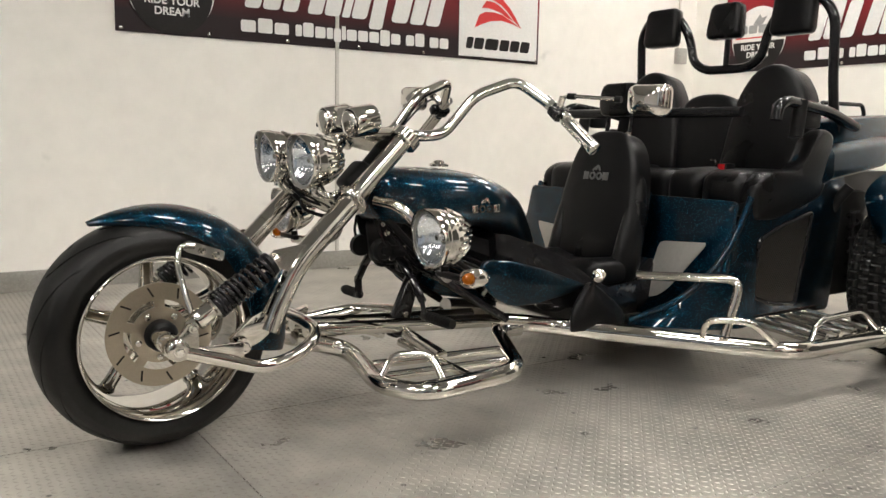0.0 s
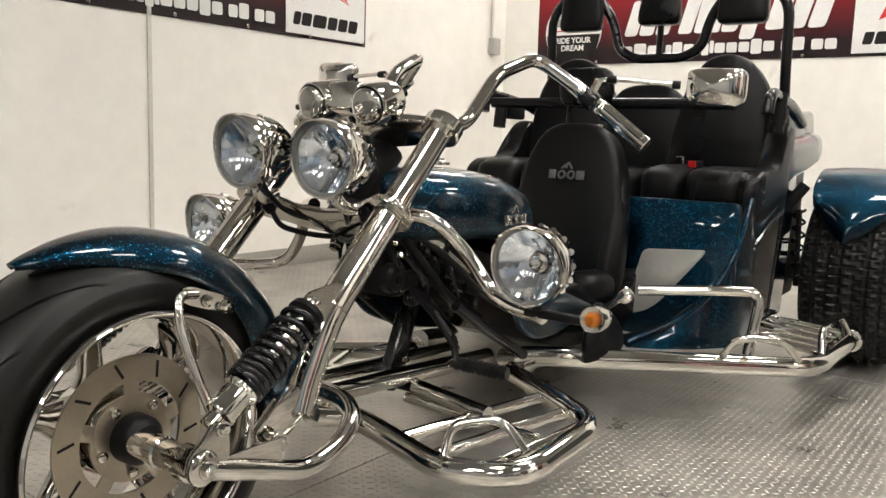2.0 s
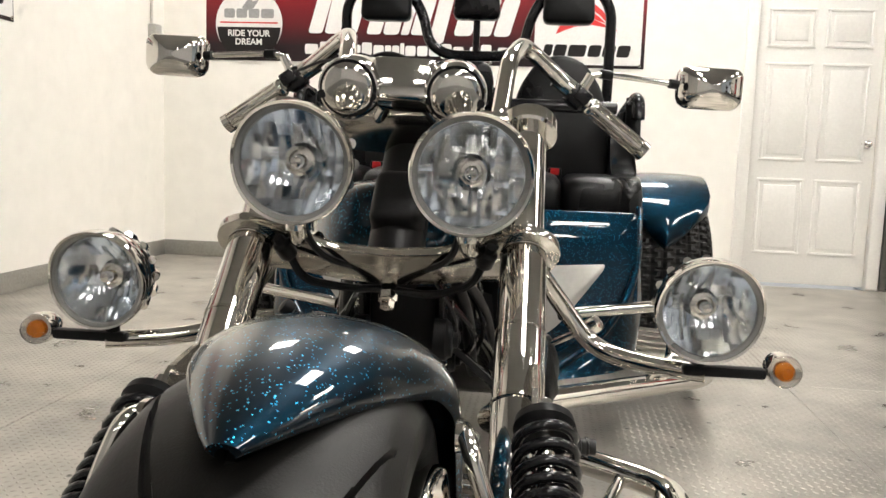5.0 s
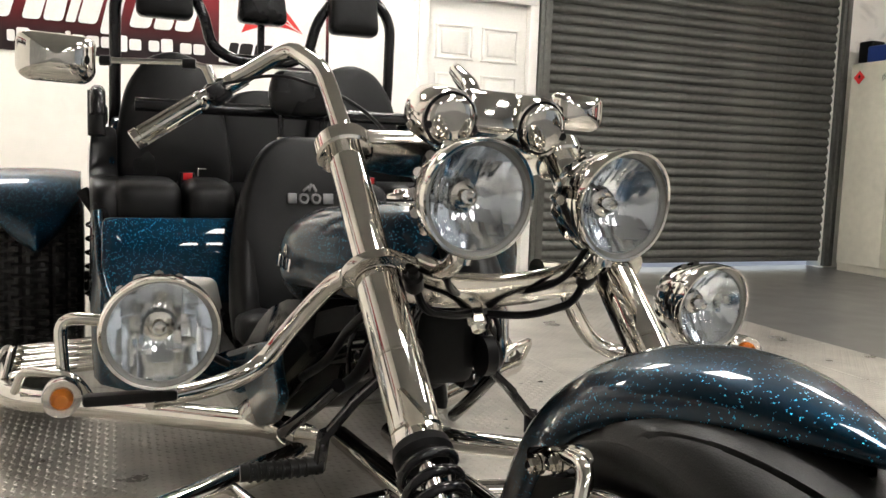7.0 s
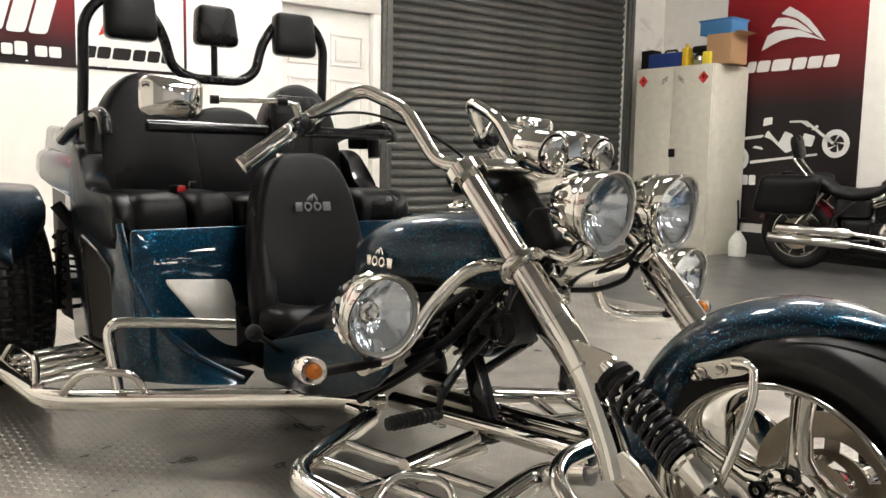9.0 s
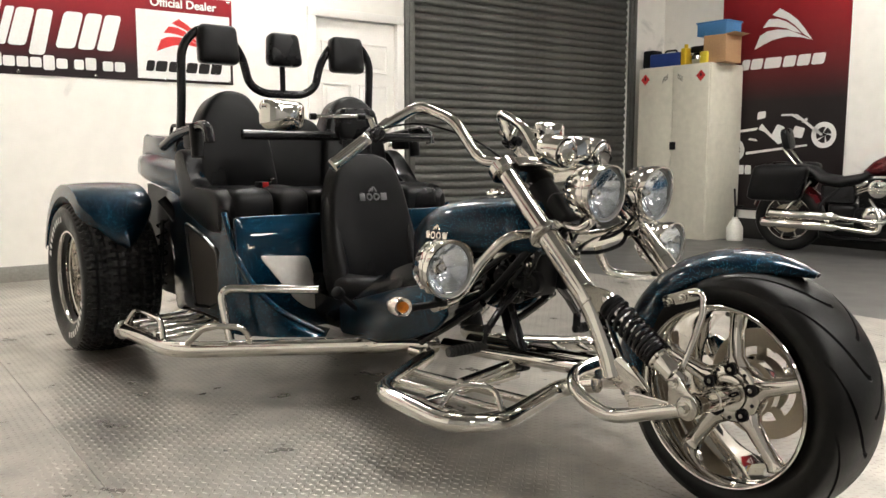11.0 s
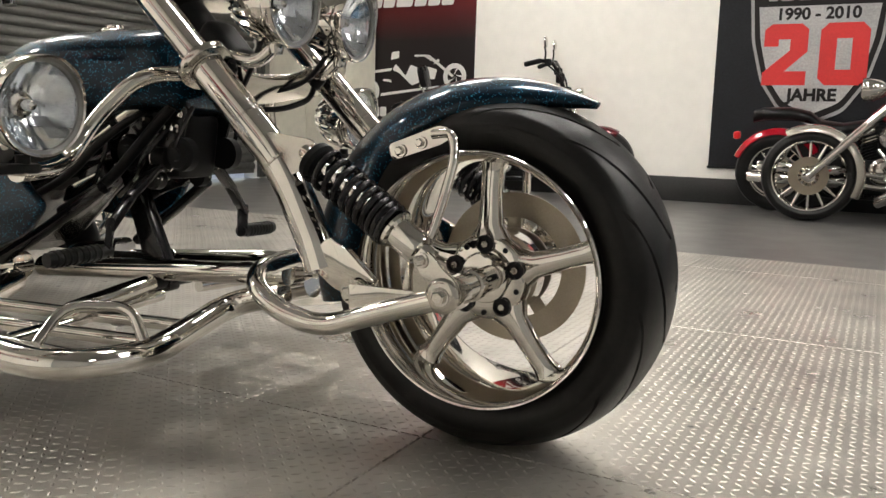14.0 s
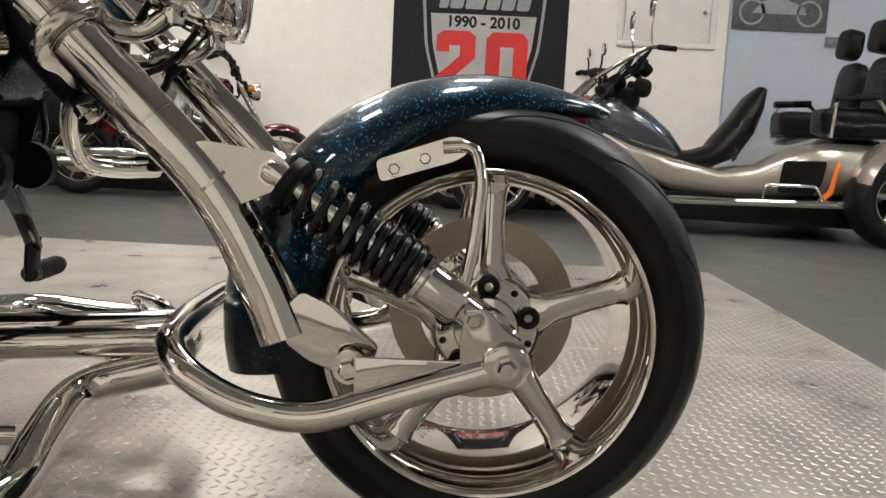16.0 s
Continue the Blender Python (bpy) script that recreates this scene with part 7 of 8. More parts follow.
# ---------------------------------------------------------------- motorcycles by the wall
def wheel_parts(name, parent, c, R, w, rim_mat, spokes, rim_r):
    bm = bmesh.new()
    lathe(bm, [(-w * 0.45, 0.03), (-w * 0.4, 0.05), (w * 0.4, 0.05), (w * 0.45, 0.03)], c, (1, 0, 0), 20)
    hub = part(name, bm, rim_mat, parent)
    bm = bmesh.new()
    ring_tyre(bm, Vector(c), R, rim_r, w / 2, 72)
    part("tyre", bm, RUBBER, hub, "black rubber tyre", 60)
    bm = bmesh.new()
    lathe(bm, [(-w * 0.4, rim_r + 0.006), (-w * 0.4, rim_r - 0.014), (0, rim_r - 0.028), (w * 0.4, rim_r - 0.014), (w * 0.4, rim_r + 0.006), (0, rim_r - 0.02)], c, (1, 0, 0), 56, closed=True)
    part("rim", bm, rim_mat, hub)
    for k in range(spokes):
        a = 2 * math.pi * k / spokes + 0.2
        d = Vector((0, math.cos(a), math.sin(a)))
        bm = bmesh.new()
        tube(bm, [Vector(c) + d * 0.03, Vector(c) + d * (rim_r - 0.012)], (0.014, 0.009) if spokes > 6 else (0.022, 0.016), 0, 8)
        part("spoke", bm, rim_mat, hub)
    bm = bmesh.new()
    lathe(bm, [(-0.003, 0.135), (0.003, 0.135), (0.003, 0.07), (-0.003, 0.07)], (c[0] - w * 0.55, c[1], c[2]), (1, 0, 0), 36, closed=True)
    part("brake_disc", bm, DISC_STEEL, hub)
    return hub


def arc_guard(bm, c, R, half, a0, a1, n=18):
    rings = []
    for k in range(n + 1):
        a = radians(a0 + (a1 - a0) * k / n)
        d = Vector((0, math.cos(a), math.sin(a)))
        ring = []
        for layer, ins in ((0, 0), (1, 0.006)):
            for j in (range(9) if layer == 0 else range(8, -1, -1)):
                q = -1 + j / 4
                ring.append(Vector(c) + d * (R - 0.05 * abs(q) ** 3 - ins) + Vector((half * q, 0, 0)))
        rings.append(ring)
    rings_mesh(bm, rings)


def cruiser(m, label, tank_mat, bags):
    """A low V-twin motorcycle that faces -y."""
    root = thing("motorcycle", label, "motorcycle", m, "motorcycles along the wall")
    rw, fw = (0, 0.78, 0.315), (0, -0.82, 0.315)
    wheel_parts("rear_wheel", root, rw, 0.315, 0.16, STEEL, 9, 0.215)
    wheel_parts("front_wheel", root, fw, 0.315, 0.14, CHROME, 9, 0.235)
    bm = bmesh.new()
    arc_guard(bm, rw, 0.355, 0.095, 20, 150)
    part("rear_mudguard", bm, tank_mat, root)
    bm = bmesh.new()
    arc_guard(bm, fw, 0.335, 0.08, 5, 120)
    part("front_mudguard", bm, tank_mat, root)
    bm = bmesh.new()
    rings = []
    for y, z0, z1, w in ((-0.43, 0.84, 0.93, 0.05), (-0.39, 0.77, 0.99, 0.11), (-0.27, 0.73, 1.01, 0.155), (-0.10, 0.72, 0.95, 0.15), (0.06, 0.72, 0.86, 0.11), (0.14, 0.73, 0.78, 0.05)):
        rings.append([Vector((w * math.copysign(abs(math.cos(t)) ** 0.8, math.cos(t)), y, (z0 + z1) / 2 + (z1 - z0) / 2 * math.sin(t))) for t in (2 * math.pi * j / 20 for j in range(20))])
    rings_mesh(bm, rings)
    tank = part("tank", bm, tank_mat, root, "glossy teardrop tank", 60)
    bm = bmesh.new()
    lathe(bm, [(0, 0.04), (0.01, 0.04), (0.014, 0.03), (0.02, 0.001)], (0, -0.26, 1.005), (0, 0.15, 1), 20)
    part("cap", bm, CHROME, tank)
    bm = bmesh.new()
    rings = []
    for y, zt, w in ((0.08, 0.80, 0.08), (0.16, 0.745, 0.14), (0.32, 0.715, 0.17), (0.48, 0.735, 0.16), (0.56, 0.80, 0.13), (0.70, 0.83, 0.12), (0.90, 0.825, 0.10), (0.98, 0.80, 0.05)):
        rings.append([Vector((w * math.copysign(abs(math.cos(t)) ** 0.6, math.cos(t)), y, zt - 0.05 + 0.05 * math.sin(t))) for t in (2 * math.pi * j / 16 for j in range(16))])
    rings_mesh(bm, rings)
    part("seat", bm, LEATHER, root, "low black leather seat", 60)
    # frame and engine
    bm = bmesh.new()
    for s in SIDES:
        tube(bm, [(s * 0.05, -0.44, 0.86), (s * 0.12, -0.36, 0.36), (s * 0.13, -0.20, 0.17), (s * 0.13, 0.42, 0.17), (s * 0.12, 0.50, 0.45), (s * 0.08, 0.20, 0.72), (s * 0.05, -0.40, 0.84)], 0.018, 0.08, 10)
        tube(bm, [(s * 0.13, 0.42, 0.24), (s * 0.12, 0.78, 0.315)], 0.018, 0, 10)
    part("frame", bm, BLACK_GLOSS, root)
    bm = bmesh.new()
    soft_box(bm, (0.26, 0.36, 0.22), 0.05, Matrix.Translation((0, 0.02, 0.33)), 6)
    eng = part("engine", bm, BLACK_SATIN, root, "black and chrome twin-cylinder engine")
    bm = bmesh.new()
    soft_box(bm, (0.22, 0.24, 0.18), 0.05, Matrix.Translation((0, 0.30, 0.38)), 6)
    part("gearbox", bm, BLACK_SATIN, eng)
    for tilt_, y in ((22, -0.10), (-22, 0.12)):
        d = Vector((0, -math.sin(radians(tilt_)), math.cos(radians(tilt_))))
        for k in range(8):
            bm = bmesh.new()
            mm = facing(Vector((0, y * 0.5, 0.42)) + d * (0.05 + k * 0.022), (1, 0, 0), d.cross(Vector((1, 0, 0))))
            plate(bm, round_rect(0.17, 0.15, 0.03), 0.009, mm)
            part("cooling_fin", bm, STEEL if k > 5 else BLACK_SATIN, eng)
        bm = bmesh.new()
        c = Vector((0, y * 0.5, 0.42)) + d * 0.25
        soft_box(bm, (0.16, 0.13, 0.07), 0.03, facing(c, (1, 0, 0), d.cross(Vector((1, 0, 0)))) @ Euler((0, 0, 0)).to_matrix().to_4x4(), 4)
        part("rocker_cover", bm, CHROME, eng)
    bm = bmesh.new()
    lathe(bm, [(0, 0.10), (0.02, 0.105), (0.035, 0.09), (0.04, 0.06), (0.041, 0.001)], (-0.15, 0.02, 0.36), (-1, 0, 0), 28)
    part("engine_cover", bm, CHROME, eng)
    bm = bmesh.new()
    lathe(bm, [(0, 0.075), (0.03, 0.085), (0.05, 0.08), (0.055, 0.05), (0.056, 0.001)], (-0.13, -0.01, 0.62), (-1, 0, 0), 24)
    for k in range(4):
        box(bm, (-0.19, -0.01, 0.585 + k * 0.022), (0.008, 0.13, 0.008), None, 0.002)
    part("air_cleaner", bm, CHROME, eng, "round chrome air cleaner")
    for k, (z, y1) in enumerate(((0.36, 0.95), (0.27, 1.02))):
        bm = bmesh.new()
        tube(bm, [(-0.12, -0.14 + 0.2 * k, 0.52), (-0.20, -0.20 + 0.16 * k, 0.40), (-0.21, -0.05, z - 0.04), (-0.21, 0.30, z)], 0.022, 0.10, 12)
        lathe(bm, [(0, 0.024), (0.03, 0.042), (y1 - 0.36, 0.044), (y1 - 0.34, 0.036), (y1 - 0.338, 0.02)], (-0.21, 0.30, z), (0, 1, 0.03), 20)
        part("exhaust", bm, CHROME, root, "chrome exhaust pipe and silencer")
    # fork, bars, lamp
    for s in SIDES:
        bm = bmesh.new()
        tube(bm, [(s * 0.095, -0.82, 0.315), (s * 0.095, -0.47, 0.97)], 0.024, 0, 14)
        part("fork_leg", bm, CHROME, root)
        bm = bmesh.new()
        tube(bm, [(s * 0.11, -0.80, 0.315), (s * 0.11, -0.66, 0.575)], 0.032, 0, 14)
        part("fork_slider", bm, BLACK_SATIN, root)
        bm = bmesh.new()
        tube(bm, [(0, -0.46, 0.99), (s * 0.06, -0.44, 1.10), (s * 0.20, -0.38, 1.20), (s * 0.34, -0.28, 1.20), (s * 0.43, -0.20, 1.17)], 0.018, 0.06, 10)
        bar_ = part("handlebar", bm, BLACK_GLOSS, root)
        bm = bmesh.new()
        tube(bm, [(s * 0.32, -0.295, 1.20), (s * 0.44, -0.19, 1.167)], 0.022, 0, 12)
        part("grip", bm, BLACK_SATIN, bar_)
        bm = bmesh.new()
        tube(bm, [(s * 0.28, -0.33, 1.20), (s * 0.30, -0.34, 1.27), (s * 0.33, -0.33, 1.32)], 0.008, 0.03, 8)
        mir_ = part("mirror", bm, BLACK_GLOSS, root)
        bm = bmesh.new()
        mm = facing((s * 0.34, -0.33, 1.36), (1, 0, 0), (0, 0.1, 1))
        puff(bm, [(0.06 * math.cos(t), 0.05 * math.sin(t)) for t in (2 * math.pi * j / 20 for j in range(20))], 0.02, mm, 0.008)
        part("mirror_head", bm, CHROME, mir_)
        bm = bmesh.new()
        lathe(bm, [(0, 0.022), (0.04, 0.024), (0.05, 0.014), (0.051, 0.001)], (s * 0.17, -0.55, 0.92), (0, -1, 0), 14)
        part("indicator", bm, AMBER, root)
    bm = bmesh.new()
    lathe(bm, [(-0.10, 0.02), (-0.08, 0.05), (-0.02, 0.078), (0.02, 0.08), (0.03, 0.074), (0.031, 0.07), (0.036, 0.04), (0.037, 0.001)], (0, -0.62, 0.90), (0, -1, 0), 28)
    part("headlamp", bm, CHROME, root, "round chrome headlamp")
    for sx, sy, sz, r in ((0.0, -0.44, 1.06, 0.05), (0.10, -0.42, 1.12, 0.035), (-0.10, -0.42, 1.12, 0.035), (0.24, -0.36, 1.19, 0.032), (-0.24, -0.36, 1.19, 0.032), (0.0, -0.50, 0.93, 0.06), (0.07, -0.40, 0.80, 0.05), (-0.07, -0.40, 0.80, 0.05)):
        bm = bmesh.new()
        soft_box(bm, (r * 1.7, r * 1.5, r * 1.9), r * 0.4, Matrix.Translation((sx, sy, sz)), 4)
        part("switchgear", bm, BLACK_SATIN, root, "black switchgear")
    for s in SIDES:
        bm = bmesh.new()
        tube(bm, [(s * 0.30, -0.33, 1.19), (s * 0.16, -0.48, 1.06), (s * 0.08, -0.50, 0.90), (s * 0.07, -0.34, 0.66)], 0.008, 0.08, 6, n=6)
        part("cable", bm, BLACK_SATIN, root)
    bm = bmesh.new()
    soft_box(bm, (0.24, 0.72, 0.14), 0.05, Matrix.Translation((0, 0.14, 0.20)), 5)
    part("sump", bm, BLACK_SATIN, root)
    bm = bmesh.new()
    soft_box(bm, (0.15, 0.52, 0.36), 0.06, Matrix.Translation((0, -0.08, 0.52)), 5)
    part("crankcase", bm, BLACK_SATIN, root, "black crankcase between the cylinders")
    bm = bmesh.new()
    soft_box(bm, (0.22, 0.30, 0.20), 0.05, Matrix.Translation((0, 0.34, 0.56)), 5)
    part("oil_tank", bm, BLACK_GLOSS, root, "black oil tank below the seat")
    bm = bmesh.new()
    tube(bm, [(-0.16, -0.36, 0.30), (-0.24, -0.36, 0.30)], 0.018, 0, 10)
    tube(bm, [(0.16, -0.36, 0.30), (0.24, -0.36, 0.30)], 0.018, 0, 10)
    part("foot_peg", bm, BLACK_SATIN, root)
    for s in SIDES:
        bm = bmesh.new()
        tube(bm, [(s * 0.15, 0.56, 0.68), (s * 0.16, 0.80, 0.36)], 0.02, 0, 12)
        part("shock", bm, CHROME, root)
    bm = bmesh.new()
    box(bm, (0, 1.10, 0.60), (0.10, 0.05, 0.06), None, 0.015)
    part("tail_lamp", bm, RED_PLASTIC, root, "red tail lamp")
    if bags:
        for s in SIDES:
            bm = bmesh.new()
            soft_box(bm, (0.16, 0.50, 0.34), 0.06, Matrix.Translation((s * 0.20, 0.84, 0.66)), 6, lambda p: p + Vector((0, -0.03 * p.z / 0.14, 0)))
            part("saddlebag", bm, LEATHER, root, "black leather saddlebag", 60)
        bm = bmesh.new()
        tube(bm, [(-0.09, 0.70, 0.80), (-0.09, 0.84, 0.98), (0.09, 0.84, 0.98), (0.09, 0.70, 0.80)], 0.011, 0.05, 10)
        sis = part("backrest_frame", bm, CHROME, root)
        bm = bmesh.new()
        puff(bm, round_rect(0.22, 0.20, 0.06), 0.06, facing((0, 0.85, 1.05), (1, 0, 0), (0, 0.2, 1)), 0.02)
        part("backrest_pad", bm, LEATHER, sis)
    return root


WINE = surface("dark_red_paint", (0.10, 0.006, 0.010), 0.2, metal=0.3, coat=1.0, var=0.15)
RED_PAINT = surface("bright_red_paint", (0.32, 0.008, 0.02), 0.2, coat=1.0, var=0.1)
cruiser(pose(5.75, 2.46, FZ - 0.006, 0, -3, 14), "dark red and black cruiser motorcycle with saddlebags by the wall", WINE, True)
cruiser(pose(5.90, -0.62, FZ - 0.006, 0, -3, 2), "red and black cruiser motorcycle behind the silver trike", RED_PAINT, False)


# ---------------------------------------------------------------- the silver trike
def silver_trike(m):
    SILVER = surface("champagne_paint", (0.42, 0.38, 0.33), 0.25, metal=0.6, coat=1.0, var=0.06)
    SLATE = surface("slate_paint", (0.09, 0.11, 0.13), 0.22, metal=0.6, coat=1.0, var=0.1)
    root = thing("trike", "champagne and slate trike with black seats beside the wall", "trike", m)
    fw = (0, 0.0, 0.325)
    wheel_parts("front_wheel", root, fw, 0.325, 0.16, CHROME, 14, 0.255)
    bm = bmesh.new()
    arc_guard(bm, fw, 0.365, 0.10, 60, 205)
    part("front_mudguard", bm, SILVER, root, "", 60)
    for s in SIDES:
        bm = bmesh.new()
        tube(bm, [(s * 0.13, 0.0, 0.325), (s * 0.13, -0.70, 1.06)], 0.03, 0, 16)
        part("fork_leg", bm, CHROME, root, "thick chrome fork leg")
        bm = bmesh.new()
        lathe(bm, [(-0.11, 0.02), (-0.08, 0.05), (-0.02, 0.07), (0.03, 0.072), (0.04, 0.066), (0.041, 0.06), (0.046, 0.03), (0.047, 0.001)], (s * 0.14, -0.33, 0.93), (0, 1, 0), 24)
        part("headlamp", bm, CHROME, root, "chrome headlamp")
        bm = bmesh.new()
        tube(bm, [(s * 0.05, -0.72, 1.08), (s * 0.12, -0.86, 1.18), (s * 0.30, -1.05, 1.30), (s * 0.42, -1.15, 1.28)], 0.016, 0.06, 12)
        bar_ = part("handlebar", bm, CHROME, root, "chrome handlebar")
        bm = bmesh.new()
        tube(bm, [(s * 0.36, -1.10, 1.29), (s * 0.47, -1.19, 1.27)], 0.02, 0, 12)
        part("grip", bm, BLACK_SATIN, bar_)
        bm = bmesh.new()
        tube(bm, [(s * 0.32, -1.06, 1.30), (s * 0.36, -1.04, 1.44), (s * 0.36, -1.05, 1.52)], 0.007, 0.04, 8)
        mir_ = part("mirror", bm, CHROME, root, "chrome mirror on a stem")
        bm = bmesh.new()
        puff(bm, [(0.055 * math.cos(t), 0.075 * math.sin(t)) for t in (2 * math.pi * j / 20 for j in range(20))], 0.025, facing((s * 0.36, -1.05, 1.57), (-1, 0, 0), (0, -0.1, 1)), 0.01)
        part("mirror_head", bm, CHROME, mir_)
        bm = bmesh.new()
        tube(bm, [(s * 0.16, -0.45, 0.16), (s * 0.30, -0.55, 0.22), (s * 0.45, -0.9, 0.24), (s * 0.52, -1.6, 0.25), (s * 0.62, -2.7, 0.27)], 0.028, 0.1, 14)
        part("side_rail", bm, CHROME, root, "chrome side rail")
        bm = bmesh.new()
        tube(bm, [(s * 0.52, -2.0, 0.29), (s * 0.54, -2.0, 0.38), (s * 0.58, -2.42, 0.385), (s * 0.60, -2.47, 0.29)], 0.014, 0.05, 10)
        part("guard_hoop", bm, CHROME, root)
        bm = bmesh.new()
        tube(bm, [(s * 0.12, -0.85, 0.62), (s * 0.18, -0.62, 0.24)], 0.016, 0, 10)
        part("down_tube", bm, CHROME, root)
        # rear wheel and guard
        c = (s * 0.72, -3.02, 0.33)
        wheel_parts("rear_wheel", root, c, 0.33, 0.28, CHROME, 5, 0.20)
        bm = bmesh.new()
        arc_guard(bm, c, 0.40, 0.18, 15, 170)
        part("rear_mudguard", bm, SILVER, root)
        bm = bmesh.new()
        box(bm, (s * 0.42, -2.75, 0.78), (0.30, 0.5, 0.12), None, 0.04, 3)
        part("bench_cushion", bm, LEATHER, root)
        bm = bmesh.new()
        soft_box(bm, (0.30, 0.62, 0.20), 0.06, Matrix.Translation((s * 0.40, -2.76, 0.83)), 6)
        part("seat_side", bm, LEATHER, root, "thick black seat side")
        # the recess is a flat plate, its shade put into the black
        bm = bmesh.new()
        plate(bm, smooth_outline([(-2.10, 0.33), (-2.13, 0.55), (-2.50, 0.56), (-2.47, 0.40), (-2.40, 0.32)], 0.03), 0.012, facing((s * 0.555, 0, 0), (0, 1, 0), (0, 0, 1)))
        part("side_recess", bm, BLACK_SATIN, root, "black plate for the shade of a recess in the body side")
        for k, (py, pz, pr) in enumerate(((-0.80, 0.98, 0.07), (-0.95, 0.93, 0.09), (-1.04, 1.02, 0.07), (-0.88, 1.06, 0.06), (-1.06, 1.16, 0.05))):
            bm = bmesh.new()
            lathe(bm, [(-0.05, pr * 0.4), (-0.045, pr * 0.9), (-0.02, pr), (0.03, pr), (0.04, pr * 0.8), (0.042, 0.001)], (s * (0.07 + 0.05 * (k % 3)), py, pz), (s * 0.4, 1 - 0.6 * (k % 2), 0.3 * k - 0.5), 14)
            part("switchgear", bm, BLACK_SATIN, root, "black switchgear and dials")
        for k in range(4):
            bm = bmesh.new()
            tube(bm, [(s * (0.05 + 0.03 * k), -0.70, 0.85), (s * (0.10 + 0.03 * k), -0.80 - 0.03 * k, 1.0 + 0.03 * k), (s * (0.22 + 0.04 * k), -0.98, 1.12 + 0.03 * k), (s * 0.31, -1.06, 1.28)], 0.008, 0.05, 6, n=6)
            part("cable", bm, BLACK_SATIN, root)
        bm = bmesh.new()
        puff(bm, round_rect(0.38, 0.50, 0.12, 5, 0, 0.25), 0.12, facing((s * 0.26, -3.08, 0.80), (-1, 0, 0), (0, -0.15, 1)), 0.04)
        part("backrest", bm, LEATHER, root)
        bm = bmesh.new()
        puff(bm, round_rect(0.24, 0.22, 0.07), 0.15, facing((s * 0.26, -3.10, 1.43), (-1, 0, 0), (0, -0.15, 1)), 0.03)
        part("headrest", bm, LEATHER, root)
        bm = bmesh.new()
        tube(bm, [(s * 0.56, -2.5, 0.72), (s * 0.56, -2.52, 0.98), (s * 0.56, -2.85, 1.0), (s * 0.56, -3.05, 0.80)], 0.018, 0.06, 10)
        part("arm_rest", bm, CHROME, root, "chrome arm rest")
        bm = bmesh.new()
        tube(bm, [(s * 0.56, -2.50, 0.985), (s * 0.56, -2.86, 1.005)], 0.028, 0, 12)
        part("arm_pad", bm, LEATHER, root)
        bm = bmesh.new()
        plate(bm, smooth_outline([(-2.44, 0.30), (-2.52, 0.36), (-2.57, 0.56), (-2.60, 0.56), (-2.56, 0.34), (-2.46, 0.27)], 0.02), 0.006, facing((s * 0.58, 0, 0), (0, 1, 0), (0, 0, 1)))
        part("stripe", bm, surface("orange_strip", (0.85, 0.20, 0.02), 0.4), root, "orange strip")
    bm = bmesh.new()
    rings = []
    for y, z0, z1, w in ((-0.66, 0.80, 0.90, 0.05), (-0.72, 0.70, 0.97, 0.13), (-0.90, 0.62, 0.97, 0.19), (-1.10, 0.56, 0.88, 0.21), (-1.28, 0.52, 0.74, 0.19), (-1.40, 0.50, 0.62, 0.12)):
        rings.append([Vector((w * math.copysign(abs(math.cos(t)) ** 0.75, math.cos(t)), y, (z0 + z1) / 2 + (z1 - z0) / 2 * math.sin(t))) for t in (2 * math.pi * j / 20 for j in range(20))])
    rings_mesh(bm, rings)
    part("tank", bm, SLATE, root, "slate grey tank", 60)
    bm = bmesh.new()
    rings = []
    for y, z0, z1, w in ((-0.80, 0.55, 0.72, 0.10), (-1.0, 0.42, 0.62, 0.20), (-1.3, 0.28, 0.54, 0.25), (-1.7, 0.25, 0.47, 0.28), (-2.0, 0.25, 0.52, 0.34), (-2.2, 0.25, 0.64, 0.45), (-2.5, 0.27, 0.72, 0.54), (-3.2, 0.30, 0.74, 0.54), (-3.5, 0.40, 0.72, 0.45)):
        rings.append([Vector((w * math.copysign(abs(math.cos(t)) ** 0.5, math.cos(t)), y, (z0 + z1) / 2 + (z1 - z0) / 2 * math.copysign(abs(math.sin(t)) ** 0.6, math.sin(t)))) for t in (2 * math.pi * j / 24 for j in range(24))])
    rings_mesh(bm, rings)
    part("body", bm, SILVER, root, "long champagne bodywork", 60)
    bm = bmesh.new()
    rings = []
    for y, z, th, w in ((-1.36, 0.55, 0.04, 0.12), (-1.46, 0.52, 0.08, 0.18), (-1.62, 0.53, 0.12, 0.20), (-1.80, 0.61, 0.14, 0.20), (-1.95, 0.78, 0.13, 0.19), (-2.05, 0.95, 0.10, 0.16), (-2.12, 1.06, 0.04, 0.10)):
        d = Vector((0, -0.5, 1)) if y > -1.7 else Vector((0, 1, 0.5))
        d = d.normalized()
        rings.append([Vector((w * math.cos(t), y, z)) + d * th * math.sin(t) for t in (2 * math.pi * j / 16 for j in range(16))])
    rings_mesh(bm, rings)
    part("driver_seat", bm, LEATHER, root, "swept black leather driver seat", 60)
    bm = bmesh.new()
    soft_box(bm, (0.26, 0.5, 0.30), 0.05, Matrix.Translation((0, -0.82, 0.42)), 5)
    eng = part("engine", bm, BLACK_SATIN, root, "dark engine with chrome covers")
    bm = bmesh.new()
    rings = []
    for y, w in ((-0.75, 0.10), (-1.0, 0.24), (-1.5, 0.34), (-2.1, 0.46), (-2.8, 0.50), (-3.3, 0.44)):
        rings.append([Vector((sx * w, y, z)) for sx, z in ((-1, 0.10), (1, 0.10), (1, 0.29), (-1, 0.29))])
    rings_mesh(bm, rings)
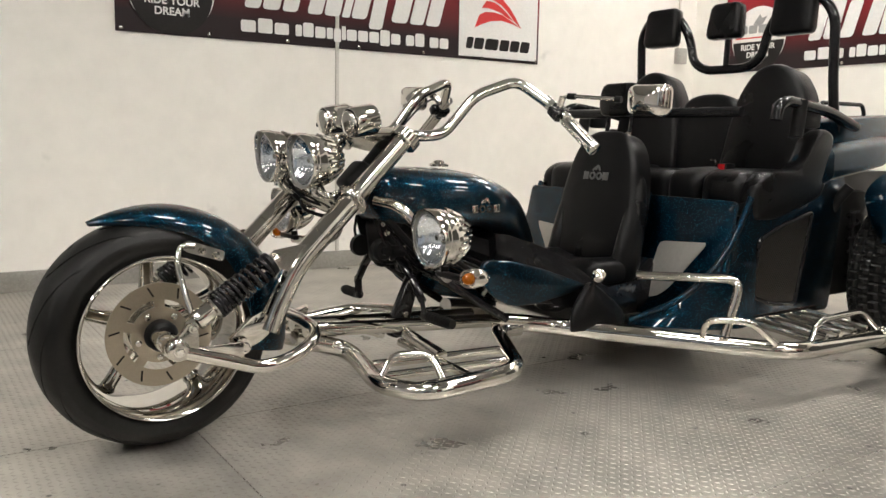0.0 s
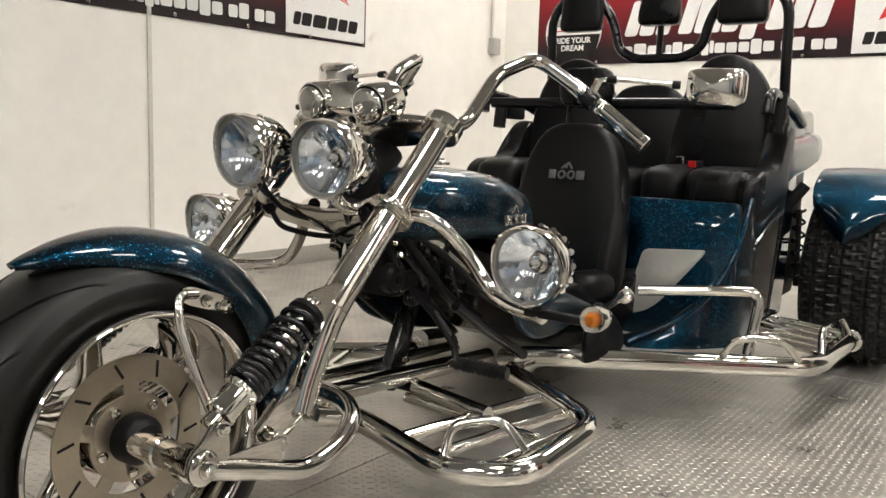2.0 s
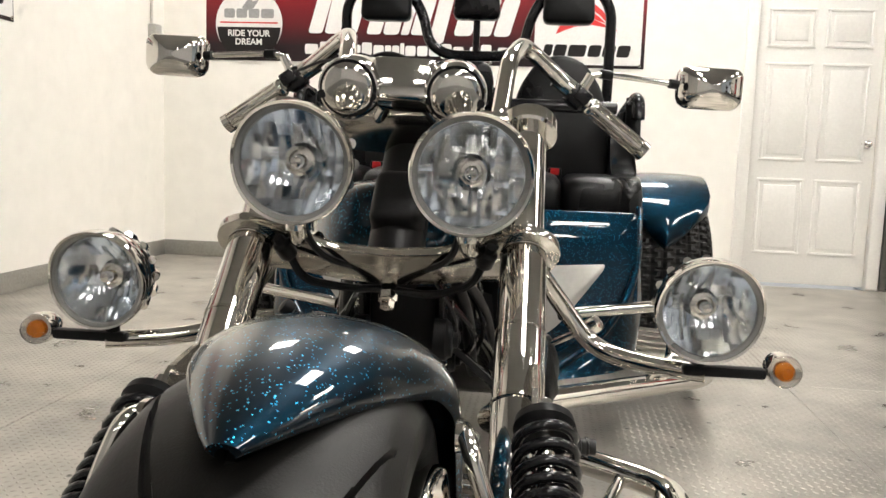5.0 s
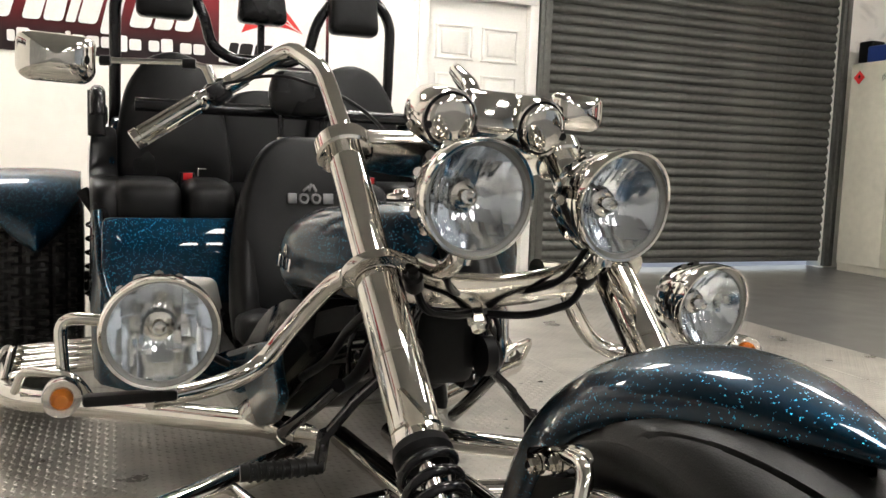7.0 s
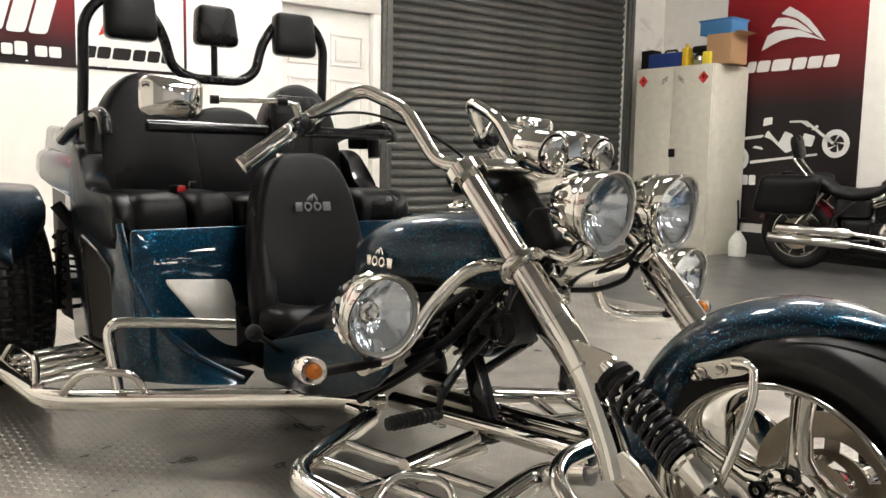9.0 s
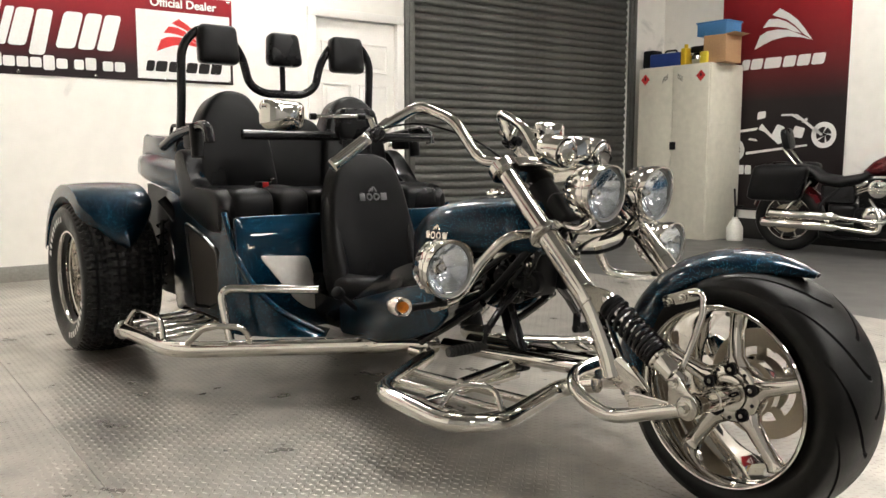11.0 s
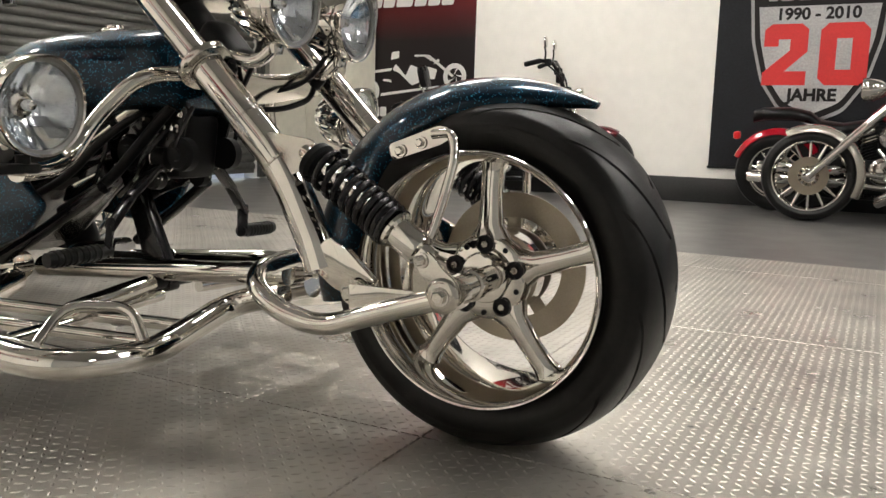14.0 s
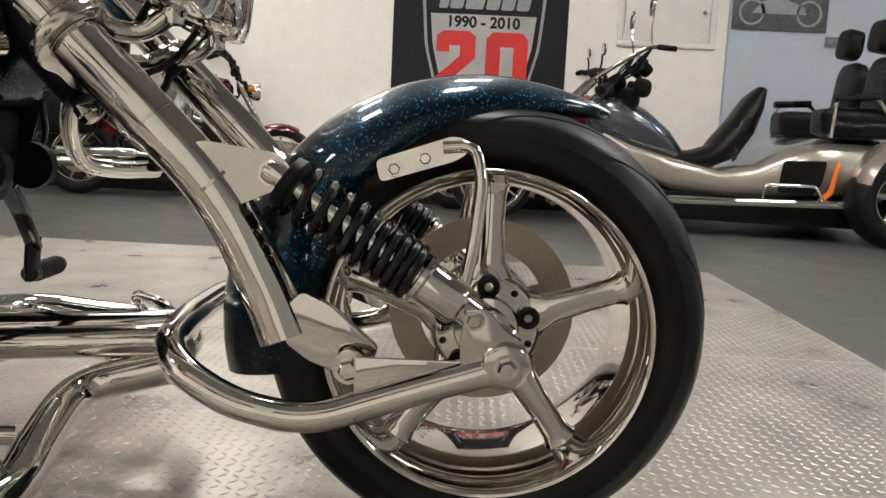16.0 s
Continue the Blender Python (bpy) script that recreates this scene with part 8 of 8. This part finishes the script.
    part("underbody", bm, BLACK_SATIN, root, "black chassis tray under the body", 40)
    for y, z, r in ((-0.70, 0.45, 0.06), (-0.86, 0.36, 0.07), (-0.95, 0.50, 0.05)):
        for s in SIDES:
            bm = bmesh.new()
            lathe(bm, [(0, r), (0.03, r), (0.04, r * 0.7), (0.041, 0.001)], (s * 0.12, y, z), (s, 0, 0), 18)
            part("cover", bm, CHROME, eng)
    bm = bmesh.new()
    for x in (-0.13, 0.13):
        lathe(bm, [(-0.03, 0.045), (0.03, 0.045)], (x, -0.58, 0.93), (0, -0.69, 0.73), 20)
    box(bm, (0, -0.58, 0.93), (0.26, 0.06, 0.05), None, 0.01)
    part("yoke", bm, CHROME, root)
    bm = bmesh.new()
    tube(bm, [(0, -0.5, 0.30), (0, -0.8, 0.75)], 0.04, 0, 12)
    part("frame_tube", bm, CHROME, root)
    # the rear half is short: draw it in towards the driver's seat
    shut = lambda y: y if y > -1.3 else -1.3 + (y + 1.3) * 0.8
    for ob in root.children_recursive:
        wheel = ob.name.startswith("rear_wheel") or ob.parent.name.startswith("rear_wheel")
        for v in ob.data.vertices:
            v.co.y = v.co.y + shut(-3.02) + 3.02 if wheel else shut(v.co.y)
    return root


silver_trike(pose(5.13, -0.14, FZ - 0.006, 0, 0, 0))


# ---------------------------------------------------------------- the tread plate floor, sheet by sheet
PX0, PX1, PY0, PY1 = X0 + 0.01, 2.84, -1.15, Y1 - 0.01
xs = [PX0, -1.27, -0.048, 1.17, 2.41, PX1]
ys = [PY0, 0.13, 2.57, PY1]
plates = thing("pavement", "worn grey tread plate flooring laid in sheets", "tread plate", kind="structure")
for i in range(len(xs) - 1):
    for j in range(len(ys) - 1):
        bm = bmesh.new()
        x0, x1, y0, y1 = xs[i] + 0.0022, xs[i + 1] - 0.0022, ys[j] + 0.0022, ys[j + 1] - 0.0022
        box(bm, ((x0 + x1) / 2, (y0 + y1) / 2, FZ - 0.003), (x1 - x0, y1 - y0, 0.006), None, 0)
        part("sheet", bm, PLATE, plates)
# raised bars of the tread
pitch = 0.0235
nx, ny = int((PX1 - PX0) / pitch), int((PY1 - PY0) / pitch)
gx, gy = np.meshgrid(np.arange(nx), np.arange(ny), indexing="ij")
cx, cy = (PX0 + (gx + 0.5) * pitch).ravel(), (PY0 + (gy + 0.5) * pitch).ravel()
turn = np.where((gx + gy).ravel() % 2 == 0, math.pi / 4, -math.pi / 4)
base = np.array([(-0.0102, 0, 0), (-0.0036, -0.003, 0), (0.0036, -0.003, 0), (0.0102, 0, 0), (0.0036, 0.003, 0), (-0.0036, 0.003, 0), (-0.006, 0, 0.0017), (0.006, 0, 0.0017)])
c_, s_ = np.cos(turn)[:, None], np.sin(turn)[:, None]
vx = cx[:, None] + base[:, 0] * c_ - base[:, 1] * s_
vy = cy[:, None] + base[:, 0] * s_ + base[:, 1] * c_
vz = np.broadcast_to(base[:, 2] + FZ, vx.shape)
verts = np.stack([vx, vy, vz], axis=2).reshape(-1, 3)
quads = np.array([(0, 1, 6, 6), (1, 2, 7, 6), (2, 3, 7, 7), (3, 4, 7, 7), (4, 5, 6, 7), (5, 0, 6, 6)])
faces = []
for k in range(len(cx)):
    o = k * 8
    faces += [(o, o + 1, o + 6), (o + 1, o + 2, o + 7, o + 6), (o + 2, o + 3, o + 7), (o + 3, o + 4, o + 7), (o + 4, o + 5, o + 6, o + 7), (o + 5, o, o + 6)]
me = bpy.data.meshes.new("tread_bars")
me.from_pydata(verts.tolist(), [], faces)
me.materials.append(TREAD)
me.shade_smooth()
ob = new("tread_bars", me)
ob.parent = plates
ob["kind"] = "stuff"
